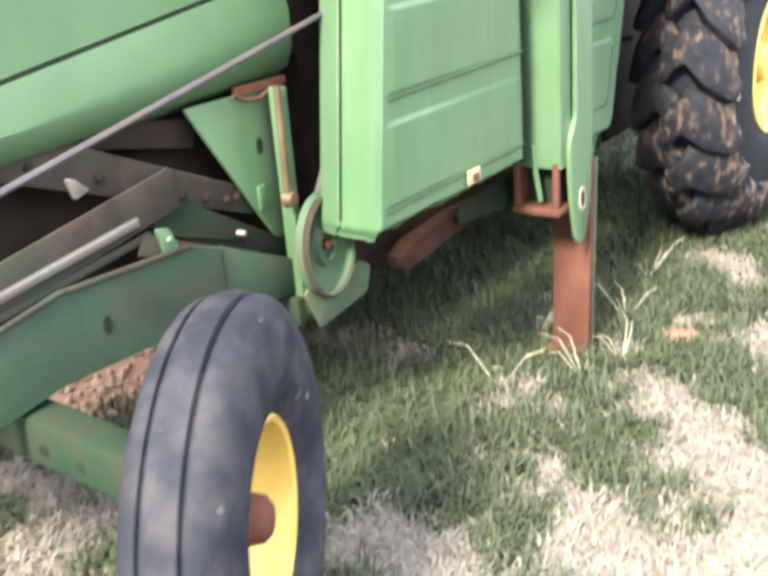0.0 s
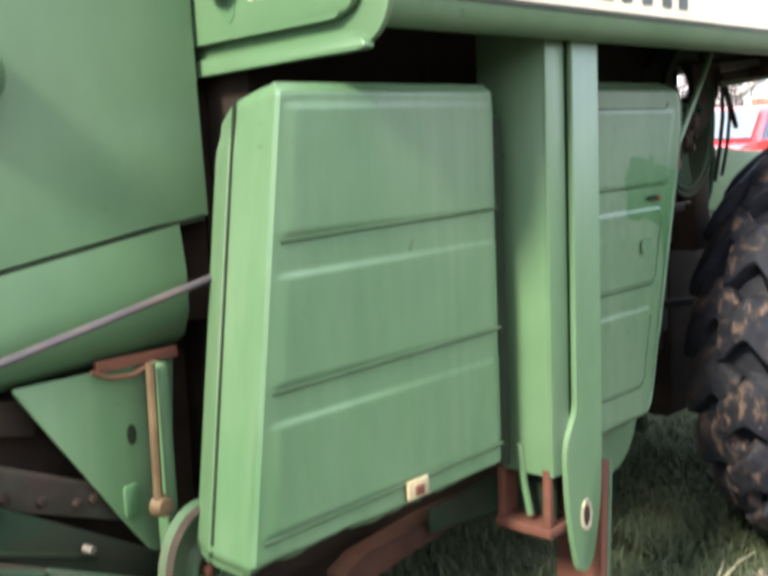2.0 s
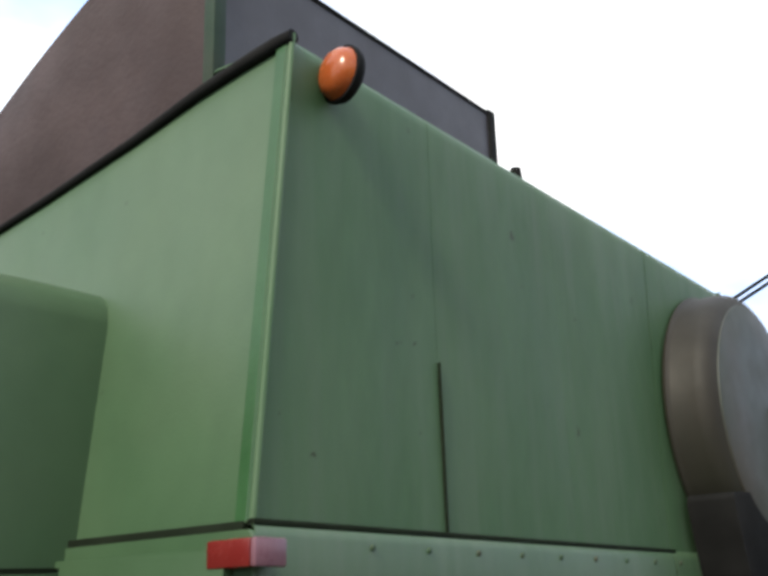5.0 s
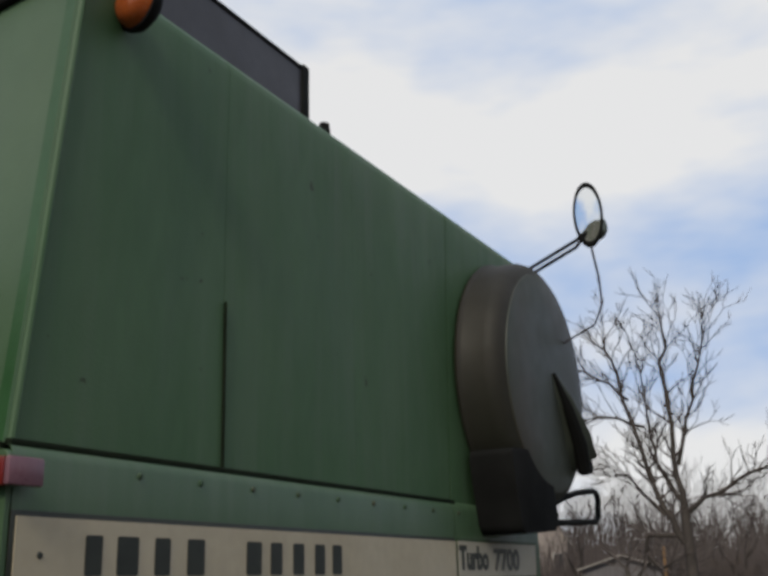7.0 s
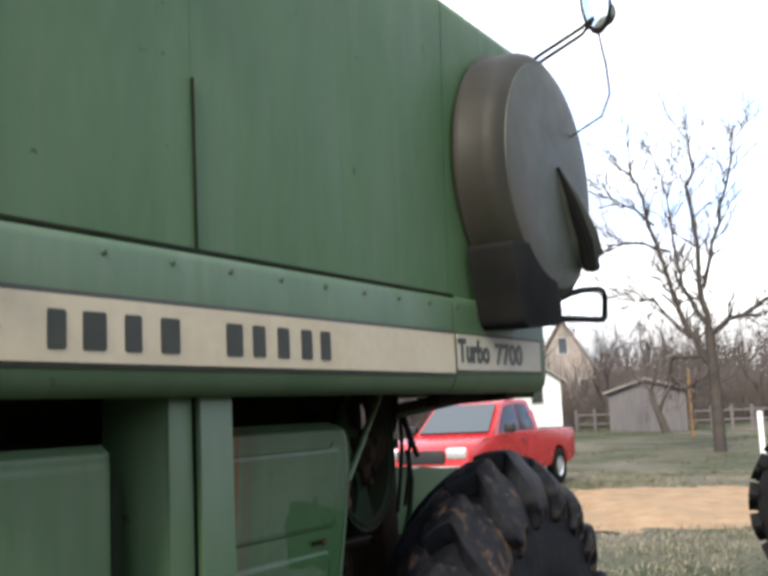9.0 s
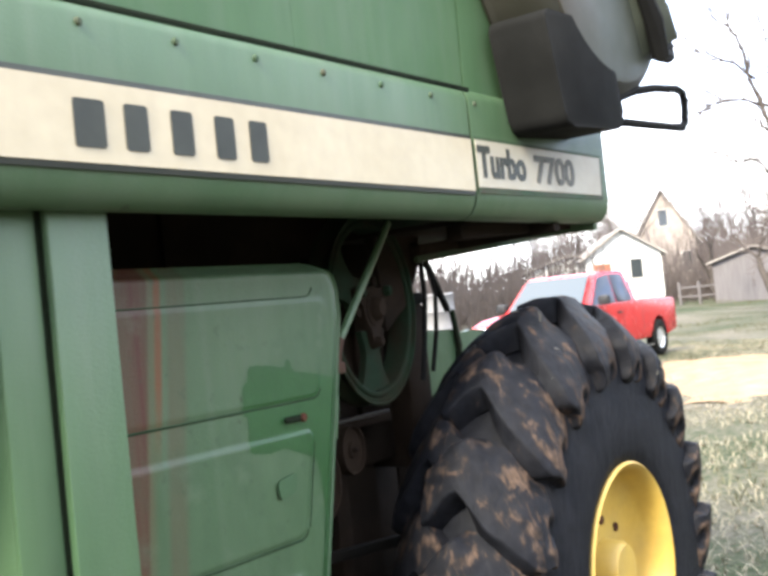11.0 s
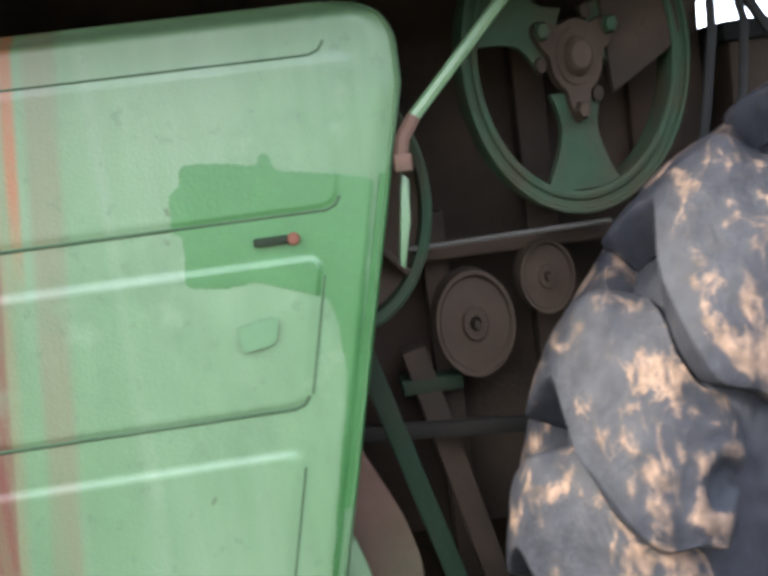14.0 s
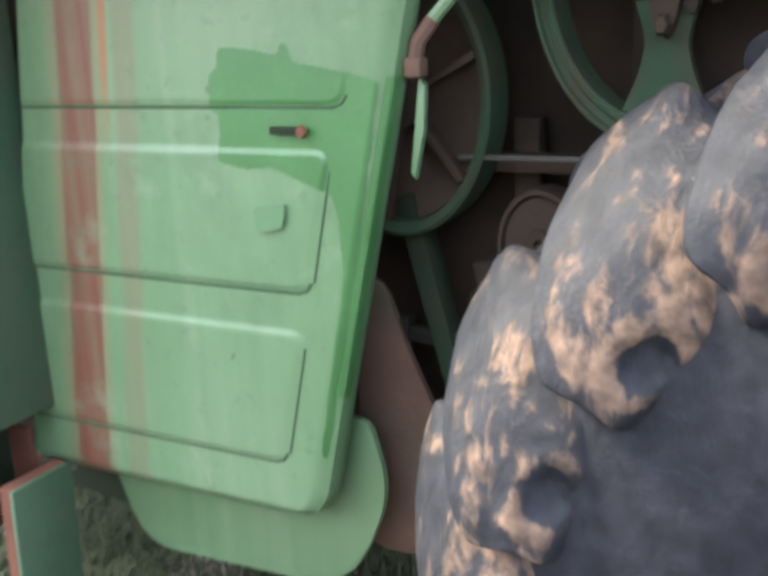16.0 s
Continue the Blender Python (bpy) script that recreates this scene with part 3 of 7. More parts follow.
to_side = Matrix(((1, 0, 0, 0), (0, 0, -1, 0), (0, 1, 0, 0), (0, 0, 0, 1)))
to_rear = Matrix(((0, 0, -1, 0), (-1, 0, 0, 0), (0, 1, 0, 0), (0, 0, 0, 1)))
lettering("fuel_lettering", "DIESEL", 0.042, m_white_ink, Matrix.Translation((-0.0372, 0.402, 1.828)) @ to_rear, "white lettering", 1.02)

# decal strips
bm = B()
plate(bm, [(0.002, 1.800), (1.984, 1.800), (1.984, 1.957), (0.002, 1.957)], -0.004, 0.0, 0.001)
frame_strip = own("decal_frame", bm, m_ink, "dark border of the cream decal")
bm = B()
plate(bm, [(0.013, 1.811), (1.982, 1.811), (1.982, 1.946), (0.013, 1.946)], -0.0065, -0.004)
decal = own("decal_strip", bm, m_cream, "cream decal strip with a row of dark marks", frame_strip)
marks = ((0.193, 0.240), (0.284, 0.348), (0.401, 0.451), (0.511, 0.572), (0.738, 0.800), (0.841, 0.892), (0.945, 0.996), (1.052, 1.102), (1.144, 1.193))
for x0, x1 in marks:
    bm = B()
    c, w = (x0 + x1) / 2, (x1 - x0) / 2
    plate(bm, rounded([(c - w, 1.836), (c + w, 1.836), (c + w, 1.916), (c - w, 1.916)], 0.006, 2), -0.0085, -0.0065)
    own("decal_mark", bm, m_ink, "", frame_strip)
bm = B()
revolve(bm, [(0, 0.004), (0.006, 0.003), (0.007, 0)], side_at(0.075, -0.0065, 1.875), 12)
own("rivet", bm, m_ink, "", frame_strip)
bm = B()
plate(bm, [(2.003, 1.806), (2.80, 1.812), (2.81, 1.957), (2.003, 1.956)], -0.003, 0.0)
frame_strip2 = own("front_decal_frame", bm, m_green_dusty)
bm = B()
plate(bm, [(2.005, 1.822), (2.785, 1.826), (2.795, 1.948), (2.005, 1.948)], -0.0055, -0.003)
own("front_decal_strip", bm, m_cream2, "pale decal strip with model lettering", frame_strip2)
lettering("model_lettering", "Turbo", 0.112, m_ink, Matrix.Translation((2.010, -0.0065, 1.853)) @ to_side, "dark lettering", 0.92, frame_strip2, 0.0045)
lettering("model_number", "7700", 0.108, m_faded, Matrix.Translation((2.328, -0.0065, 1.850)) @ to_side, "faded grey numerals", 1.22, frame_strip2, 0.004)

# corner reflector
bm = B()
box(bm, -0.040, -0.012, -0.02, 0.100, 1.998, 2.052, 0.005)
refl = own("reflector", bm, m_red, "red reflector on the tank corner")
bm = B()
box(bm, -0.040, 0.046, -0.036, -0.021, 1.998, 2.052, 0.005)
own("side_reflector", bm, m_pink, "mauve-pink side face of the reflector", refl)
for i in range(9):
    bm = B()
    x = 0.35 + 0.21 * i
    revolve(bm, [(0, 0.006), (0.006, 0.005), (0.008, 0)], side_at(x, 0.0, 2.045), 8)
    own("bolt", bm, m_green_dusty)

# grain tank
RAKE = 0.115                                        # the rear face leans forward by this at the top
ZT0, ZT1 = 2.083, 3.232
RIM = 3.19                                          # foot of the extension box


TX = 0.015


def rear_top(y):
    """Height of the rear wall's upper edge, which falls towards the far side."""
    return ZT1 - 0.004 - 0.160 * min(1.3, max(0.0, y - 0.04))


def tank_side(x0, x1, name, raked=(0.0, 0.0)):
    """One panel of the tank wall; raked: how far its rear and front edges lean forward at the top."""
    bm = B()
    prof = [(0.026, z) for z in steps(ZT0, ZT1 - 0.05, 0.09)] + [(0.030, ZT1 - 0.025), (0.040, ZT1 - 0.008), (0.058, ZT1), (0.30, ZT1 + 0.01)]
    def at(u, k):
        y, z = prof[k]
        up = (z - ZT0) / (ZT1 - ZT0)
        lean = (TX + RAKE * up) * max(0.0, 1 - u / 0.6) + up * (raked[0] + (raked[1] - raked[0]) * (u - x0) / (x1 - x0))
        bulge = 0.004 * math.sin(9 * u + 2) * math.sin(2.5 * (z - 2)) * (1 if z < ZT1 - 0.1 else 0)
        return (u + lean, y + bulge, z)
    sheet(bm, steps(x0, x1, 0.08), range(len(prof)), at, (0, 0.005, -0.004))
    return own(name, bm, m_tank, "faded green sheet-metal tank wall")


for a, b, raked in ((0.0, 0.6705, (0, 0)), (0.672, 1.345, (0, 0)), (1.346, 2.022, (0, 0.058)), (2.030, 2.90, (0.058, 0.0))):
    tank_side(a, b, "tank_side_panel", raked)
bm = B()
plate(bm, [(0.6690, 2.085), (0.6745, 2.085), (0.6730, 2.40), (0.672, 2.52), (0.6712, 2.40)], 0.0195, 0.03)
own("open_joint", bm, m_seam, "dark open joint between the tank panels")
bm = B()
box(bm, 0.6, 2.9, 0.034, 0.05, ZT0, ZT1 - 0.06)
own("tank_inner_wall", bm, m_seam)
bm = B()
sheet(bm, steps(0.026, 2.72, 0.1), steps(0, 1, 0.1), lambda y, v: (TX + RAKE * (rear_top(y) - ZT0) * v / (ZT1 - ZT0), y, ZT0 + (rear_top(y) - ZT0) * v), (0.006, 0, 0))
tank_rear = own("tank_rear_wall", bm, m_green_rear, "pale green rear wall of the grain tank")
bm = B()
tube(bm, [(TX + RAKE * (z - ZT0) / (ZT1 - ZT0) - 0.002, 0.026, z) for z in (ZT0, 2.4, 2.8, ZT1)], 0.008, 8)
own("corner_bead", bm, m_tank, "folded corner edge", tank_rear)
# flat corner strip in darker green, in place of a shaded chamfer
bm = B()
sheet(bm, (0.030, 0.040, 0.070, 0.078), (0, 0.25, 0.5, 0.75, 1), lambda y, v: (TX + RAKE * v - (0.010 if 0.035 < y < 0.074 else 0.001), y, ZT0 + (rear_top(y) - ZT0) * v), (0.003, 0, 0))
own("corner_strip", bm, m_green_fresh, "folded strip along the corner, painted darker for its shaded turn", tank_rear)
bm = B()
tube(bm, [(TX + RAKE * (rear_top(y) - ZT0) / (ZT1 - ZT0) - 0.006, y, rear_top(y) - 0.006 + 0.012 * math.sin(math.pi * min(1, y / 0.6))) for y in (0.02, 0.08, 0.2, 0.35, 0.6, 1.0, 1.4, 2.73)], [0.018, 0.020, 0.019, 0.017, 0.015, 0.013, 0.012, 0.012], 10)
own("top_trim", bm, m_black, "dark rubber trim along the top edge", tank_rear)
bm = B()
box(bm, RAKE + 0.07, 2.9, 0.28, 2.73, ZT1 - 0.02, ZT1 + 0.008)
own("tank_top", bm, m_green_dusty)
bm = B()
box(bm, 2.832, 2.845, 0.03, 2.73, 1.75, 2.07)
box(bm, 2.895, 2.91, 0.03, 2.73, 2.07, ZT1)
own("tank_front_wall", bm, m_green_dusty)
# unseen far side, drawn wide so that it shades the ground below
bm = B()
box(bm, 0.02, 2.88, 2.72, 2.74, 1.72, ZT1)
box(bm, 0.02, 2.83, 1.9, 2.72, 1.72, 1.74)
box(bm, 0.02, 0.03, 1.9, 2.72, 1.74, 2.09)
own("tank_far_wall", bm, m_green_dusty)
# dark strip that stands in for the shadow gap under the tank wall
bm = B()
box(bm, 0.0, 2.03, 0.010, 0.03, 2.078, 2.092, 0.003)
own("ledge_shadow_strip", bm, m_seam)

# extension box on the tank: grey sheets along the sides, a sagging brown cover across the rear
EX0, EX1, EY0, EY1, ET = 0.155, 1.51, 0.33, 1.70, 3.675
for name, a, b in (("side", (EX0, EY0), (EX1, EY0)), ("front", (EX1, EY0), (EX1, EY1)), ("far", (EX1, EY1), (EX0, EY1))):
    bm = B()
    beam(bm, (*a, (RIM + ET) / 2), (*b, (RIM + ET) / 2), 0.016, ET - RIM)
    ext = own("tank_extension_wall", bm, m_ext, "dull grey extension panel on the tank")
    bm = B()
    beam(bm, (*a, ET - 0.004), (*b, ET - 0.004), 0.026, 0.018, (0, 0, 1), 0.004)
    own("extension_rail", bm, m_black, "dark rail along the top edge", ext)
for x, y, m_post in ((EX0 - 0.006, EY0 - 0.006, m_chassis), (EX1, EY0, m_black), (EX1, EY1, m_black), (EX0, EY1, m_green_dusty)):
    bm = B()
    box(bm, x - 0.022, x + 0.022, y - 0.018, y + 0.022, RIM, ET + 0.01, 0.004)
    own("extension_post", bm, m_post, "upright corner post of the extension")


def cover_top(y):
    """Height of the cover's upper edge: a hump near the corner, falling to the far side."""
    return ET + 0.02 + 0.075 * math.exp(-((y - 0.72) / 0.20) ** 2) - 0.34 * smoothstep(0.85, 1.75, y)


bm = B()
sheet(bm, steps(EY0, 1.76, 0.05), steps(0, 1, 0.08), lambda y, v: (EX0 - 0.012 - 0.030 * smoothstep(EY0 + 0.01, EY0 + 0.2, y) * math.sin(math.pi * v) * (1 + 0.4 * math.sin(7 * y)) - 0.05 * smoothstep(1.4, 1.76, y) * (v - 0.5), y, rear_top(y) - 0.02 + (cover_top(y) - rear_top(y) + 0.02) * v), (0.008, 0, 0))
own("rear_cover", bm, m_tarp, "sagging mauve-brown cover across the rear of the extension")
bm = B()
tube(bm, [(1.42, 0.18, RIM), (1.42, 0.18, 3.34), (1.42, 0.18, 3.375)], [0.022, 0.022, 0.018], 12)
own("breather_stub", bm, m_black, "short dark breather pipe")
LAMP = facing((-0.97, 0.22, 0.05), (0.235, -0.030, 3.150)) @ Matrix.Diagonal((0.84, 0.84, 0.84, 1))
bm = B()
revolve(bm, [(0, 0.052), (0.03, 0.049), (0.055, 0.040), (0.072, 0.024), (0.080, 0.0)], LAMP, 28)
lamp = own("warning_lamp", bm, m_orange, "round amber warning lamp")
bm = B()
revolve(bm, [(0.080, 0.003), (0.088, 0.002), (0.089, -0.012), (0.080, -0.030), (0.045, -0.052), (0, -0.055)], LAMP, 28)
own("lamp_housing", bm, m_black, "dark round back of the lamp", lamp)
bm = B()
tube(bm, [(0.25, -0.03, 3.150), (0.262, 0.0, 3.152), (0.268, 0.035, 3.155)], 0.018, 8)
own("lamp_stem", bm, m_black, "", lamp)

# straw hood behind the tank
def hood():
    bm = B()
    ys = 0.60
    prof = [(2.02, 0.0), (2.61, 0.0), (2.66, 0.012), (2.70, 0.05), (2.715, 0.10), (2.73, 0.30), (2.75, 1.3)]
    sheet(bm, steps(-2.2, 0.045, 0.15), range(len(prof)), lambda x, k: (x + (0.06 if x > 0 else 0.0) * (prof[k][0] - 2.02) / 0.65, ys + prof[k][1], prof[k][0] - 0.045 * max(0.0, -x)), (0, 0.006, -0.003))
    upper = own("hood_upper", bm, m_green_rear, "faded green upper straw hood panel")
    bm = B()
    low = [(2.015, -0.005), (1.6, -0.012), (1.362, -0.02)]
    sheet(bm, steps(-2.2, -0.05, 0.15), range(len(low)), lambda x, k: (x, ys + low[k][1], low[k][0] - (0.15 if k == 2 else 0.045) * max(0.0, -x - 0.1)), (0, 0.006, -0.003))
    own("hood_side", bm, m_green_rear, "faded green hood side sheet")
    bm = B()
    bot = [(1.352, -0.03), (1.25, -0.045), (1.15, -0.045), (1.09, -0.02), (1.055, 0.04), (1.045, 0.12), (1.05, 0.4)]
    sheet(bm, steps(-2.2, -0.14, 0.12), range(len(bot)), lambda x, k: (x, ys + bot[k][1], bot[k][0] - 0.15 * max(0.0, -x - 0.1) * (1 if k < 2 else 0.35)), (0, 0.006, -0.003))
    own("hood_belly", bm, m_green_rear, "rounded lower edge of the hood")
    bm = B()
    beam(bm, (-2.2, ys - 0.012, 1.357 - 0.15 * 2.1), (-0.06, ys - 0.012, 1.357), 0.02, 0.012)
    own("hood_seam", bm, m_seam)
    bm = B()
    beam(bm, (-2.2, ys - 0.010, 1.985 - 0.05), (-0.035, ys - 0.010, 1.992), 0.012, 0.046, (0, 0, 1), 0.004)
    own("hood_rail", bm, m_green_rear, "folded joint flange along the hood")
    bm = B()
    beam(bm, (-2.2, ys - 0.008, 2.018 - 0.05), (-0.02, ys - 0.008, 2.021), 0.014, 0.011)
    own("hood_joint", bm, m_seam, "dark open joint above the flange")
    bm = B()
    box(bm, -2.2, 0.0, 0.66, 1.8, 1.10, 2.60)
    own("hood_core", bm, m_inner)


hood()
bm = B()
revolve(bm, [(0, 0.012), (0.012, 0.01), (0.016, 0)], side_at(-0.32, 0.594, 2.05), 10)
own("hood_bolt", bm, m_rust)
bm = B()
revolve(bm, [(0, 0.014), (0.014, 0.012), (0.018, 0)], facing((-1, 0, 0), (-0.016, 0.625, 2.03)), 10)
own("rail_bolt", bm, m_rust)

# round lamp on the hood side
bm = B()
revolve(bm, [(0, 0.075), (0.03, 0.072), (0.055, 0.06), (0.072, 0.038), (0.079, 0.012), (0.079, 0.0), (0.070, -0.012)], side_at(-0.612, 0.572, 1.676), 32)
hood_lamp = own("hood_lamp", bm, m_green, "round green lamp housing on the hood")
bm = B()
revolve(bm, [(0.080, 0.010), (0.084, 0.004), (0.084, -0.006), (0.078, -0.012)], side_at(-0.612, 0.572, 1.676), 32)
own("lamp_rim", bm, m_crease, "dark lower rim", hood_lamp)
bm = B()
box(bm, -0.635, -0.595, 0.545, 0.575, 1.582, 1.602, 0.005)
own("lamp_clip", bm, m_worn, "pale clip", hood_lamp)
bm = B()
plate(bm, rounded([(-0.60, 1.585), (-0.585, 1.585), (-0.590, 1.53), (-0.597, 1.53)], 0.004, 2), 0.5845, 0.5865)
own("lamp_drip", bm, m_green_dusty, "thin rust drip", hood_lamp)

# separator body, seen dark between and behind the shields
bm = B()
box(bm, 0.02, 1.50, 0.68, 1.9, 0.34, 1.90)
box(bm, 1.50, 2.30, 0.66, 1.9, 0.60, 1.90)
own("separator_body", bm, m_inner, "grimy inner side of the machine, darkened for shade")
# added block; its dark colour stands in for shade under the machine
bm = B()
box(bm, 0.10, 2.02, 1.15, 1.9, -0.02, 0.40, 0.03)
own("underbody", bm, m_inner, "plain dark block in place of the shaded underside")
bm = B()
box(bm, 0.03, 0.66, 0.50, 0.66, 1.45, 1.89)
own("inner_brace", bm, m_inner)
bm = B()
plate(bm, rounded([(0.24, 0.375), (0.32, 0.405), (0.62, 0.43), (0.86, 0.425), (0.86, 0.385), (0.60, 0.36), (0.36, 0.33), (0.26, 0.315)], 0.012, 2), 0.49, 0.56, 0.006)
own("clean_grain_trough", bm, m_shade_rust, "rusty red-brown trough under the rear shield")
bm = B()
plate(bm, rounded([(0.56, 0.47), (1.12, 0.50), (1.12, 0.40), (0.86, 0.375), (0.56, 0.40)], 0.012, 2), 0.455, 0.47, 0.004)
own("trough_flange", bm, m_green_dark, "dark green plate beside the leg bracket")
bm = B()
plate(bm, rounded([(-0.33, 0.455), (-0.30, 0.475), (-0.05, 0.47), (-0.005, 0.44), (-0.03, 0.36), (-0.27, 0.325)], 0.012, 2), 0.44, 0.452, 0.004)
own("trough_foot", bm, m_green_dusty, "dusty green foot plate under the frame post")


def rear_shield():
    """Rear side shield: pressed front sheet, returned round its rear edge, with a folded line there."""
    panels = ((-0.30, 0.60, 1.330, 1.60, 0.015, 0.0045), (-0.30, 0.60, 1.027, 1.262, 0.015, 0.0045), (-0.30, 0.60, 0.724, 0.962, 0.015, 0.0045))
    bm = B()
    z0, z1 = 0.640, 1.640
    def left(z):
        return -0.165 - 0.145 * (1.6 - z)
    def at(u, z):
        xl = left(z)
        e = smoothstep(z1 - 0.022, z1, z) * 0.024 + smoothstep(z0 + 0.04, z0, z) * 0.05
        if u < 0.05:                                # the rounded upper corner of the return
            z -= 0.075 * smoothstep(z1 - 0.16, z1, z) * min(1.0, (0.05 - u) / 1.05) ** 1.5
        if u < 0:                                   # the return round the rear edge, u from -1 to 0
            key = [(-1.0, 0.03, 0.40), (-0.62, -0.002, 0.318), (-0.58, 0.006, 0.308), (-0.54, -0.004, 0.298), (-0.12, -0.004, 0.192), (-0.03, -0.005, 0.1735), (0.0, 0.003, 0.168)]
            for (ua, xa, ya), (ub, xb, yb) in zip(key, key[1:]):
                if ua <= u <= ub:
                    t = (u - ua) / (ub - ua)
                    return (xl + xa + (xb - xa) * t + e * 0.4, ya + (yb - ya) * t + e * 0.5, z)
        x = xl + 0.003 + (0.535 - xl - 0.003) * u
        chip = 0.016 * max(0.0, noise.noise((x * 16, 3.0, 0.0)) + 0.25) * smoothstep(-0.34, -0.2, x) + 0.030 * smoothstep(0.06, 0.0, abs(x + 0.03)) + 0.02 * smoothstep(0.25, 0.5, x)
        z += chip * smoothstep(z0 + 0.05, z0, z)            # the bent and chipped lower edge
        return (x, 0.168 - pressed(x, z, tuple((xl + 0.02, *p[1:]) for p in panels), 0.014) * (1 - 0.65 * smoothstep(-0.15, 0.4, x)) + e + 0.012 * smoothstep(0.985, 1.0, u), z)
    us = [-1, -0.8, -0.62, -0.58, -0.54, -0.4, -0.25, -0.12, -0.08, -0.04, 0] + [i / 44 for i in range(1, 45)]
    sheet(bm, us, steps(z0, z1, 0.006), at, (0.003, 0.006, 0))
    sh = own("rear_side_shield", bm, m_green, "faded green pressed side shield")
    bm = B()
    tube(bm, [(left(z) - 0.001, 0.307, z) for z in (0.69, 1.0, 1.3, 1.61)], 0.0045, 6)
    own("fold_line", bm, m_seam, "", sh)
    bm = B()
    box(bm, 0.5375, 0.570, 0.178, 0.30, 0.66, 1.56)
    own("edge_gap", bm, m_seam, "dark strip in place of the shaded gap beside the shield", sh)
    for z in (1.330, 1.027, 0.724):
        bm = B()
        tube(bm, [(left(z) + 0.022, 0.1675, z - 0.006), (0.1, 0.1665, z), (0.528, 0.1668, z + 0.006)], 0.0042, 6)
        own("crease", bm, m_crease, "pressed crease drawn dark for shade and grime", sh)
    bm = B()
    box(bm, 0.15, 0.222, 0.154, 0.164, 0.686, 0.732, 0.004)
    lt = own("latch_plate", bm, m_worn, "worn pale latch plate", sh)
    bm = B()
    box(bm, 0.172, 0.200, 0.148, 0.156, 0.694, 0.718, 0.003)
    own("latch_hole", bm, m_rust, "", lt)
    return sh


rear_shield()


def front_shield():
    """Front side shield with two rounded pressed panels, a raked front edge and rust runs."""
    panels = ((0.60, 1.573, 1.008, 1.262, 0.03, 0.0048), (0.60, 1.573, 0.672, 0.938, 0.03, 0.0048), (0.60, 1.585, 1.332, 1.578, 0.03, 0.003))
    bm = B()
    z0, z1 = 0.548, 1.663
    def right(z):
        return 1.725 - 0.235 * max(0.0, 1.52 - z)
    def at(u, z):
        r = 0.085
        xr = right(z)
        top = max(0.0, z - (z1 - r))
        xr -= r - math.sqrt(max(0.0, r * r - top * top))
        low = max(0.0, (z0 + 0.085) - z)
        xr -= 0.085 - math.sqrt(max(0.0, 0.007225 - low * low))
        e = smoothstep(z1 - 0.03, z1, z) * 0.03 + smoothstep(z0 + 0.03, z0, z) * 0.03
        if u > 1:                                   # the return at the front edge
            t = u - 1
            return (xr + 0.018 * math.sin(math.pi * min(1, t * 1.6)) - 0.03 * t, 0.276 + e + 0.11 * t, z)
        xl = 0.92 - 0.15 * (1.665 - z)
        x = xl + (xr - xl) * u
        return (x, 0.276 - pressed(x - 0.235 * (z - 1.25), z, panels, 0.011) + e + 0.012 * smoothstep(0.965, 1.0, u), z)
    us = [i / 64 for i in range(65)] + [1.06, 1.15, 1.3, 1.5, 1.75, 2.0]
    sheet(bm, us, steps(z0, z1, 0.006), at, (0.003, 0.006, 0))
    sh = own("front_side_shield", bm, m_stained, "faded green side shield with rust runs")
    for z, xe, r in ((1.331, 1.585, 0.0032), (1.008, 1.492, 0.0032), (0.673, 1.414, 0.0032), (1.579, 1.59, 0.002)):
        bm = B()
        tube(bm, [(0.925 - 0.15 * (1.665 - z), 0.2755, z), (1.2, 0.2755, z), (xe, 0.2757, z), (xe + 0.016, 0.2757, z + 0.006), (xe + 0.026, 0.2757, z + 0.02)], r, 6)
        own("crease", bm, m_crease, "pressed crease drawn dark for shade and grime", sh)
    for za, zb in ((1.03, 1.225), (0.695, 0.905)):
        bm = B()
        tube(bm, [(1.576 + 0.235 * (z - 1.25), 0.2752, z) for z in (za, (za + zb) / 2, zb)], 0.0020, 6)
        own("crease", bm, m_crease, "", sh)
    # darker touch-up paint round the latch, brushed to an uneven outline
    rnd = random.Random(4)
    edge = [(1.345, 1.235), (1.40, 1.225), (1.46, 1.232), (1.52, 1.205), (1.57, 1.185), (1.582, 1.13), (1.586, 1.05), (1.560, 0.93), (1.534, 0.80), (1.512, 0.70), (1.520, 0.69), (1.553, 0.82), (1.580, 0.94), (1.603, 1.02), (1.618, 1.12), (1.638, 1.22), (1.660, 1.32),
            (1.668, 1.372), (1.62, 1.385), (1.55, 1.40), (1.51, 1.405), (1.505, 1.432), (1.49, 1.435), (1.485, 1.412), (1.42, 1.428), (1.362, 1.43), (1.36, 1.395), (1.338, 1.39), (1.335, 1.325), (1.352, 1.32)]
    pts = rounded(edge, 0.012, 2)

    def inside(x, z):
        x, z = x + 0.004 * noise.noise((x * 18, z * 18, 1.0)), z + 0.004 * noise.noise((x * 14, z * 14, 5.0))
        hit = False
        for (xa, za), (xb, zb) in zip(pts, pts[1:] + pts[:1]):
            if (za > z) != (zb > z) and x < (xb - xa) * (z - za) / (zb - za) + xa:
                hit = not hit
        return hit
    bm = B()
    seen = {}

    def corner(i, k):
        if (i, k) not in seen:
            x, z = 1.32 + 0.0025 * i, 0.68 + 0.0025 * k
            xl = 0.92 - 0.15 * (1.665 - z)
            p = at((x - xl) / (right(z) - xl), z)
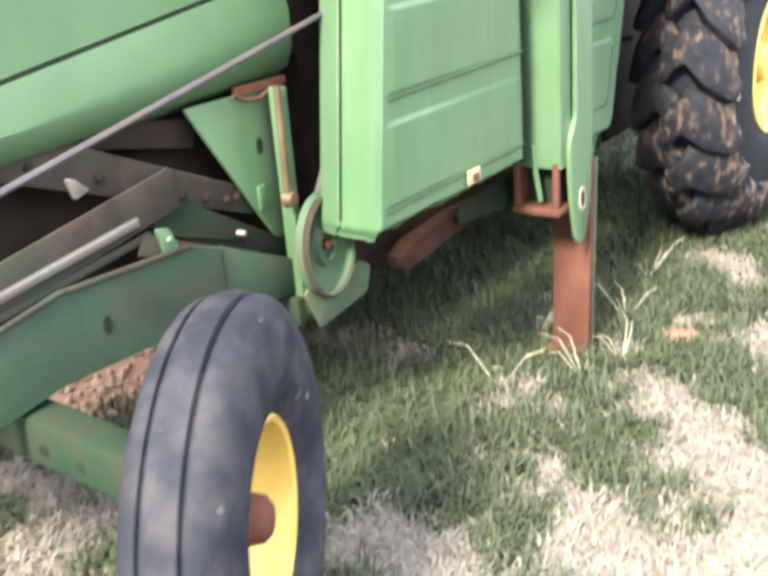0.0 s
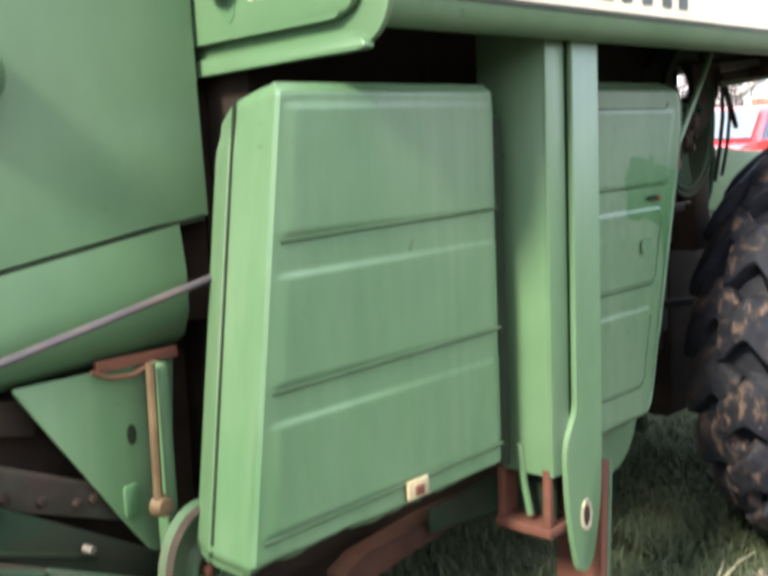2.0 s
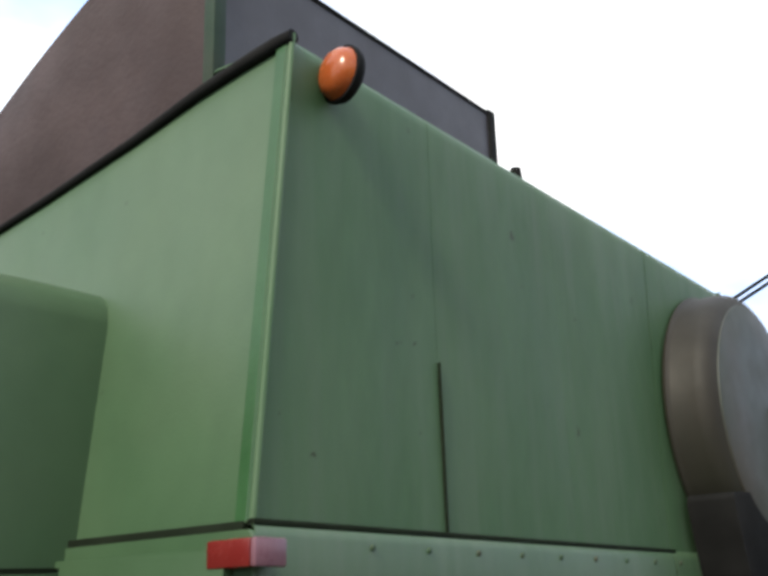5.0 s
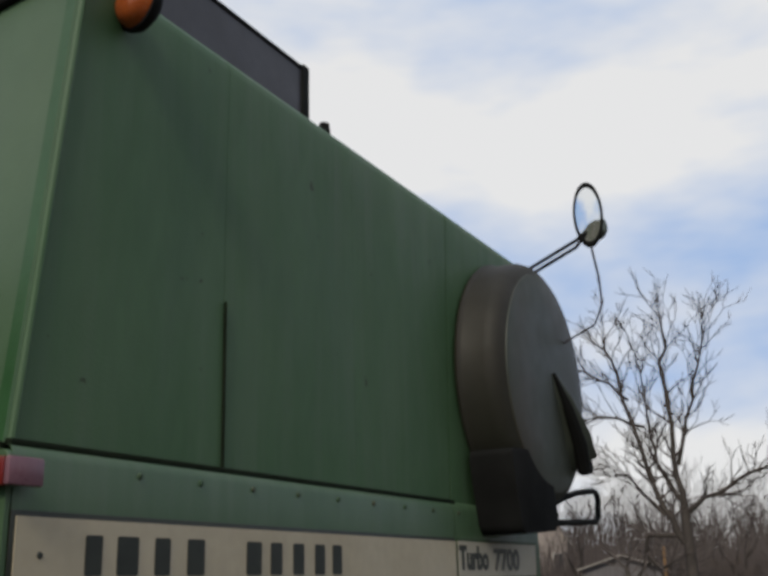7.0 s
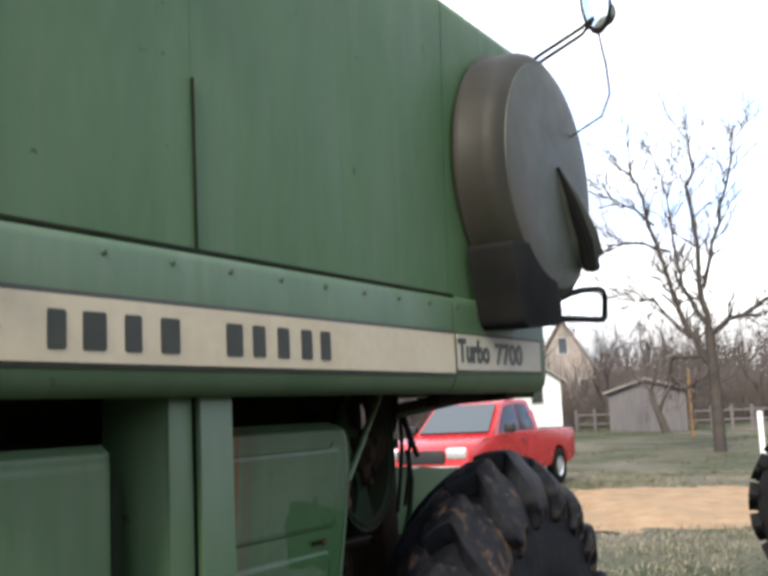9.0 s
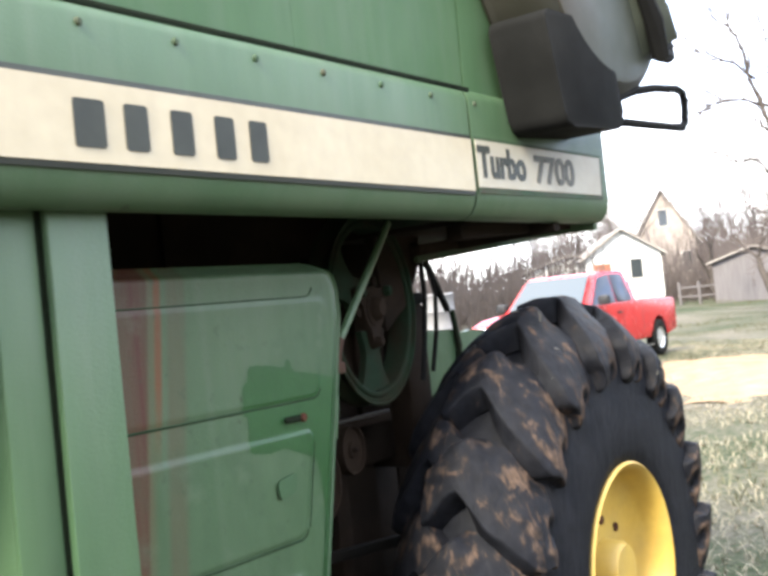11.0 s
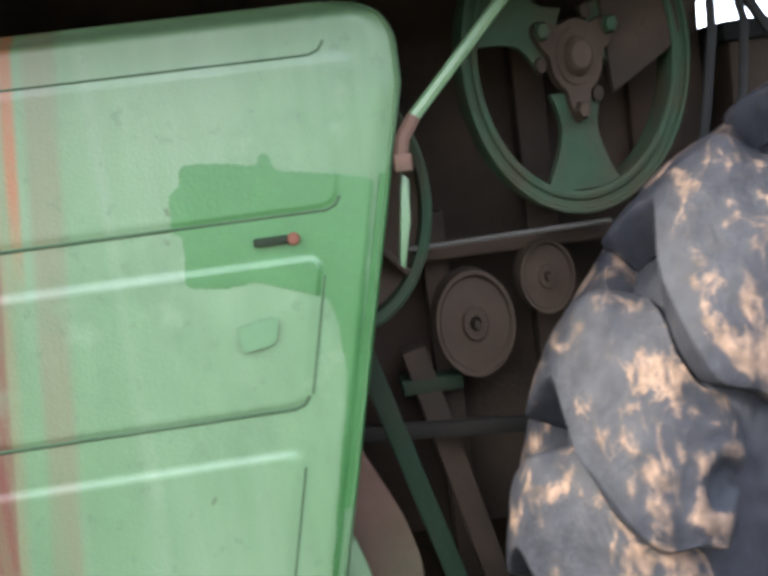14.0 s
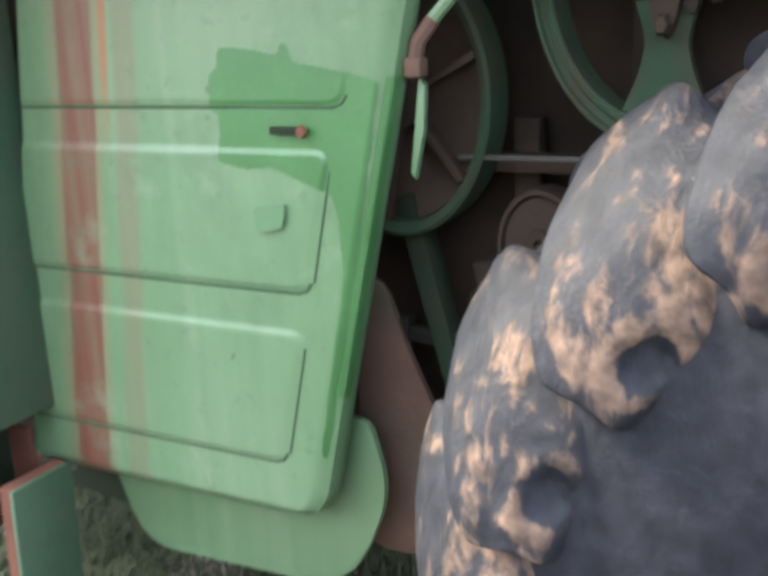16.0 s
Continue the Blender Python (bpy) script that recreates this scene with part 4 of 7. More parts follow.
            seen[(i, k)] = bm.verts.new((x, p[1] - 0.0014, z))
        return seen[(i, k)]
    for i in range(147):
        for k in range(310):
            if inside(1.3212 + 0.0025 * i, 0.6812 + 0.0025 * k):
                bm.faces.new((corner(i, k), corner(i + 1, k), corner(i + 1, k + 1), corner(i, k + 1)))
    sheet(bm, (0.985, 1.0, 1.06, 1.15, 1.3, 1.5, 1.75), steps(0.82, 1.378, 0.02), lambda u, z: tuple(Vector(at(u, z)) + Vector((0.0022, -0.0018, 0))), (-0.001, 0.001, 0))
    own("touch_up_patch", bm, m_green_fresh, "darker green brushed touch-up paint", sh)
    bm = B()
    box(bm, 1.462, 1.522, 0.2635, 0.268, 1.286, 1.300, 0.003)
    slot = own("latch_slot", bm, m_seam, "black latch slot", sh)
    bm = B()
    revolve(bm, [(0, 0.008), (0.009, 0.006), (0.011, 0)], side_at(1.527, 0.2655, 1.292), 12)
    own("latch_bolt", bm, m_rust, "", slot)
    bm = B()
    plate(bm, rounded([(1.415, 1.16), (1.485, 1.17), (1.475, 1.125), (1.42, 1.115)], 0.012, 2), 0.2628, 0.266)
    own("scuff", bm, m_scuff, "", sh)
    bm = B()
    box(bm, 0.77, 0.855, 0.290, 0.302, 0.541, 0.556, 0.003)
    own("bare_edge", bm, m_steel, "worn bright lower edge", sh)
    return sh


front_shield()
bm = B()
plate(bm, rounded([(0.86, 0.62), (0.96, 0.345), (1.50, 0.365), (1.60, 0.60), (1.56, 0.74), (0.9, 0.74)], [0.02, 0.08, 0.12, 0.10, 0.02, 0.02], 6), 0.37, 0.385, 0.004)
own("lower_guard", bm, m_green, "rounded pale green lower guard plate")

# upright post between the shields with its pin tongue and rusty leg
bm = B()
box(bm, 0.630, 0.642, 0.095, 0.30, 0.62, 1.80, 0.003)
post = own("post_web", bm, m_green, "green channel post between the shields")
bm = B()
box(bm, 0.630, 0.712, 0.084, 0.098, 0.62, 1.80, 0.004)
own("post_flange", bm, m_green, "", post)
bm = B()
box(bm, 0.836, 0.845, 0.0845, 0.30, 0.70, 1.80, 0.003)
own("post_front_web", bm, m_chassis, "front side of the post, its green darkened for shade", post)
bm = B()
flange = rounded([(0.722, 1.80), (0.846, 1.80), (0.846, 0.74), (0.836, 0.50), (0.788, 0.325), (0.725, 0.325), (0.682, 0.50), (0.668, 0.70), (0.722, 0.78)],
                 [0, 0, 0.05, 0.08, 0.05, 0.05, 0.08, 0.05, 0.03], 4)
plate(bm, flange, 0.068, 0.084, 0.004)
tg = own("pin_tongue", bm, m_green, "green hanging tongue with a pin hole", post)
# dark bar in place of the shaded slot between the flanges
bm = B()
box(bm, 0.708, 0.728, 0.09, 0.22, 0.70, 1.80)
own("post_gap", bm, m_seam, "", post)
bm = B()
plate(bm, [(0.760 + 0.016 * math.cos(a), 0.478 + 0.034 * math.sin(a)) for a in (i * math.pi / 8 for i in range(16))], 0.0645, 0.07, 0.0)
own("pin_hole", bm, m_inner, "", post)
bm = B()
revolve(bm, [(0.030, 0.0), (0.031, 0.005), (0.044, 0.005), (0.046, 0.0)], side_at(0.760, 0.068, 0.486) @ Matrix.Diagonal((0.56, 1, 1, 1)), 24, True)
own("pin_washer", bm, m_scuff_pale, "worn bare-metal ring round the pin hole", post)
bm = B()
box(bm, 0.628, 0.648, 0.095, 0.118, 0.47, 0.64, 0.004)
box(bm, 0.628, 0.648, 0.245, 0.268, 0.47, 0.64, 0.004)
box(bm, 0.620, 0.76, 0.09, 0.27, 0.452, 0.478, 0.004)
box(bm, 0.648, 0.77, 0.255, 0.268, 0.478, 0.64, 0.003)
bracket = own("leg_bracket", bm, m_rust, "rusty open bracket at the foot of the post")
# dark sheet in place of the shade inside the open bracket
bm = B()
box(bm, 0.70, 0.71, 0.12, 0.25, 0.48, 0.66)
own("bracket_back", bm, m_seam, "", bracket)
bm = B()
tube(bm, [(0.625, 0.185, 0.70), (0.632, 0.18, 0.60), (0.645, 0.17, 0.50)], 0.010, 8)
own("bracket_rod", bm, m_green, "thin green rod", bracket)
bm = B()
beam(bm, (0.885, 0.155, 0.60), (0.85, 0.155, -0.14), 0.035, 0.15, (0, 1, 0), 0.006)
leg = own("drop_leg", bm, m_rust, "rusty steel drop leg")
bm = B()
beam(bm, (0.908, 0.155, 0.60), (0.873, 0.155, -0.12), 0.012, 0.158, (0, 1, 0), 0.003)
own("leg_front_face", bm, m_chassis, "green front face of the leg, darkened for shade", leg)
bm = B()
box(bm, 0.785, 0.95, 0.09, 0.23, -0.155, -0.125, 0.006)
own("foot_plate", bm, m_rust, "", leg)

# ---- drives behind the front shield ----
NARROW = Matrix.Diagonal((0.74, 1, 1, 1))           # every side-facing round is this much narrower along x


def spoked_pulley(name, at, radius, width, spokes, material, hub_mat, label):
    """A grooved belt pulley with broad cast spokes."""
    m = side_at(*at) @ NARROW
    bm = B()
    r = radius
    revolve(bm, [(r * 0.85, -width), (r * 0.85, width * 0.8), (r * 0.87, width * 0.9), (r * 0.90, width * 0.86), (r * 0.915, width * 0.70), (r * 0.955, width * 0.72), (r * 0.97, width), (r * 0.99, width), (r, width * 0.85), (r * 0.92, width * 0.1), (r, -width * 0.6), (r, -width)], m, 56, True)
    ob = own(name, bm, material, label)
    for k in range(spokes):
        a = 2 * math.pi * k / spokes - math.pi / 2
        bm = B()
        n = 8
        out = []
        for i in range(n + 1):
            t = i / n
            rad = r * (0.22 + 0.62 * t)
            w = r * (0.155 + 0.20 * abs(t - 0.35) ** 1.6 * 2.0)
            out.append((rad, w))
        pts = [(rad, w) for rad, w in out] + [(rad, -w) for rad, w in out[::-1]]
        pts = [(x * math.cos(a) - y * math.sin(a), x * math.sin(a) + y * math.cos(a)) for x, y in pts]
        va = [bm.verts.new(m @ Vector((x, y, width * 0.45))) for x, y in pts]
        vb = [bm.verts.new(m @ Vector((x, y, -width * 0.1))) for x, y in pts]
        bm.faces.new(va)
        bm.faces.new(vb[::-1])
        for i in range(len(pts)):
            bm.faces.new((va[i], vb[i], vb[(i + 1) % len(pts)], va[(i + 1) % len(pts)]))
        own("spoke", bm, material, "", ob)
    # cast spider over the hub: three lobes with a bolt each, round a dusty cap
    bm = B()
    ring = []
    for q in range(60):
        a = 2 * math.pi * q / 60
        d = abs(((a + math.pi / 2 + math.pi / 3) / (2 * math.pi / 3)) % 1.0 - 0.5) * 2
        ring.append((r * (0.23 + 0.17 * smoothstep(0.5, 0.0, d)), a))
    va = [bm.verts.new(m @ Vector((p * math.cos(a), p * math.sin(a), width * 0.95))) for p, a in ring]
    vb = [bm.verts.new(m @ Vector((p * 1.06 * math.cos(a), p * 1.06 * math.sin(a), width * 0.3))) for p, a in ring]
    bm.faces.new(va)
    for q in range(60):
        bm.faces.new((va[q], va[(q + 1) % 60], vb[(q + 1) % 60], vb[q]))
    own("spider", bm, m_brown, "dust-caked cast spider", ob)
    bm = B()
    revolve(bm, [(0, width * 1.7), (r * 0.08, width * 1.7), (r * 0.11, width * 1.5), (r * 0.13, width * 1.1), (r * 0.18, width * 1.05), (r * 0.19, width * 0.8)], m, 28)
    own("hub", bm, hub_mat, "brown dust-caked hub cap", ob)
    for k in range(3):
        a = 2 * math.pi * k / 3 - math.pi / 2
        bm = B()
        p = m @ Vector((r * 0.34 * math.cos(a), r * 0.34 * math.sin(a), width * 0.95))
        revolve(bm, [(0, 0.022), (r * 0.045, 0.021), (r * 0.062, 0.012), (r * 0.066, -0.01)], side_at(*p) @ NARROW, 6)
        own("hub_bolt", bm, m_pulley if k else m_brown, "", ob)
        bm = B()
        p = m @ Vector((r * 0.30 * math.cos(a + 0.62), r * 0.30 * math.sin(a + 0.62), width * 0.55))
        revolve(bm, [(0, 0.010), (r * 0.05, 0.008), (r * 0.055, 0)], side_at(*p) @ NARROW, 8)
        own("hub_recess", bm, m_inner, "", ob)
    return ob


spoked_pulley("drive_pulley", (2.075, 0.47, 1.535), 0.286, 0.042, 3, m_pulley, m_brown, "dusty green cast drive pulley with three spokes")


def dished_wheel(at, r):
    m = side_at(*at) @ NARROW
    bm = B()
    revolve(bm, [(r * 0.93, -0.03), (r, -0.03), (r, 0.05), (r * 0.97, 0.056), (r * 0.90, 0.05), (r * 0.88, 0.03)], m, 52, True)
    ob = own("flywheel", bm, m_pulley, "dusty green flywheel with a brown dished face")
    bm = B()
    revolve(bm, [(r * 0.9, 0.03), (r * 0.6, 0.005), (r * 0.25, 0.0), (r * 0.22, 0.04), (0, 0.045)], m, 40)
    own("dished_face", bm, m_brown, "", ob)
    for k in range(6):
        a = 2 * math.pi * k / 6 + 0.35
        bm = B()
        p, q = m @ Vector((r * 0.2 * math.cos(a), r * 0.2 * math.sin(a), 0.022)), m @ Vector((r * 0.9 * math.cos(a), r * 0.9 * math.sin(a), 0.04))
        beam(bm, p, q, 0.014, 0.03, (0, -1, 0), 0.003)
        own("rib", bm, m_brown, "", ob)


dished_wheel((1.605, 0.50, 1.325), 0.245)


def roller(at, r, label):
    m = side_at(*at) @ NARROW
    bm = B()
    revolve(bm, [(0.0, 0.012), (r * 0.10, 0.012), (r * 0.14, 0.030), (r * 0.3, 0.032), (r * 0.34, 0.022), (r * 0.86, 0.022), (r * 0.92, 0.034), (r, 0.034), (r, -0.035), (0, -0.035)], m, 36)
    ob = own("idler_roller", bm, m_brown, label)
    bm = B()
    revolve(bm, [(0, 0.05), (r * 0.09, 0.048), (r * 0.11, 0.02)], m, 6)
    own("axle_nut", bm, m_inner, "", ob)
    bm = B()
    tube(bm, [Vector(at) + Vector((0, 0.0, 0)), Vector(at) + Vector((0, 0.16, 0))], 0.02, 10)
    own("axle", bm, m_inner, "", ob)


roller((1.851, 0.53, 1.062), 0.104, "round dust-brown idler roller")
roller((2.000, 0.53, 1.133), 0.072, "small dust-brown idler roller")
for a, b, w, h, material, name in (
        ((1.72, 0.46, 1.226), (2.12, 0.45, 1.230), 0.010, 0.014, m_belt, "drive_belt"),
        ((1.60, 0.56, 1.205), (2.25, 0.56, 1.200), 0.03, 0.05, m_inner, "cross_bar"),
        ((1.600, 0.50, 1.15), (1.80, 0.49, 0.40), 0.04, 0.06, m_shade_green, "diagonal_bar"),
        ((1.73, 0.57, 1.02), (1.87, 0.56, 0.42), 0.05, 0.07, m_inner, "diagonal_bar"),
        ((1.57, 0.49, 0.886), (2.2, 0.49, 0.83), 0.03, 0.026, m_shade_black, "push_rod"),
        ((1.70, 0.57, 0.945), (1.82, 0.57, 0.945), 0.03, 0.075, m_shade_green, "clevis"),
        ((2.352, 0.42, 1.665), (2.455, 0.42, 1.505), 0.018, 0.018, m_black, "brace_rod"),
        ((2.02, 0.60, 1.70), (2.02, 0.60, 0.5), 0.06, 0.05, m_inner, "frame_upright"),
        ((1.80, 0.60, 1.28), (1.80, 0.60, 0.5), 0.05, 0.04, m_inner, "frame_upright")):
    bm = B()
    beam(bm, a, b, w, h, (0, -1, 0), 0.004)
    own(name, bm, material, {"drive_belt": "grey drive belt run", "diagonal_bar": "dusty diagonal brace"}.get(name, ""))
bm = B()
box(bm, 1.555, 1.60, 0.47, 0.51, 0.85, 0.915, 0.008)
own("rod_clevis", bm, m_shade_black, "black clevis of the push rod")
bm = B()
plate(bm, rounded([(1.49, 1.00), (1.555, 0.99), (1.60, 0.86), (1.665, 0.72), (1.69, 0.62), (1.68, 0.50), (1.62, 0.42), (1.49, 0.42)], 0.04, 4), 0.46, 0.475, 0.004)
own("side_gusset", bm, m_gusset, "dust-brown curved gusset plate")
bm = B()
box(bm, 2.24, 2.40, 0.64, 1.2, 1.04, 1.80, 0.01)
own("frame_plate", bm, m_inner, "grimy frame plate behind the pulley")
bm = B()
tube(bm, [(2.06, 0.34, 1.775), (1.745, 0.31, 1.455)], 0.011, 8)
stay = own("stay_rod", bm, m_green, "thin green stay rod")
bm = B()
tube(bm, [(1.752, 0.312, 1.462), (1.728, 0.305, 1.43), (1.722, 0.304, 1.40)], 0.013, 8)
box(bm, 1.708, 1.738, 0.288, 0.318, 1.375, 1.405, 0.004)
own("rod_hook", bm, m_gusset, "", stay)
bm = B()
plate(bm, [(1.720, 1.375), (1.732, 1.36), (1.726, 1.29), (1.709, 1.21), (1.70, 1.22)], 0.315, 0.33, 0.003)
own("hinge_leaf", bm, m_green)
for pts, r in ((((2.325, 0.42, 1.70), (2.322, 0.415, 1.55), (2.305, 0.42, 1.42), (2.288, 0.43, 1.30)), 0.009), (((2.350, 0.42, 1.70), (2.384, 0.415, 1.56), (2.375, 0.42, 1.44), (2.350, 0.43, 1.32)), 0.008)):
    bm = B()
    tube(bm, pts, r, 6)
    own("hanging_cable", bm, m_black, "thin dark hanging cable")
bm = B()
box(bm, 2.43, 2.56, 0.58, 0.78, 1.0, 1.535, 0.01)
cbx = own("control_box", bm, m_brown, "dusty control box")
bm = B()
box(bm, 2.415, 2.575, 0.57, 0.79, 1.535, 1.575, 0.008)
own("box_lid", bm, m_black, "black lid", cbx)
bm = B()
box(bm, 2.62, 3.3, 0.80, 2.1, 0.20, 1.10, 0.02)
box(bm, 2.30, 2.62, 0.80, 2.1, 0.60, 1.10, 0.02)
own("front_axle_housing", bm, m_inner, "grimy front axle housing")
bm = B()
plate(bm, rounded([(2.74, 1.04), (3.98, 1.0), (3.98, 1.37), (3.64, 1.385), (3.42, 1.41), (3.36, 1.395), (3.30, 1.415), (3.08, 1.43), (3.04, 1.465), (3.0, 1.47), (2.82, 1.50), (2.74, 1.49)], 0.015, 3), 0.93, 0.96, 0.006)
deck = own("axle_cover", bm, m_green, "pale green cover plate behind the drive wheel")
bm = B()
tube(bm, [(3.27, 0.92, 1.50), (3.30, 0.918, 1.35), (3.27, 0.92, 1.20), (3.20, 0.925, 1.08)], 0.013, 8)
own("cover_hose", bm, m_green_dark, "dark green hose", deck)
for a, b, w, h, material, nm in (((2.12, 0.16, 1.722), (3.05, 0.16, 1.770), 0.05, 0.045, m_inner, "walkway_beam"), ((2.30, 0.42, 1.672), (3.45, 0.42, 1.772), 0.02, 0.022, m_green_dusty, "walkway_rail"),
                                 ((2.30, 0.42, 1.700), (3.45, 0.42, 1.800), 0.04, 0.034, m_inner, "walkway_beam"), ((2.55, 0.05, 1.735), (2.55, 0.45, 1.72), 0.04, 0.04, m_inner, "walkway_beam"),
                                 ((2.84, 0.05, 1.745), (2.84, 0.45, 1.752), 0.03, 0.05, m_green, "walkway_strut"), ((3.05, 0.20, 1.778), (3.05, 0.95, 1.790), 0.04, 0.06, m_green_dusty, "walkway_strut"),
                                 ((2.45, 0.30, 1.75), (3.0, 0.44, 1.765), 0.03, 0.03, m_brown, "walkway_strut")):
    bm = B()
    beam(bm, a, b, w, h, (0, 0, 1), 0.004)
    own(nm, bm, material, "beam under the front walkway")
bm = B()
plate(bm, rounded([(2.12, 1.75), (2.36, 1.75), (2.34, 1.645), (2.25, 1.53), (2.14, 1.46)], 0.012, 2), 0.44, 0.46, 0.003)
own("hanger_plate", bm, m_inner, "dark slanting hanger plate beside the pulley")
bm = B()
box(bm, 2.14, 2.83, 0.09, 0.66, 1.748, 1.762)
own("walkway_plate", bm, m_inner, "dark plate under the front band")

# ---- rotary air screen, mirror and handle ----
DC, DR = (2.62, 2.60), 0.515


def drum():
    bm = B()
    m = side_at(DC[0], 0.02, DC[1])
    revolve(bm, [(DR - 0.054, 0.180), (DR - 0.058, 0.190), (DR - 0.072, 0.1945), (DR * 0.6, 0.202), (0.06, 0.205), (0, 0.205)], m, 72)
    ob = own("air_screen", bm, m_screen, "drab green round engine air screen")
    bm = B()
    revolve(bm, [(DR + 0.005, 0.0), (DR + 0.012, 0.012), (DR + 0.004, 0.022), (DR, 0.03), (DR - 0.001, 0.112), (DR - 0.005, 0.135), (DR - 0.015, 0.158), (DR - 0.032, 0.174), (DR - 0.058, 0.186)], m, 72)
    own("screen_band", bm, m_band, "mauve-brown outer band of the screen", ob)
    # suction arm: a wedge that grows wider and deeper towards the rim
    bm = B()
    ridge = [(2.66, -0.195, 2.645), (2.74, -0.235, 2.55), (2.89, -0.262, 2.40), (2.97, -0.255, 2.31)]
    left_foot = [(2.635, -0.178, 2.630), (2.68, -0.176, 2.51), (2.76, -0.172, 2.335), (2.82, -0.165, 2.235)]
    right_foot = [(2.69, -0.178, 2.65), (2.84, -0.172, 2.585), (3.00, -0.165, 2.475), (3.065, -0.150, 2.385)]
    lines = [[bm.verts.new(p) for p in row] for row in (left_foot, ridge, right_foot)]
    for la, lb in zip(lines, lines[1:]):
        for q in range(3):
            bm.faces.new((la[q], la[q + 1], lb[q + 1], lb[q]))
    bm.faces.new([line[0] for line in lines])
    bm.faces.new([line[-1] for line in lines][::-1])
    bmesh.ops.bevel(bm, geom=[e for e in bm.edges if len(e.link_faces) == 2], offset=0.012, segments=2, profile=0.5, affect="EDGES")
    own("suction_arm", bm, m_screen, "tapered suction arm across the screen", ob, 50)
    bm = B()
    tube(bm, [(2.65, -0.186, 2.64), (2.74, -0.214, 2.49), (2.83, -0.222, 2.35), (2.88, -0.215, 2.255), (2.98, -0.205, 2.265), (3.04, -0.19, 2.33)], [0.010, 0.024, 0.034, 0.030, 0.024, 0.014], 8)
    own("arm_seal", bm, m_black, "black rubber edge of the suction arm", ob)
    bm = B()
    plate(bm, rounded([(2.14, 2.28), (2.50, 2.30), (2.56, 2.26), (2.63, 2.03), (2.60, 1.995), (2.22, 1.97)], [0.03, 0.06, 0.05, 0.04, 0.03, 0.04], 4), -0.175, 0.0, 0.01)
    own("outlet_boot", bm, m_black, "black rubber outlet boot", ob)


drum()
bm = B()
tube(bm, [(2.62, -0.13, 2.09), (2.80, -0.15, 2.14), (2.96, -0.15, 2.168), (3.16, -0.16, 2.188), (3.215, -0.16, 2.182), (3.232, -0.16, 2.15), (3.21, -0.16, 2.072), (3.17, -0.16, 2.052), (2.68, -0.14, 2.03)], 0.014, 8)
own("grab_handle", bm, m_black, "bent black grab handle")
MIR = Vector((2.80, -0.35, 3.37))


def mirror():
    back = Vector((-0.95, -0.22, -0.13)).normalized()
    m = facing(back, MIR) @ Matrix.Diagonal((0.058, 0.132, 1, 1))
    bm = B()
    revolve(bm, [(0.93, 0.002), (0.98, 0.010), (1.10, 0.006), (1.14, -0.010), (1.0, -0.03), (0.6, -0.05), (0, -0.055)], m, 32)
    ob = own("side_mirror", bm, m_black, "oval mirror on a rod arm")
    bm = B()
    revolve(bm, [(0, 0.006), (0.5, 0.005), (0.95, 0.0025)], m, 32)
    own("mirror_glass", bm, m_mirror, "silvery mirror glass", ob)
    for dz in (0.0, -0.03):
        bm = B()
        tube(bm, [(2.72, -0.08, 3.135 + dz), MIR + Vector((-0.02, 0.06, -0.12 + dz)), MIR + Vector((0.02, 0.0, -0.06))], 0.008, 6)
        own("mirror_arm", bm, m_black, "", ob)
    bm = B()
    revolve(bm, [(0, 0.04), (0.022, 0.034), (0.034, 0.012), (0.036, -0.02), (0.02, -0.045), (0, -0.05)], facing((-0.4, -0.9, 0.1), MIR + Vector((0.055, -0.03, -0.055))) @ Matrix.Diagonal((0.8, 1.5, 1, 1)), 20)
    own("mirror_clamp", bm, m_cap, "pale clamp behind the mirror", ob)
    bm = B()
    tube(bm, [MIR + Vector((0.01, 0, -0.15)), MIR + Vector((0.05, -0.01, -0.28)), MIR + Vector((0.07, -0.01, -0.40)), MIR + Vector((0.03, 0.02, -0.50)), (2.85, -0.15, 2.80)], 0.005, 6)
    own("mirror_cable", bm, m_rod, "", ob)


mirror()


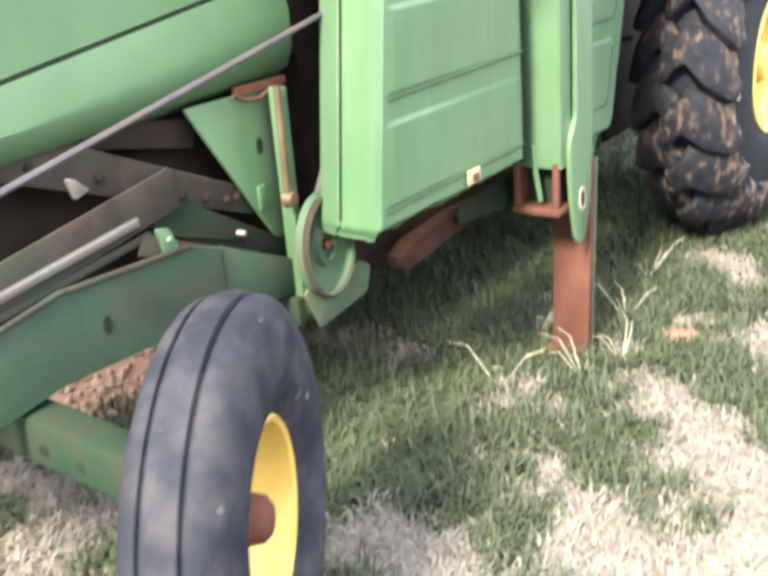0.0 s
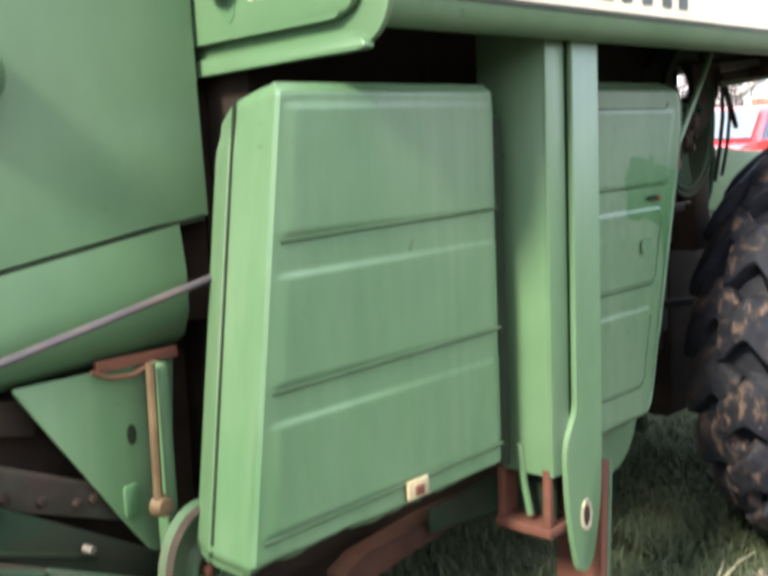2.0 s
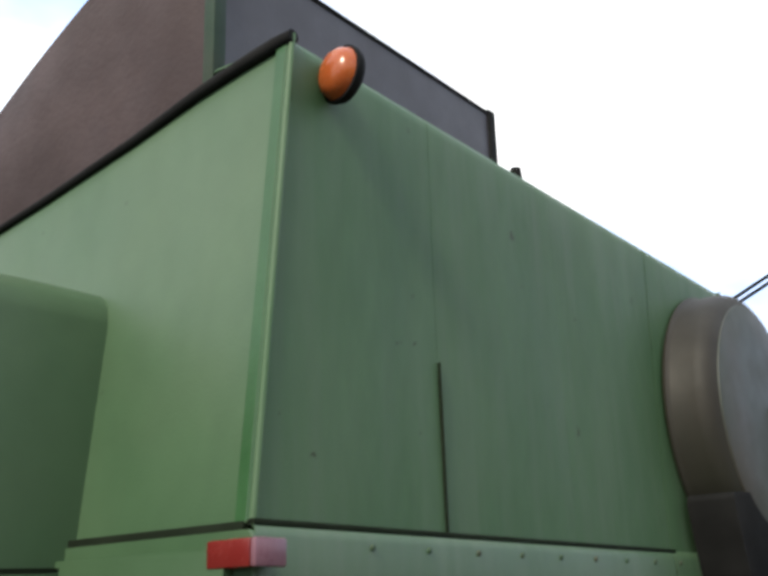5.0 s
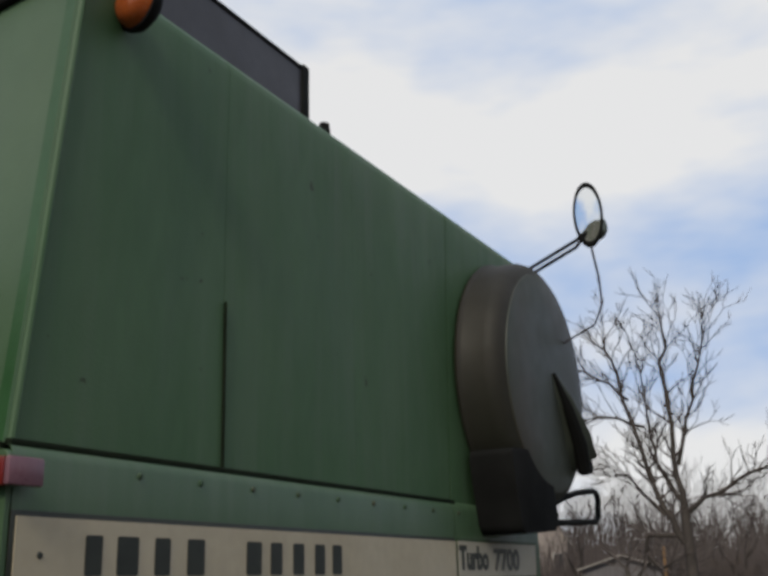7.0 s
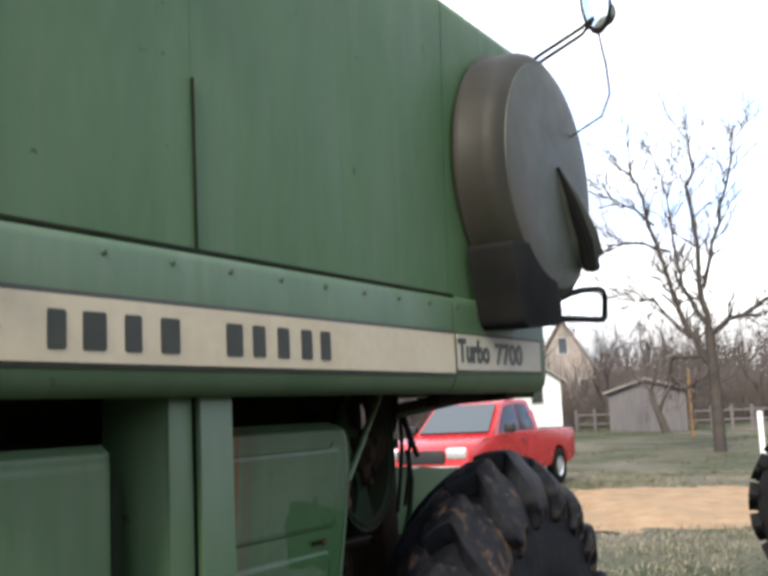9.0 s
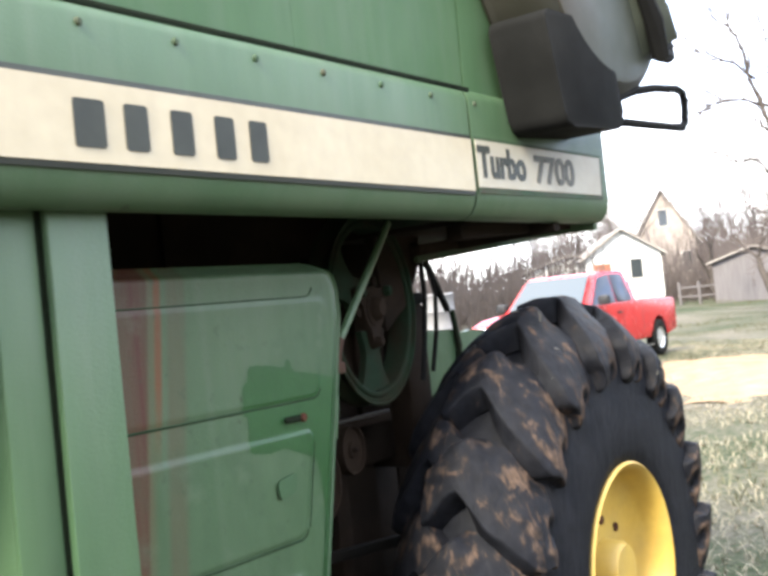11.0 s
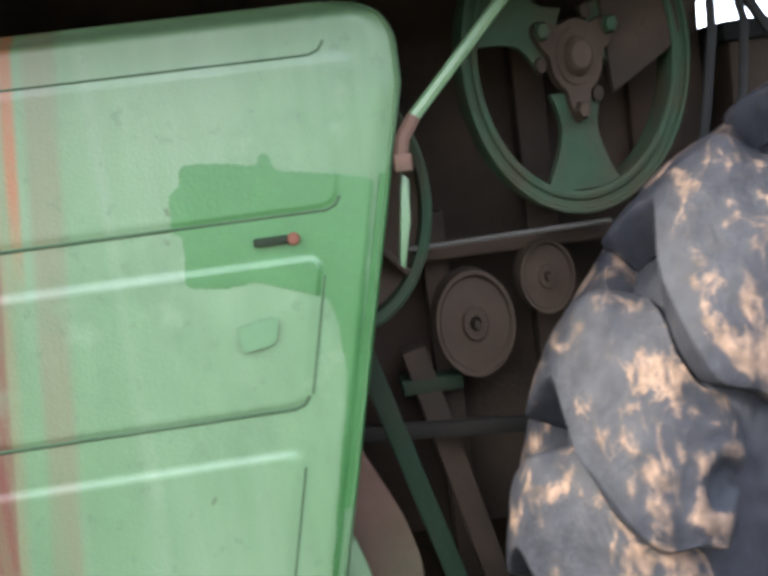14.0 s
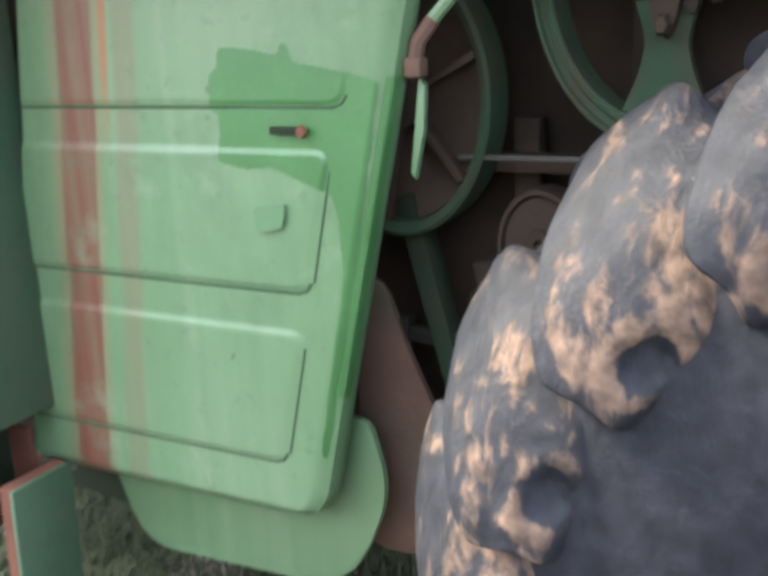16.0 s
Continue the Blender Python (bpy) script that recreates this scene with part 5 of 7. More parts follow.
# ---- wheels ----
def drive_wheel(c, R, y_out, width):
    """Big drive wheel facing -y: chevron lugs run over the shoulder on to the sidewall."""
    cx, cz = c
    m = side_at(cx, y_out, cz) @ Matrix.Diagonal((0.945, 1, 1, 1))     # local z outwards, 0 at the widest bulge
    Rb = R - 0.085
    prof = [(0.314, -0.03), (0.322, -0.012), (0.37, 0.004), (0.46, 0.002), (0.55, -0.004), (0.63, -0.014), (0.665, -0.034), (0.702, -0.062), (0.727, -0.085), (0.752, -width * 0.36), (0.762, -width / 2)]
    k = Rb / 0.762
    prof = [(r * k if r > 0.5 else r, h) for r, h in prof]
    prof = prof + [(r, -width - h) for r, h in prof[-2::-1]]
    bm = B()
    revolve(bm, prof, m, 120)
    mud = bm.verts.layers.float.new("mud")
    for v in bm.verts:
        r = math.hypot(v.co.x - cx, v.co.z - cz)
        v[mud] = 0.02 * smoothstep(0.60, 0.70, r) - 0.12 * smoothstep(0.0, 0.08, v.co.y - y_out) - 0.30 * smoothstep(0.62, 0.55, r)
    tyre = own("drive_tyre", bm, m_mud, "black drive tyre caked with tan mud", None, 75)
    # lugs: bars swept from the tread's middle over the shoulder, which widen into overlapping lobes on the sidewall;
    # keys: degrees of the steep edge from the lug's tip, radius, distance outwards, share of the lobe's section
    rnd = random.Random(8)
    LUGS, PITCH = 18, 20.0
    keys = [(-5, R - 0.012, -width * 0.58, 0.0), (-6, R - 0.004, -width * 0.52, 0.0), (-8.5, R, -0.205, 0.0), (-10.5, R, -0.172, 0.05), (-10.5, R - 0.006, -0.152, 0.2), (-7.5, R - 0.030, -0.114, 0.55), (-4.8, R - 0.052, -0.080, 0.85),
            (-2.3, R - 0.088, -0.036, 1.0), (0.3, R - 0.128, 0.004, 1.0), (2.0, R - 0.165, 0.022, 1.0), (1.8, R - 0.19, 0.027, 1.0), (0.9, R - 0.215, 0.028, 1.0), (0.6, R - 0.24, 0.026, 1.0), (0.9, R - 0.262, 0.020, 0.95), (0.6, R - 0.278, 0.008, 0.9), (-2, R - 0.290, -0.014, 0.9)]
    bar = ((-12.2, 1.0), (-11.7, 0.55), (-11.0, 0.08), (-9.5, 0.0), (-7.5, 0.0), (-4.5, 0.0), (-1.9, 0.0), (-0.8, 0.06), (-0.2, 0.50), (0.2, 1.0))
    lobe = ((-20.4, 0.95), (-17, 0.66), (-13, 0.40), (-9, 0.21), (-6, 0.10), (-3.6, 0.03), (-1.5, 0.0), (-0.7, 0.04), (-0.2, 0.42), (0.2, 1.0))

    def between(rows, k, u):
        """The value at u (0 to 1) along rows of numbers, column k, smoothed."""
        x = u * (len(rows) - 1)
        q = min(int(x), len(rows) - 2)
        p = [rows[max(0, min(len(rows) - 1, q + d))][k] for d in (-1, 0, 1, 2)]
        t = x - q
        return p[1] + 0.5 * t * (p[2] - p[0] + t * (2 * p[0] - 5 * p[1] + 4 * p[2] - p[3] + t * (3 * (p[1] - p[2]) + p[3] - p[0])))

    flecks, pick = [], random.Random(21)
    for side in (0, 1):
        rows, cols = (40, 30) if side == 0 else (14, 12)
        for i in range(LUGS):
            tip = 144.0 + PITCH * (i + 0.5 * side) + rnd.uniform(-0.8, 0.8)
            if side:
                tip += 4
            lug = B()
            lug_mud = lug.verts.layers.float.new("mud")
            prev = None
            for j in range(rows + 1):
                u = j / rows
                deg, r, h, f = (between(keys, k, u) for k in range(4))
                r -= 0.03 * side
                shrink = 1 - 0.30 * smoothstep(0.86, 1.0, u)
                ring = []
                for c in range(cols + 1):
                    v = c / cols
                    oa, da = between(bar, 0, v), between(bar, 1, v)
                    ob, db = between(lobe, 0, v), between(lobe, 1, v)
                    off, dpt = (oa + (ob - oa) * f) * shrink, da + (db - da) * f
                    ang = radians(tip + deg + off)
                    lean = min(1.0, max(0.0, (h + 0.165) / 0.16))          # 0: raised outwards from the axle; 1: raised sideways
                    deep = 0.082 * (1 - lean) + 0.052 * lean
                    lump = 0.0035 * noise.noise((r * 26 * math.cos(ang), r * 26 * math.sin(ang), i + 9.0 * side)) + 0.002 * noise.noise((r * 70 * math.cos(ang), r * 70 * math.sin(ang), i))
                    pocket = smoothstep(1.0, 0.35, math.hypot((r - (R - 0.245)) / 0.040, (deg + off + 8.0) / 4.6)) * f
                    rr = r - (1 - lean) * (deep * dpt + lump)
                    hh = h - lean * deep * dpt + lump * lean - 0.020 * pocket
                    hh = hh if side == 0 else -width - hh
                    vert = lug.verts.new(m @ Vector((rr * math.cos(ang), rr * math.sin(ang), hh)))
                    streaks = 0.13 * noise.noise(((deg + off) * 0.55, r * 7.0, 3.0 + i)) + 0.06 * noise.noise(((deg + off) * 1.6, r * 16.0, 8.0 + i))
                    low = smoothstep(R - 0.06, R - 0.16, r)
                    ridge = smoothstep(-4.5, -1.5, off)
                    rim = smoothstep(1.5, 1.05, math.hypot((r - (R - 0.245)) / 0.040, (deg + off + 8.0) / 4.6))
                    vert[lug_mud] = 0.010 + 0.098 * low + 0.06 * smoothstep(0.5, 0.1, f) - 0.13 * ridge * (1 - 0.6 * smoothstep(R - 0.2, R - 0.27, r)) + 0.10 * rim * f - 0.42 * pocket - 0.16 * smoothstep(R - 0.262, R - 0.288, r) + streaks
                    ring.append(vert)
                    if side == 0 and 12 < j < 36 and 6 < c < 26 and pick.random() < 0.0014:
                        flecks.append(vert.co.copy())
                if prev:
                    for q in range(cols):
                        lug.faces.new((prev[q], prev[q + 1], ring[q + 1], ring[q]))
                else:
                    lug.faces.new(ring)
                prev = ring
            lug.faces.new(prev[::-1])
            own("lug", lug, m_mud, "", tyre, 50)
    bm = B()
    for p in flecks:
        a, L = pick.uniform(-0.6, 1.8), pick.uniform(0.012, 0.032)
        d = Vector((math.cos(a), pick.uniform(-0.25, 0.05), math.sin(a))) * L
        tube(bm, [p + Vector((0, -0.002, 0)), p + d * 0.55 + Vector((0, -0.007, 0)), p + d + Vector((0, -0.004, 0))], [0.0016, 0.0022, 0.0012], 4)
    bits = part("pale_flecks", bm, m_fleck)
    tagged(bits, "small pale flecks on the muddy tyre lugs", "straw", kind="stuff")
    rim_bm = B()
    revolve(rim_bm, [(0.325, -0.022), (0.331, -0.004), (0.323, 0.004), (0.311, -0.004), (0.303, -0.03), (0.296, -0.07), (0.28, -0.09), (0.19, -0.11), (0.12, -0.10), (0.0, -0.095)], m, 64)
    wheel = own("drive_wheel", rim_bm, m_yellow, "yellow wheel rim")
    hb = B()
    revolve(hb, [(0, -0.03), (0.075, -0.03), (0.09, -0.05), (0.095, -0.11)], m, 24)
    own("hub", hb, m_yellow, "", wheel)
    for q in range(8):
        a = 2 * math.pi * q / 8
        hb = B()
        p = m @ Vector((0.15 * math.cos(a), 0.15 * math.sin(a), -0.12))
        revolve(hb, [(0, 0.025), (0.014, 0.024), (0.016, 0)], side_at(*p), 6)
        own("wheel_bolt", hb, m_rust, "", wheel)
    return wheel


drive_wheel((2.60, 0.660), 0.855, -0.068, 0.45)


def steer_wheel(c, n, R):
    """Ribbed steering wheel with its axle towards n."""
    m = facing(n, c)
    bm = B()
    k = R / 0.5
    half = [(0.212, 0.050), (0.222, 0.072), (0.246, 0.100), (0.32, 0.124), (0.38, 0.125), (0.43, 0.115), (0.462, 0.098), (0.478, 0.083), (0.487, 0.066), (0.489, 0.052), (0.478, 0.048), (0.478, 0.040),
            (0.494, 0.036), (0.499, 0.0)]
    half = [(r if r < 0.25 else r * k, h * 0.88) for r, h in half]
    revolve(bm, half + [(r, -h) for r, h in half[-2::-1]], m, 90)
    rim = B()
    revolve(rim, [(0.222, 0.050), (0.228, 0.068), (0.221, 0.074), (0.210, 0.068), (0.200, 0.04), (0.193, 0.0), (0.175, -0.02), (0.13, -0.03), (0.08, -0.012), (0.0, -0.01)], m, 56)
    wheel = own("steering_wheel_assembly", rim, m_yellow, "yellow steel rim of the rear wheel")
    own("tyre", bm, m_rubber, "worn grey-black ribbed tyre", wheel)
    h = B()
    revolve(h, [(0, 0.072), (0.035, 0.069), (0.052, 0.054), (0.058, 0.02), (0.06, -0.03)], m, 24)
    own("hub_cap", h, m_rust, "rusty brown hub cap", wheel)
    for q in range(6):
        a = 2 * math.pi * q / 6 + 0.5
        h = B()
        p = m @ Vector((0.115 * math.cos(a), 0.115 * math.sin(a), -0.03))
        revolve(h, [(0, 0.022), (0.012, 0.02), (0.015, 0)], facing(n, p), 6)
        own("wheel_bolt", h, m_inner, "", wheel)
    for q in range(6):
        a = 2 * math.pi * q / 6 + 0.2
        h = B()
        revolve(h, [(0, 0.003), (0.010, 0.002), (0.012, -0.004)], facing(n, m @ Vector((0.160 * math.cos(a), 0.160 * math.sin(a), -0.0225))), 12)
        own("rim_hole", h, m_inner, "", wheel)


STEER = Vector((0.474, -0.88, 0.0))
steer_wheel(Vector((-1.105, 0.005, 0.288)), STEER, 0.50)

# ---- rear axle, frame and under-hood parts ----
# added dark block that closes the bright view under the hood
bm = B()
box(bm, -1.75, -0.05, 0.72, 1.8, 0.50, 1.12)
own("sieve_box", bm, m_inner, "grimy sieve housing, darkened for shade")
bm = B()
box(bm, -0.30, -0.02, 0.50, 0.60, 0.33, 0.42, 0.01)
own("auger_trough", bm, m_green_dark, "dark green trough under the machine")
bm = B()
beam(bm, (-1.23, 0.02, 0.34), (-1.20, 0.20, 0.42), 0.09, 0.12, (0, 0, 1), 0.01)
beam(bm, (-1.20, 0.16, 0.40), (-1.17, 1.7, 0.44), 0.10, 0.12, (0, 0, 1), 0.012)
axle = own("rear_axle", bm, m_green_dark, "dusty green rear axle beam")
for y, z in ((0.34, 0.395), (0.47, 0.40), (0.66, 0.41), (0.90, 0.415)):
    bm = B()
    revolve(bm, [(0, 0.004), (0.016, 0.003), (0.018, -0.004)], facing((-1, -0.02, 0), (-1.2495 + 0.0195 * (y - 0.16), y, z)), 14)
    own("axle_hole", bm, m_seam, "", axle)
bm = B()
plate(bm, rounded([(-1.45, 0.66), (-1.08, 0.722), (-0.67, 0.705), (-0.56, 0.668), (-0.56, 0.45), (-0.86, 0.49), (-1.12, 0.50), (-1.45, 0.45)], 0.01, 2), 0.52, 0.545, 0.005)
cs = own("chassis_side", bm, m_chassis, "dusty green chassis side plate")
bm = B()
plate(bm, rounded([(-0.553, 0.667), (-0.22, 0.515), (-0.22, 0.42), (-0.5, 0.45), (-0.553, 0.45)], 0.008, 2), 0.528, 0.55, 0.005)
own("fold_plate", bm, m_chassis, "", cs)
bm = B()
beam(bm, (-1.45, 0.519, 0.663), (-1.07, 0.519, 0.726), 0.014, 0.012, (0, 0, 1), 0.003)
beam(bm, (-1.08, 0.519, 0.724), (-0.67, 0.519, 0.706), 0.014, 0.012, (0, 0, 1), 0.003)
own("folded_edge", bm, m_rail, "dust-covered folded edge", cs)
bm = B()
plate(bm, [(-0.974 + 0.013 * math.cos(a), 0.599 + 0.024 * math.sin(a)) for a in (i * math.pi / 7 for i in range(14))], 0.516, 0.521)
own("chassis_hole", bm, m_seam, "", cs)
bm = B()
plate(bm, rounded([(-0.575, 1.045), (-0.18, 1.045), (-0.22, 0.60), (-0.275, 0.60), (-0.345, 0.70)], 0.012, 3), 0.575, 0.585, 0.003)
gus = own("gusset_plate", bm, m_green, "triangular green gusset plate")
bm = B()
plate(bm, [(-0.306 + 0.012 * math.cos(a), 0.887 + 0.024 * math.sin(a)) for a in (i * math.pi / 6 for i in range(12))], 0.572, 0.576)
own("gusset_hole", bm, m_seam, "", gus)
bm = B()
beam(bm, (-0.38, 0.574, 1.055), (-0.175, 0.574, 1.055), 0.02, 0.022)
tube(bm, [(-0.40, 0.56, 1.05), (-0.36, 0.555, 1.03), (-0.30, 0.555, 1.025), (-0.24, 0.558, 1.045)], 0.005, 6)
own("gusset_flange", bm, m_rust, "", gus)
bm = B()
box(bm, -0.272, -0.245, 0.50, 0.55, 0.40, 1.05, 0.006)
fp = own("frame_post", bm, m_green, "upright green frame post")
bm = B()
tube(bm, [(-0.302, 0.492, 0.74), (-0.296, 0.492, 1.06)], 0.011, 8)
revolve(bm, [(0, 0.03), (0.02, 0.028), (0.028, 0.0)], side_at(-0.295, 0.50, 0.735), 10)
own("post_pipe", bm, m_brass, "", fp)
bm = B()
plate(bm, rounded([(-0.34, 0.775), (-0.302, 0.775), (-0.302, 0.70), (-0.34, 0.70)], 0.008, 2), 0.566, 0.5745, 0.002)
own("gusset_patch", bm, m_scuff, "darker green repainted patch", gus)
idler_at = side_at(-0.237, 0.42, 0.585) @ Matrix.Diagonal((0.72, 1, 1, 1))
bm = B()
revolve(bm, [(0.140, -0.02), (0.140, 0.020), (0.150, 0.022), (0.152, 0.002), (0.160, -0.02)], idler_at, 44, True)
idl = own("belt_pulley", bm, m_green_dusty, "dusty green belt pulley with a red-brown rim")
bm = B()
revolve(bm, [(0.149, 0.018), (0.153, 0.026), (0.162, 0.020), (0.156, 0.004)], idler_at, 44, True)
own("pulley_rim", bm, m_rail, "red-brown worn rim", idl)
bm = B()
revolve(bm, [(0.145, 0.0), (0.07, -0.012), (0.058, 0.008), (0.045, 0.010), (0.04, -0.01), (0, -0.01)], idler_at, 32)
own("pulley_web", bm, m_green_dusty, "", idl)
bm = B()
revolve(bm, [(0.016, -0.02), (0.016, 0.012), (0.008, 0.016), (0, 0.016)], idler_at, 12)
own("pulley_bolt", bm, m_rust, "", idl)
bm = B()
tube(bm, [(-1.40, 0.40, 0.995), (-0.15, 0.40, 1.245)], 0.009, 8)
own("control_rod", bm, m_rod, "long grey control rod")
bm = B()
tube(bm, [(-0.21, 0.46, 0.72), (-0.14, 0.44, 0.88), (-0.08, 0.44, 1.4)], 0.012, 8)
own("belt_arm", bm, m_rod)
LABELS = {"chaffer_rail": "dust-brown rail with a row of bolts", "dark_beam": "dark green-black steel beam", "slide_rail": "worn pale steel slide rail"}
for a, b, w, h, mat_, nm in (((-1.60, 0.66, 1.20), (-0.50, 0.64, 0.96), 0.03, 0.075, m_inner, "pan_lip"),
                             ((-0.72, 0.585, 0.812), (-0.24, 0.585, 0.525), 0.03, 0.10, m_shade_green, "dark_beam"),
                             ((-0.76, 0.565, 0.762), (-0.42, 0.565, 0.640), 0.012, 0.012, m_seam, "beam_lip"),
                             ((-0.80, 0.56, 0.745), (-0.26, 0.56, 0.49), 0.012, 0.06, m_rail, "frame_flange"),
                             ((-1.60, 0.56, 0.70), (-0.80, 0.555, 0.808), 0.016, 0.024, m_steel, "slide_rail"),
                             ((-1.60, 0.565, 0.655), (-0.76, 0.565, 0.760), 0.012, 0.022, m_rail, "slide_rail"),
                             ((-1.60, 0.568, 0.70), (-0.655, 0.568, 0.858), 0.012, 0.115, m_rail, "pan_edge"),
                             ((-0.3, 0.46, 0.42), (-0.05, 0.46, 0.44), 0.03, 0.08, m_green_dark, "lower_rail")):
    bm = B()
    beam(bm, a, b, w, h, (0, 0, 1), 0.004)
    own(nm, bm, mat_, LABELS.get(nm, ""))
bm = B()
plate(bm, rounded([(-1.65, 1.36), (-0.33, 0.765), (-0.33, 0.685), (-1.65, 1.19)], 0.01, 2), 0.60, 0.62, 0.004)
own("chaffer_rail", bm, m_rail, LABELS["chaffer_rail"])
for x, up in ((-1.25, 0.0), (-1.05, 0.0), (-0.86, 0.0), (-0.70, -0.018), (-0.655, 0.022), (-0.60, -0.014), (-0.52, -0.012), (-0.44, -0.008), (-0.40, 0.006)):
    bm = B()
    z = 0.726 - 0.39 * (x + 0.33) + up
    revolve(bm, [(0, 0.014), (0.010, 0.012), (0.014, 0)], side_at(x, 0.598, z), 6)
    own("rail_bolt", bm, m_inner)
bm = B()
plate(bm, rounded([(-0.755, 0.775), (-0.71, 0.765), (-0.685, 0.70), (-0.69, 0.685), (-0.735, 0.695)], 0.01, 3), 0.545, 0.556, 0.003)
revolve(bm, [(0, 0.010), (0.008, 0.008), (0.011, 0)], side_at(-0.715, 0.545, 0.735), 6)
own("rail_bracket", bm, m_green, "green bracket holding the slide rails")
bm = B()
tube(bm, [(-0.452, 0.56, 0.672), (-0.445, 0.535, 0.670)], 0.009, 8)
own("grease_nipple", bm, m_steel, "small bright grease nipple")
bm = B()
plate(bm, rounded([(-1.03, 0.985), (-1.01, 0.98), (-0.972, 0.945), (-1.015, 0.93)], 0.008, 3), 0.49, 0.505, 0.003)
own("lever_end", bm, m_steel, "worn bright lever end")

# ---- ground ----
CAR, KNOLL = (17.85, 7.2), (45.4, 17.6)             # where the pickup and the white house stand, on slight rises


def height(x, y):
    rise = 0.16 * math.exp(-((x - CAR[0]) ** 2 + (y - CAR[1]) ** 2) / 25) + 0.75 * math.exp(-((x - KNOLL[0]) ** 2 + (y - KNOLL[1]) ** 2) / 30)
    d = math.hypot(x - 0.5, y + 0.3)
    h = 0.02 * noise.noise((x * 0.9, y * 0.9, 3.0)) + 0.012 * noise.noise((x * 3.1, y * 3.1, 7.0))
    far = smoothstep(8, 45, d)
    # far -y rise: an unseen slope, added to block low sky light
    return GROUND + rise + h * (1 - 0.5 * far) + 0.25 * far + 0.9 * smoothstep(45, 120, d) + 8.5 * smoothstep(-9, -36, y) + 0.15 * far * noise.noise((x * 0.05, y * 0.05, 1.0))


BARE = ((1.17, -0.16, 0.13), (-0.19, 1.75, 0.45), (2.3, -0.75, 0.15), (0.35, -0.95, 0.13))      # bare soil: x, y, radius


def on_bare(x, y):
    return any(math.hypot(x - a, y - b) < 0.62 * r for a, b, r in BARE)


def green_at(x, y):
    """How green the grass is: dark tufts close to the machine, straw further out."""
    n = 0.9 * noise.noise((x * 2.7, y * 2.7, 5.0)) + 0.45 * noise.noise((x * 6.5, y * 6.5, 2.0))
    # the terms near the machine also darken the ground in place of its shade
    return 1.35 * n - 0.10 - 1.1 * math.exp(-((x + 1.0) ** 2 + (y - 1.0) ** 2) / 0.4) + 0.34 * smoothstep(0.4, 1.0, x) * smoothstep(-0.85, -0.4, y) + 0.24 * smoothstep(-0.5, 0.25, y) - 0.28 * smoothstep(-0.2, -1.1, y) + 0.55 * smoothstep(0.05, 0.3, y)


def ground():
    bm = B()
    def spread(lo, hi, near0, near1, step):
        v, s = near1, step
        mid = steps(near0, near1, step)
        out = []
        while v < hi:
            s *= 1.35
            v += s
            out.append(min(v, hi))
        back, v, s = [], near0, step
        while v > lo:
            s *= 1.35
            v -= s
            back.append(max(v, lo))
        return back[::-1] + mid + out
    grid(bm, spread(-900, 1200, -3.4, 4.4, 0.08), spread(-900, 1200, -3.2, 2.4, 0.08), lambda x, y: (x, y, height(x, y)))
    tone, bare = bm.verts.layers.float.new("green"), bm.verts.layers.float.new("bare")
    for v in bm.verts:
        v[bare] = sum(math.exp(-((v.co.x - x) ** 2 + (v.co.y - y) ** 2) / (r * r)) for x, y, r in BARE)
        wob = 0.5 * noise.noise((v.co.x * 0.8, v.co.y * 0.8, 9.0))
        near = smoothstep(-3.4, -2.0, v.co.x + wob) * smoothstep(4.5, 3.4, v.co.x + wob) * smoothstep(-3.3, -1.6, v.co.y + wob) * smoothstep(2.5, 1.3, v.co.y + wob)
        v[tone] = near * green_at(v.co.x, v.co.y) + (1 - near) * 0.06 - 0.75 * math.exp(-((v.co.x - 2.35) ** 2 + (v.co.y - 2.3) ** 2) / 0.3) + 0.03 * smoothstep(13, 22, math.hypot(v.co.x, v.co.y)) + 0.16 * noise.noise((v.co.x * 0.3, v.co.y * 0.3, 4.0))
    ob = part("ground", bm, m_ground, None, "", 60)
    return tagged(ob, "dry winter pasture with straw grass and bare red soil", "ground", kind="structure")


ground()


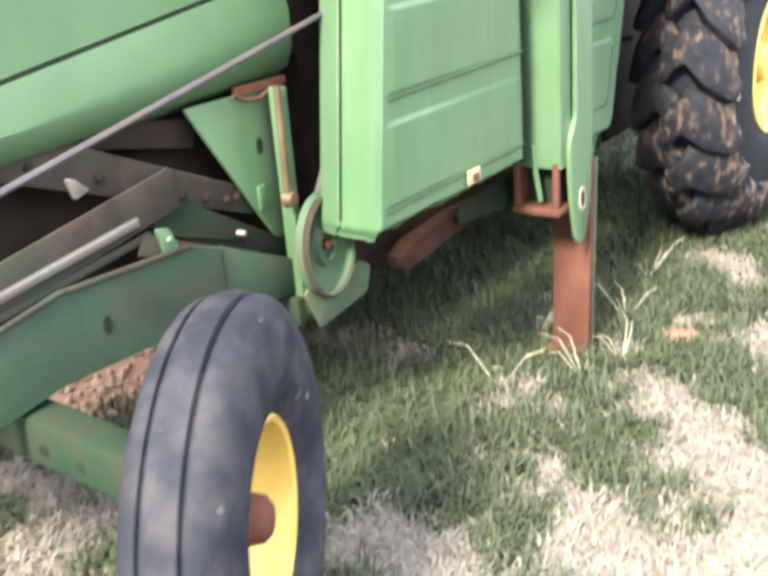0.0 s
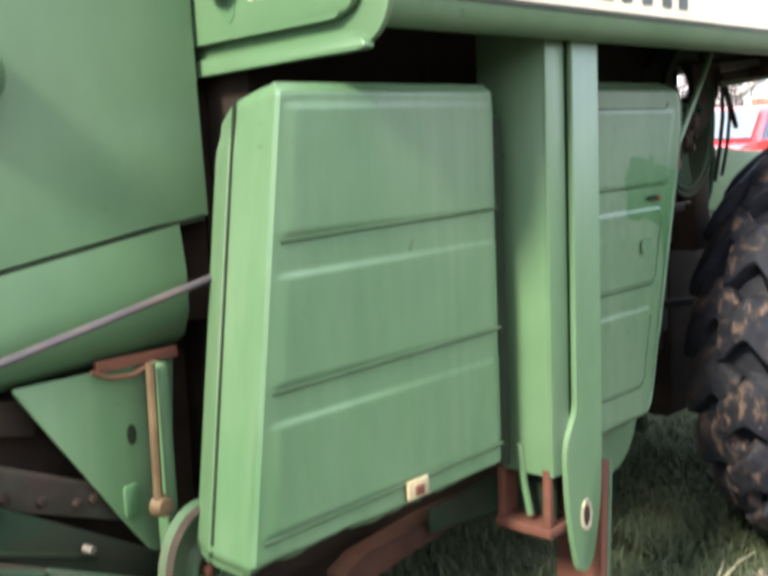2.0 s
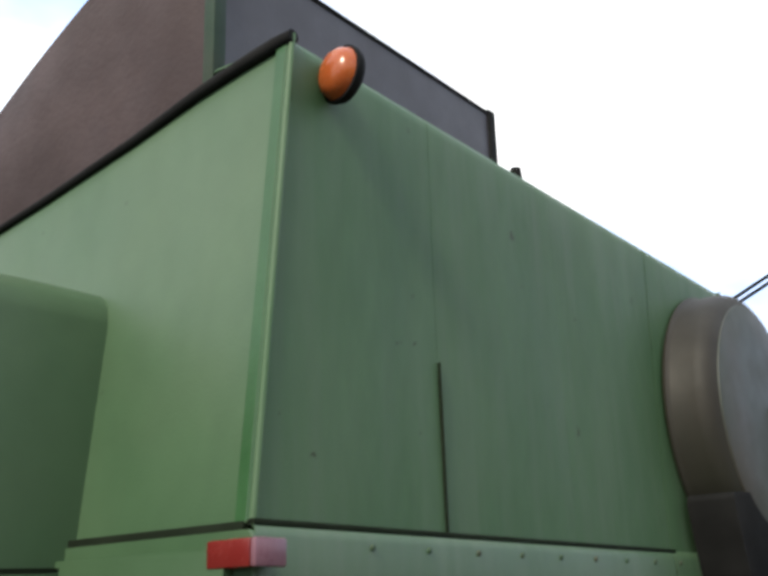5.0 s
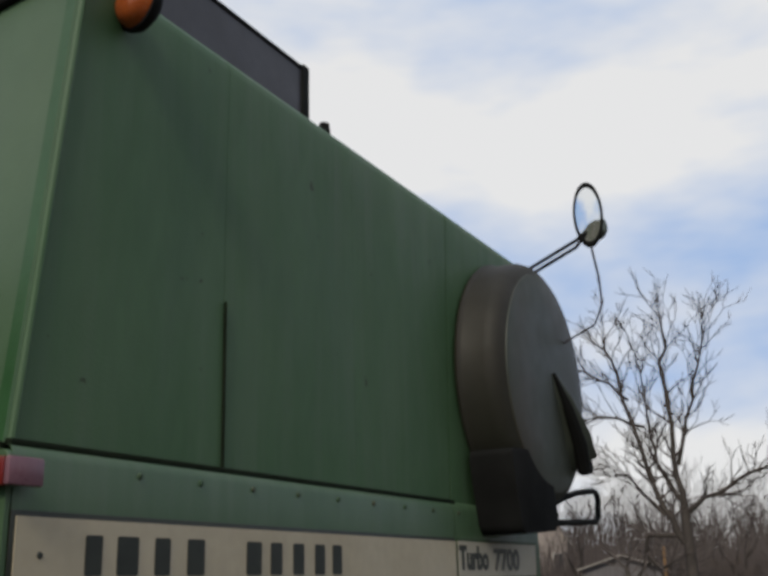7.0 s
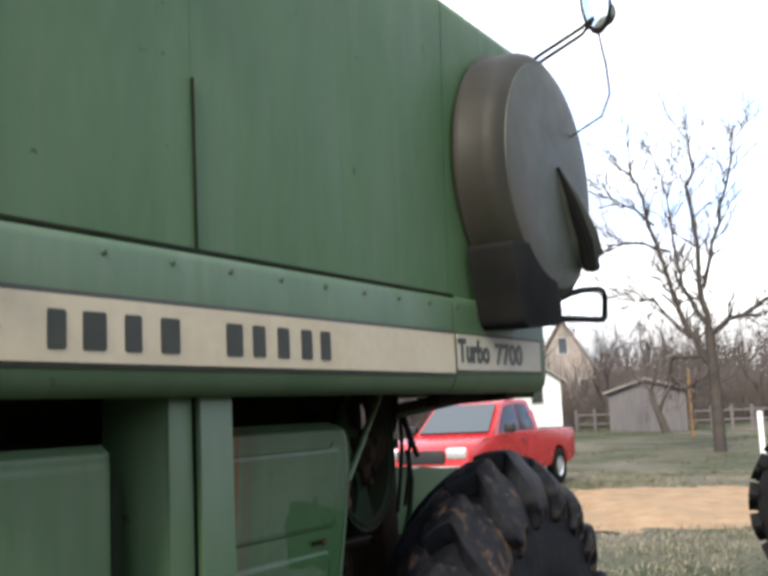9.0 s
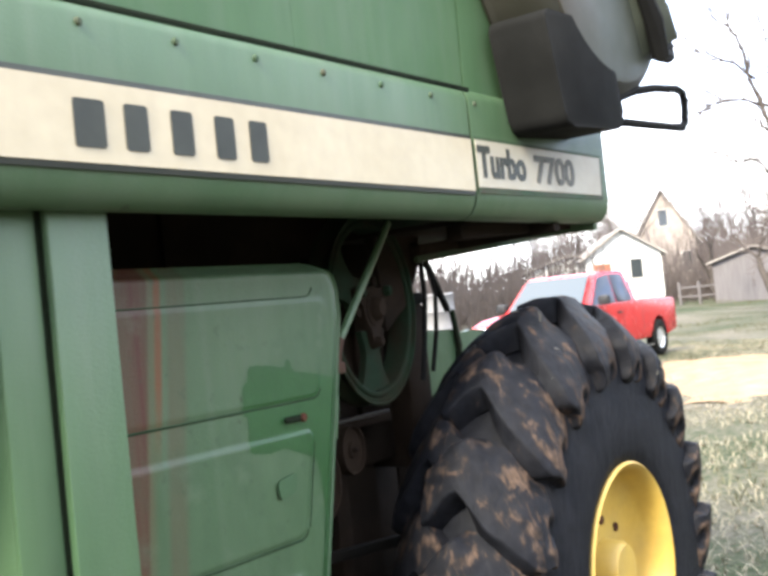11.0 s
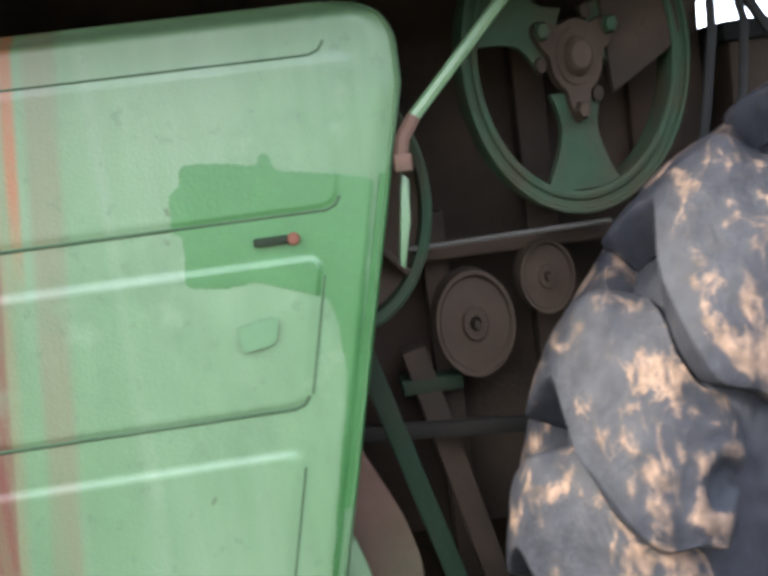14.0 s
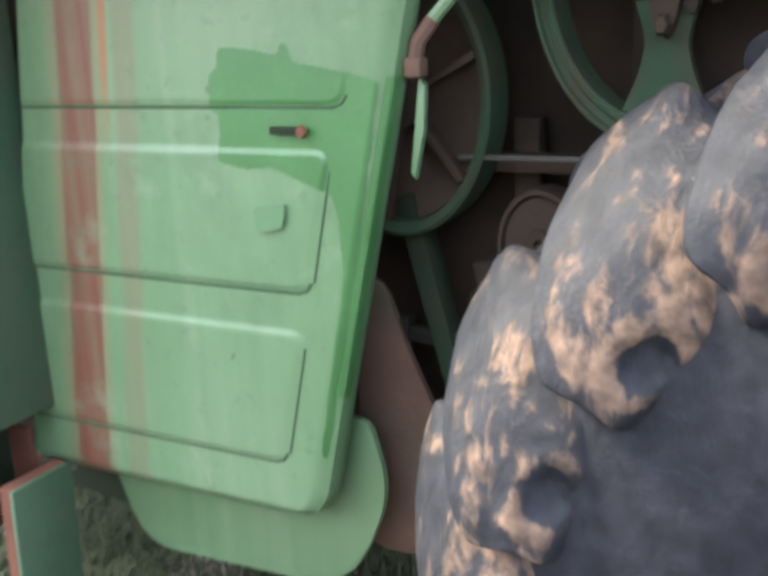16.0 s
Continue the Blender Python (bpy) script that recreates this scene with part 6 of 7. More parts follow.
def blades(name, label, count, seed, colour_a, colour_b, length, where, lean, keep, broad=1.0):
    """One object of many grass blades: curved two-segment strips."""
    rs = np.random.RandomState(seed)
    verts, faces = [], []
    (x0, x1), (y0, y1) = where
    done = 0
    while done < count:
        x, y = rs.uniform(x0, x1), rs.uniform(y0, y1)
        if not keep(x, y, rs):
            continue
        done += 1
        a = rs.uniform(0, 2 * math.pi)
        L = length * rs.uniform(0.5, 1.3)
        ln = lean * rs.uniform(0.3, 1.4)
        w = 0.0035 * broad * rs.uniform(0.7, 1.6)
        z = height(x, y) - 0.005
        ca, sa = math.cos(a), math.sin(a)
        i = len(verts)
        for t, ww in ((0, 1.0), (0.55, 0.8), (1.0, 0.15)):
            d = L * ln * t * t
            zz = z + L * t * (1 - 0.35 * ln * t)
            for s in (-1, 1):
                verts.append((x + ca * d - sa * w * ww * s, y + sa * d + ca * w * ww * s, zz))
        faces += [(i, i + 1, i + 3, i + 2), (i + 2, i + 3, i + 5, i + 4)]
    me = bpy.data.meshes.new(name)
    me.from_pydata(verts, [], faces)
    m = bpy.data.materials.new(name + "_blade")
    m.use_nodes = True
    n, l = m.node_tree.nodes, m.node_tree.links
    geo, mx = n.new("ShaderNodeNewGeometry"), n.new("ShaderNodeMixRGB")
    mx.inputs["Color1"].default_value, mx.inputs["Color2"].default_value = (*colour_a, 1), (*colour_b, 1)
    l.new(geo.outputs["Random Per Island"], mx.inputs["Fac"])
    l.new(mx.outputs["Color"], n["Principled BSDF"].inputs["Base Color"])
    n["Principled BSDF"].inputs["Roughness"].default_value = 0.85
    n["Principled BSDF"].inputs["Specular IOR Level"].default_value = 0.1
    me.materials.append(m)
    ob = new(name, me)
    return tagged(ob, label, "grass", kind="stuff")


def patchy(lo, scale, off):
    def keep(x, y, rs):
        return noise.noise((x * scale + off, y * scale - off, off)) + rs.uniform(-0.12, 0.12) > lo
    return keep


def thinning(x, y, rs):
    return rs.uniform(0, 1) < smoothstep(0.0, 0.8, min(x + 2.5, 4.2 - x, y + 2.9, 2.0 - y))


def straw_here(x, y, rs):
    return not on_bare(x, y) and thinning(x, y, rs) and green_at(x, y) + rs.uniform(-0.40, 0.30) < 0.06


def green_here(x, y, rs):
    if y > 0.12 and -0.7 < x < 2.6 and rs.uniform(0, 1) < 0.75:       # thin under the machine
        return False
    return not on_bare(x, y) and thinning(x, y, rs) and green_at(x, y) + rs.uniform(-0.30, 0.25) > 0.04


blades("dry_grass", "short dry straw-coloured winter grass", 62000, 3, (0.122, 0.104, 0.085), (0.164, 0.143, 0.121), 0.045, ((-2.5, 4.2), (-2.9, 2.0)), 1.1, straw_here)
blades("green_grass", "low dark green grass tufts", 64000, 5, (0.026, 0.034, 0.019), (0.051, 0.060, 0.035), 0.075, ((-2.5, 4.2), (-2.9, 2.0)), 0.8, green_here)
# longer blades in a darker green, the shade here put into their colour
blades("shade_dark_grass", "longer green grass darkened in place of shade beside the drive wheel", 11000, 8, (0.020, 0.028, 0.014), (0.040, 0.048, 0.027), 0.12, ((1.9, 4.4), (0.35, 1.5)), 0.7, patchy(-0.25, 2.2, 6.0), 1.2)
blades("far_dry_grass", "dry pasture grass further off", 52000, 11, (0.20, 0.175, 0.125), (0.26, 0.23, 0.17), 0.08, ((5, 24), (-2, 13)), 1.2, patchy(-0.12, 0.9, 4.0), 1.3)
blades("far_green_grass", "dull green pasture weeds further off", 34000, 12, (0.084, 0.084, 0.052), (0.120, 0.116, 0.076), 0.10, ((5, 46), (-2, 19)), 1.0, patchy(0.05, 0.45, 14.0), 1.5)


def weed(at, seed):
    rnd = random.Random(seed)
    bm = B()
    for k in range(5):
        a, L = rnd.uniform(0, 6.28), rnd.uniform(0.08, 0.24)
        p = Vector(at)
        q = p + Vector((math.cos(a) * L * 0.5, math.sin(a) * L * 0.5, L * 0.7))
        r = q + Vector((math.cos(a + 0.5) * L * 0.3, math.sin(a + 0.5) * L * 0.3, L * 0.1))
        tube(bm, [p, q, r], [0.0022, 0.0018, 0.001], 4)
    return tagged(part("dry_weed", bm, m_straw, None), "dry pale weed stalk by the machine", "weed", "weeds by the machine")


m_straw = surf("dry_stalk", (0.24, 0.21, 0.16), (0.31, 0.28, 0.22), 10, 0.9, 0, 0)
for i, (x, y) in enumerate(((0.85, -0.05), (0.66, 0.02), (1.25, 0.1), (0.95, 0.35), (1.75, 0.2), (0.45, 0.25))):
    weed((x, y, height(x, y) - 0.01), 30 + i)


def clods(name, label, centre, spread, count, seed, material):
    rnd = random.Random(seed)
    bm = B()
    for k in range(count):
        x, y = rnd.gauss(centre[0], spread[0]), rnd.gauss(centre[1], spread[1])
        r = rnd.uniform(0.008, 0.030)
        m = Matrix.LocRotScale((x, y, height(x, y) + r * 0.2), Euler((rnd.random() * 3, rnd.random() * 3, rnd.random() * 3)), (r, r * rnd.uniform(0.6, 1), r * rnd.uniform(0.5, 0.9)))
        bmesh.ops.create_icosphere(bm, subdivisions=1, radius=1, matrix=m)
    return tagged(part(name, bm, material, None, "", 80), label, "soil", kind="stuff")


m_pale_soil = surf("pale_dry_soil", (0.33, 0.27, 0.21), (0.45, 0.37, 0.29), 8, 0.95, 0, 0.01, 40)
m_soil = surf("crumbly_tan_soil", (0.26, 0.165, 0.10), (0.36, 0.25, 0.16), 3, 0.95, 0, 0.05, 9, (0.20, 0.15, 0.10), 0.6, 1.2)
clods("soil_crumbs", "crumbly tan soil under the machine", (-0.19, 1.75), (0.30, 0.22), 260, 5, m_soil)


def mound(name, label, at, size, seed):
    bm = B()
    cx, cy = at
    def f(u, v):
        x, y = cx + u * size[0], cy + v * size[1]
        d = math.hypot(u, v) * (1 + 0.35 * noise.noise((x * 0.55, y * 0.8, seed + 3)) + 0.15 * noise.noise((x * 1.9, y * 1.9, seed)))
        h = size[2] * max(0.0, 1 - d * d) * (0.7 + 0.5 * noise.noise((x * 0.9, y * 0.9, seed)))
        return (x, y, height(x, y) - 0.03 + h)
    grid(bm, steps(-1, 1, 0.06), steps(-1, 1, 0.06), f)
    return tagged(part(name, bm, m_soil, None, "", 80), label, "soil mound")


mound("soil_mound", "low bare mound of tan soil", (16.4, 3.0), (3.6, 3.2, 0.22), 2.0)

clods("rubble_heap", "pale heap of crumbled soil beyond the machine", (3.75, 1.32), (0.07, 0.07), 110, 15, m_pale_soil)


def standing_tyre(at, R, turn):
    """A big worn lugged tyre standing upright."""
    n = Vector((math.cos(radians(turn)), math.sin(radians(turn)), 0))
    m = facing(n, at)
    t = thing("tractor_tyre", "large black tractor tyre standing on the grass", "tyre", (at[0], at[1], at[2] - R))
    bm = B()
    k = R / 0.8
    half = [(0.40, 0.14), (0.42, 0.19), (0.52, 0.21), (0.64, 0.205), (0.71, 0.18), (0.745, 0.12), (0.755, 0.0)]
    half = [(r * k, h) for r, h in half]
    revolve(bm, half + [(r, -h) for r, h in half[-2::-1]], m, 64, True)
    for v in bm.verts:
        v.co -= t.location
    carcass = part("carcass", bm, m_black, t)
    for side in (-1, 1):
        for i in range(18):
            a = 2 * math.pi * (i + 0.25 * side) / 18
            bm = B()
            pts = [Vector((R * 0.985 * math.cos(a + d), R * 0.985 * math.sin(a + d), side * h)) for d, h in ((0.0, 0.0), (0.12, 0.17))]
            beam(bm, m @ pts[0], m @ pts[1], 0.05, 0.09, (m.to_3x3() @ Vector((math.cos(a), math.sin(a), 0))), 0.008)
            for v in bm.verts:
                v.co -= t.location
            part("lug", bm, m_black, carcass)
    return t


standing_tyre((9.0, -0.47, height(9.0, -0.47) + 0.83), 0.83, 190)
bm = B()
box(bm, 14.47, 14.54, 1.15, 1.22, height(14.5, 1.2) - 0.1, height(14.5, 1.2) + 1.60, 0.01)
tagged(part("fence_post", bm, surf("white_post_paint", (0.7, 0.7, 0.68), (0.8, 0.8, 0.78), 5, 0.6, 0, 0)), "white painted post in the pasture", "post")


def barrel(at, r, h):
    bm = B()
    revolve(bm, [(0, 0), (r, 0), (r * 1.03, h * 0.03), (r, h * 0.06), (r, h * 0.32), (r * 1.03, h * 0.34), (r, h * 0.36), (r, h * 0.64), (r * 1.03, h * 0.66), (r, h * 0.68), (r, h * 0.94), (r * 1.03, h * 0.97), (r * 0.97, h), (0, h * 0.99)], Matrix.Translation(at), 32)
    return tagged(part("storage_tank", bm, m_tank), "pale grey ribbed steel storage tank", "tank", "tanks beyond the pasture")


m_tank = surf("pale_grey_tank_steel", (0.17, 0.165, 0.17), (0.23, 0.22, 0.22), 4, 0.6, 0, 0.002, 40)
for x, y in ((30.0, 22.7), (30.0, 18.9)):
    barrel((x, y, height(x, y) - 0.05), 1.05, 1.95)


# ---- pickup truck ----
def pickup(at, size):
    """Red pickup that faces -x; built about its middle on the ground."""
    m_body = surf("red_car_paint", (0.40, 0.016, 0.02), (0.46, 0.028, 0.032), 2, 0.25, 0, 0)
    m_win = plain_glass("dark_car_glass", (0.010, 0.016, 0.034), 0.28)
    m_win.node_tree.nodes["Principled BSDF"].inputs["Specular IOR Level"].default_value = 0.25
    m_shield = plain_glass("tinted_windshield", (0.040, 0.055, 0.072), 0.12)
    m_trim = surf("black_plastic_trim", (0.02, 0.02, 0.022), (0.03, 0.03, 0.032), 5, 0.6, 0, 0)
    m_chrome = surf("pale_bumper", (0.6, 0.6, 0.6), (0.7, 0.7, 0.7), 5, 0.3, 0.6, 0)
    t = thing("pickup_truck", "red pickup truck parked on the pasture", "pickup truck", at)
    arch = lambda cx: [(cx + 0.47 * math.cos(a), 0.40 + 0.47 * math.sin(a)) for a in (i * math.pi / 8 for i in range(9))]
    side = [(2.72, 0.48)] + [(2.78, 0.60), (2.79, 1.02), (2.74, 1.15), (0.95, 1.17), (-1.30, 1.16), (-2.10, 1.10), (-2.58, 1.00), (-2.74, 0.88), (-2.80, 0.60), (-2.74, 0.45)] + arch(-1.75)[::-1] + arch(1.75)[::-1]
    bm = B()
    plate(bm, side, -0.95, 0.95, 0.05)
    part("body", bm, m_body, t, "", 30)
    bm = B()
    cab = rounded([(-1.45, 1.13), (-0.72, 1.72), (-0.45, 1.81), (0.55, 1.80), (0.80, 1.70), (0.92, 1.13)], [0.02, 0.16, 0.16, 0.14, 0.14, 0.02], 5)
    plate(bm, cab, -0.84, 0.84, 0.10)
    for v in bm.verts:
        v.co.y *= 1 - 0.16 * max(0.0, (v.co.z - 1.15) / 0.65)
    cb = part("cab", bm, m_body, t, "", 30)
    for outline in (((-1.16, 1.18), (-0.62, 1.68), (-0.09, 1.74), (-0.09, 1.18)), ((-0.05, 1.18), (-0.05, 1.74), (0.50, 1.72), (0.74, 1.19))):
        for s in (-1, 1):
            bm = B()
            plate(bm, rounded(list(outline), 0.05, 3), s * 0.80, s * 0.848, 0.006)
            for v in bm.verts:
                v.co.y *= 1 - 0.16 * max(0.0, (v.co.z - 1.15) / 0.65)
            part("side_window", bm, m_win, cb)
    bm = B()
    q = [(-1.40, y, 1.19) for y in (-0.74, 0.74)] + [(-0.76, y, 1.71) for y in (0.64, -0.64)]
    off = Vector((-0.028, 0, 0.032))
    f0 = [bm.verts.new(Vector(p) + off) for p in q]
    f1 = [bm.verts.new(Vector(p)) for p in q]
    bm.faces.new(f0)
    bm.faces.new(f1[::-1])
    for i in range(4):
        bm.faces.new((f0[i], f1[i], f1[(i + 1) % 4], f0[(i + 1) % 4]))
    part("windshield", bm, m_shield, cb)
    bm = B()
    box(bm, -2.83, -2.76, -0.48, 0.48, 0.70, 0.94, 0.03)
    part("grille", bm, m_trim, t)
    for s in (-1, 1):
        bm = B()
        box(bm, -1.20, -1.02, s * 0.95, s * 1.16, 1.18, 1.36, 0.05)
        part("door_mirror", bm, m_trim, t)
        for x in (-0.05, 0.90):
            bm = B()
            box(bm, x - 0.006, x + 0.006, s * 0.945, s * 0.9525, 0.55, 1.14)
            part("door_gap", bm, m_trim, t)
        bm = B()
        box(bm, -0.32, -0.14, s * 0.95, s * 0.975, 0.98, 1.02, 0.008)
        part("door_handle", bm, m_trim, t)
    bm = B()
    box(bm, 0.98, 2.68, -0.80, 0.80, 1.12, 1.178)
    part("bed_floor", bm, m_trim, t)
    bm = B()
    box(bm, -2.90, -2.74, -0.93, 0.93, 0.45, 0.66, 0.04)
    part("front_bumper", bm, m_chrome, t)
    bm = B()
    box(bm, 2.76, 2.90, -0.9, 0.9, 0.5, 0.68, 0.04)
    part("rear_bumper", bm, m_chrome, t)
    for y in (-0.70, 0.70):
        bm = B()
        box(bm, -2.80, -2.70, y - 0.2, y + 0.2, 0.78, 0.98, 0.04)
        part("headlight", bm, m_chrome, t)
        bm = B()
        box(bm, 2.74, 2.80, y - 0.1, y + 0.14, 0.75, 1.08, 0.02)
        part("tail_light", bm, m_red, t)
    for x in (-1.75, 1.75):
        for y in (-0.86, 0.86):
            bm = B()
            s = -1 if y < 0 else 1
            mm = facing((0, s, 0), (x, y, 0.37))
            revolve(bm, [(0.22, 0.1), (0.30, 0.12), (0.36, 0.10), (0.37, 0.05), (0.37, -0.08), (0.22, -0.1)], mm, 32, True)
            w = part("wheel", bm, m_black, t, "black tyre")
            bm = B()
            revolve(bm, [(0.22, 0.09), (0.18, 0.06), (0.05, 0.07), (0, 0.075)], mm, 24)
            part("rim", bm, m_chrome, w)
    t.scale = (size, size, size)
    return t


pickup((CAR[0], CAR[1], height(*CAR) + 0.02), 1.0)


# ---- buildings behind ----
def house(name, at, size, wall_h, ridge, turn, m_wall, m_roof, label, openings, gable_x=True):
    """Gabled house: local x is its width; the gable wall faces local -y. Openings on that wall: (x, z, w, h, kind)."""
    t = thing(name, label, "house", at)
    t.rotation_euler = (0, 0, radians(turn))
    w, d = size
    bm = B()
    plate(bm, [(-w / 2, 0), (w / 2, 0), (w / 2, wall_h), (0, ridge), (-w / 2, wall_h)], 0, d)
    wall = part("wall", bm, m_wall, t, "", 20)
    for s in (-1, 1):
        bm = B()
        a, b = Vector((s * (w / 2 + 0.25), 0, wall_h - 0.25 * (ridge - wall_h) / (w / 2))), Vector((0, 0, ridge + 0.03))
        nrm = Vector((-(b - a).z, 0, (b - a).x)).normalized() * 0.1
        nrm = nrm if nrm.z > 0 else -nrm
        pts = [a, b, b + nrm, a + nrm]
        plate(bm, [(p.x, p.z + 0.02) for p in pts], -0.3, d + 0.3)
        part("roof", bm, m_roof, t, "", 20)
    m_frame = surf(name + "_trim", (0.5, 0.48, 0.45), (0.6, 0.58, 0.55), 5, 0.6, 0, 0)
    m_dark = plain_glass(name + "_pane", (0.03, 0.035, 0.04), 0.1)
    m_door = surf(name + "_door_wood", (0.22, 0.09, 0.06), (0.28, 0.12, 0.08), 5, 0.6, 0, 0)
    for x, z, ww, hh, kind in openings:
        bm = B()
        box(bm, x - ww / 2 - 0.06, x + ww / 2 + 0.06, -0.05, 0.02, z - 0.06, z + hh + 0.06)
        fr = part("window" if kind == "w" else "door", bm, m_frame, wall)
        bm = B()
        box(bm, x - ww / 2, x + ww / 2, -0.07, 0.0, z, z + hh)
        part("pane" if kind == "w" else "leaf", bm, m_dark if kind == "w" else m_door, t)
    return t


m_white_wall = surf("white_boarding", (0.66, 0.66, 0.65), (0.72, 0.72, 0.71), 3, 0.7, 0, 0.01, 20, None, 0, 1, (0.3, 0.3, 8))
m_roof_grey = surf("grey_shingle_roof", (0.22, 0.20, 0.19), (0.30, 0.27, 0.25), 6, 0.9, 0, 0.01, 30)
m_tan_wall = surf("weathered_tan_boarding", (0.27, 0.23, 0.21), (0.36, 0.31, 0.28), 2, 0.9, 0, 0.01, 20)
m_shed = surf("weathered_grey_boards", (0.124, 0.112, 0.118), (0.167, 0.155, 0.161), 2, 0.9, 0, 0.01, 20, None, 0, 1, (6, 6, 0.4))


def polar(px_az, dist):
    """A place at an azimuth (degrees from +x towards +y) and distance from the middle of the walk."""
    return (-0.8 + dist * math.cos(radians(px_az)), -1.4 + dist * math.sin(radians(px_az)))


x, y = polar(22.3, 50)
house("white_house", (x, y, height(x, y) - 0.2), (3.6, 7.0), 2.4, 3.6, 22.3 - 90 + 8, m_white_wall, m_roof_grey, "small white boarded house with a gable", ((0.6, 1.3, 0.55, 0.9, "w"), (-1.0, 0.1, 0.8, 2.0, "d")))
x, y = polar(25.2, 52)
house("white_annex", (x, y, height(x, y) - 0.2), (4.5, 5.0), 2.3, 2.9, 25.2 - 90, m_white_wall, m_roof_grey, "low white annex beside the house", ((0.8, 1.2, 0.5, 0.7, "w"),))
x, y = polar(20.0, 72)
house("tan_house", (x, y, height(x, y) - 0.2), (4.2, 9.0), 4.2, 7.6, 20.0 - 90, m_tan_wall, m_roof_grey, "tall weathered tan house with a steep gable", ((0.0, 5.2, 0.6, 1.1, "w"), (-1.4, 2.0, 0.7, 1.3, "w"), (1.4, 2.0, 0.7, 1.3, "w")))
x, y = polar(15.6, 55)
house("grey_shed", (x, y, height(x, y) - 0.2), (4.0, 4.0), 2.3, 2.9, 15.6 - 90, m_shed, m_roof_grey, "weathered grey board shed", ())
m_pole = surf("orange_brown_post_wood", (0.210, 0.120, 0.060), (0.270, 0.165, 0.090), 4, 0.9, 0, 0.01, 30)
x, y = polar(13.3, 44)
bm = B()
tube(bm, [(x, y, height(x, y) - 0.1), (x + 0.02, y, height(x, y) + 1.4), (x + 0.05, y, height(x, y) + 2.9)], [0.07, 0.065, 0.06], 10)
tagged(part("wooden_post", bm, m_pole), "orange-brown wooden post at the pasture edge", "post")


def fence(az0, az1, dist):
    t = thing("board_fence", "low weathered board fence along the pasture", "fence", (*polar(az0, dist), height(*polar(az0, dist))))
    a, b = Vector((*polar(az0, dist), 0)), Vector((*polar(az1, dist), 0))
    n = 14
    for i in range(n + 1):
        p = a.lerp(b, i / n)
        bm = B()
        z = height(p.x, p.y)
        box(bm, p.x - 0.07, p.x + 0.07, p.y - 0.07, p.y + 0.07, z - 0.1, z + 1.25)
        ob = part("post", bm, m_shed, t)
        ob.matrix_parent_inverse = Matrix.Translation(-t.location)
    for k in range(2):
        bm = B()
        z = 0.45 + 0.50 * k
        beam(bm, (a.x, a.y, height(a.x, a.y) + z), (b.x, b.y, height(b.x, b.y) + z), 0.04, 0.09)
        ob = part("rail", bm, m_shed, t)
        ob.matrix_parent_inverse = Matrix.Translation(-t.location)


fence(5.0, 19.5, 57)


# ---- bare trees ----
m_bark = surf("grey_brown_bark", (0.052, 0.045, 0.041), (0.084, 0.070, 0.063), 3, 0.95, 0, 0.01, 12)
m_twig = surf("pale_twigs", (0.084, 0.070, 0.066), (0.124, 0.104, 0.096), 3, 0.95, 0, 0)


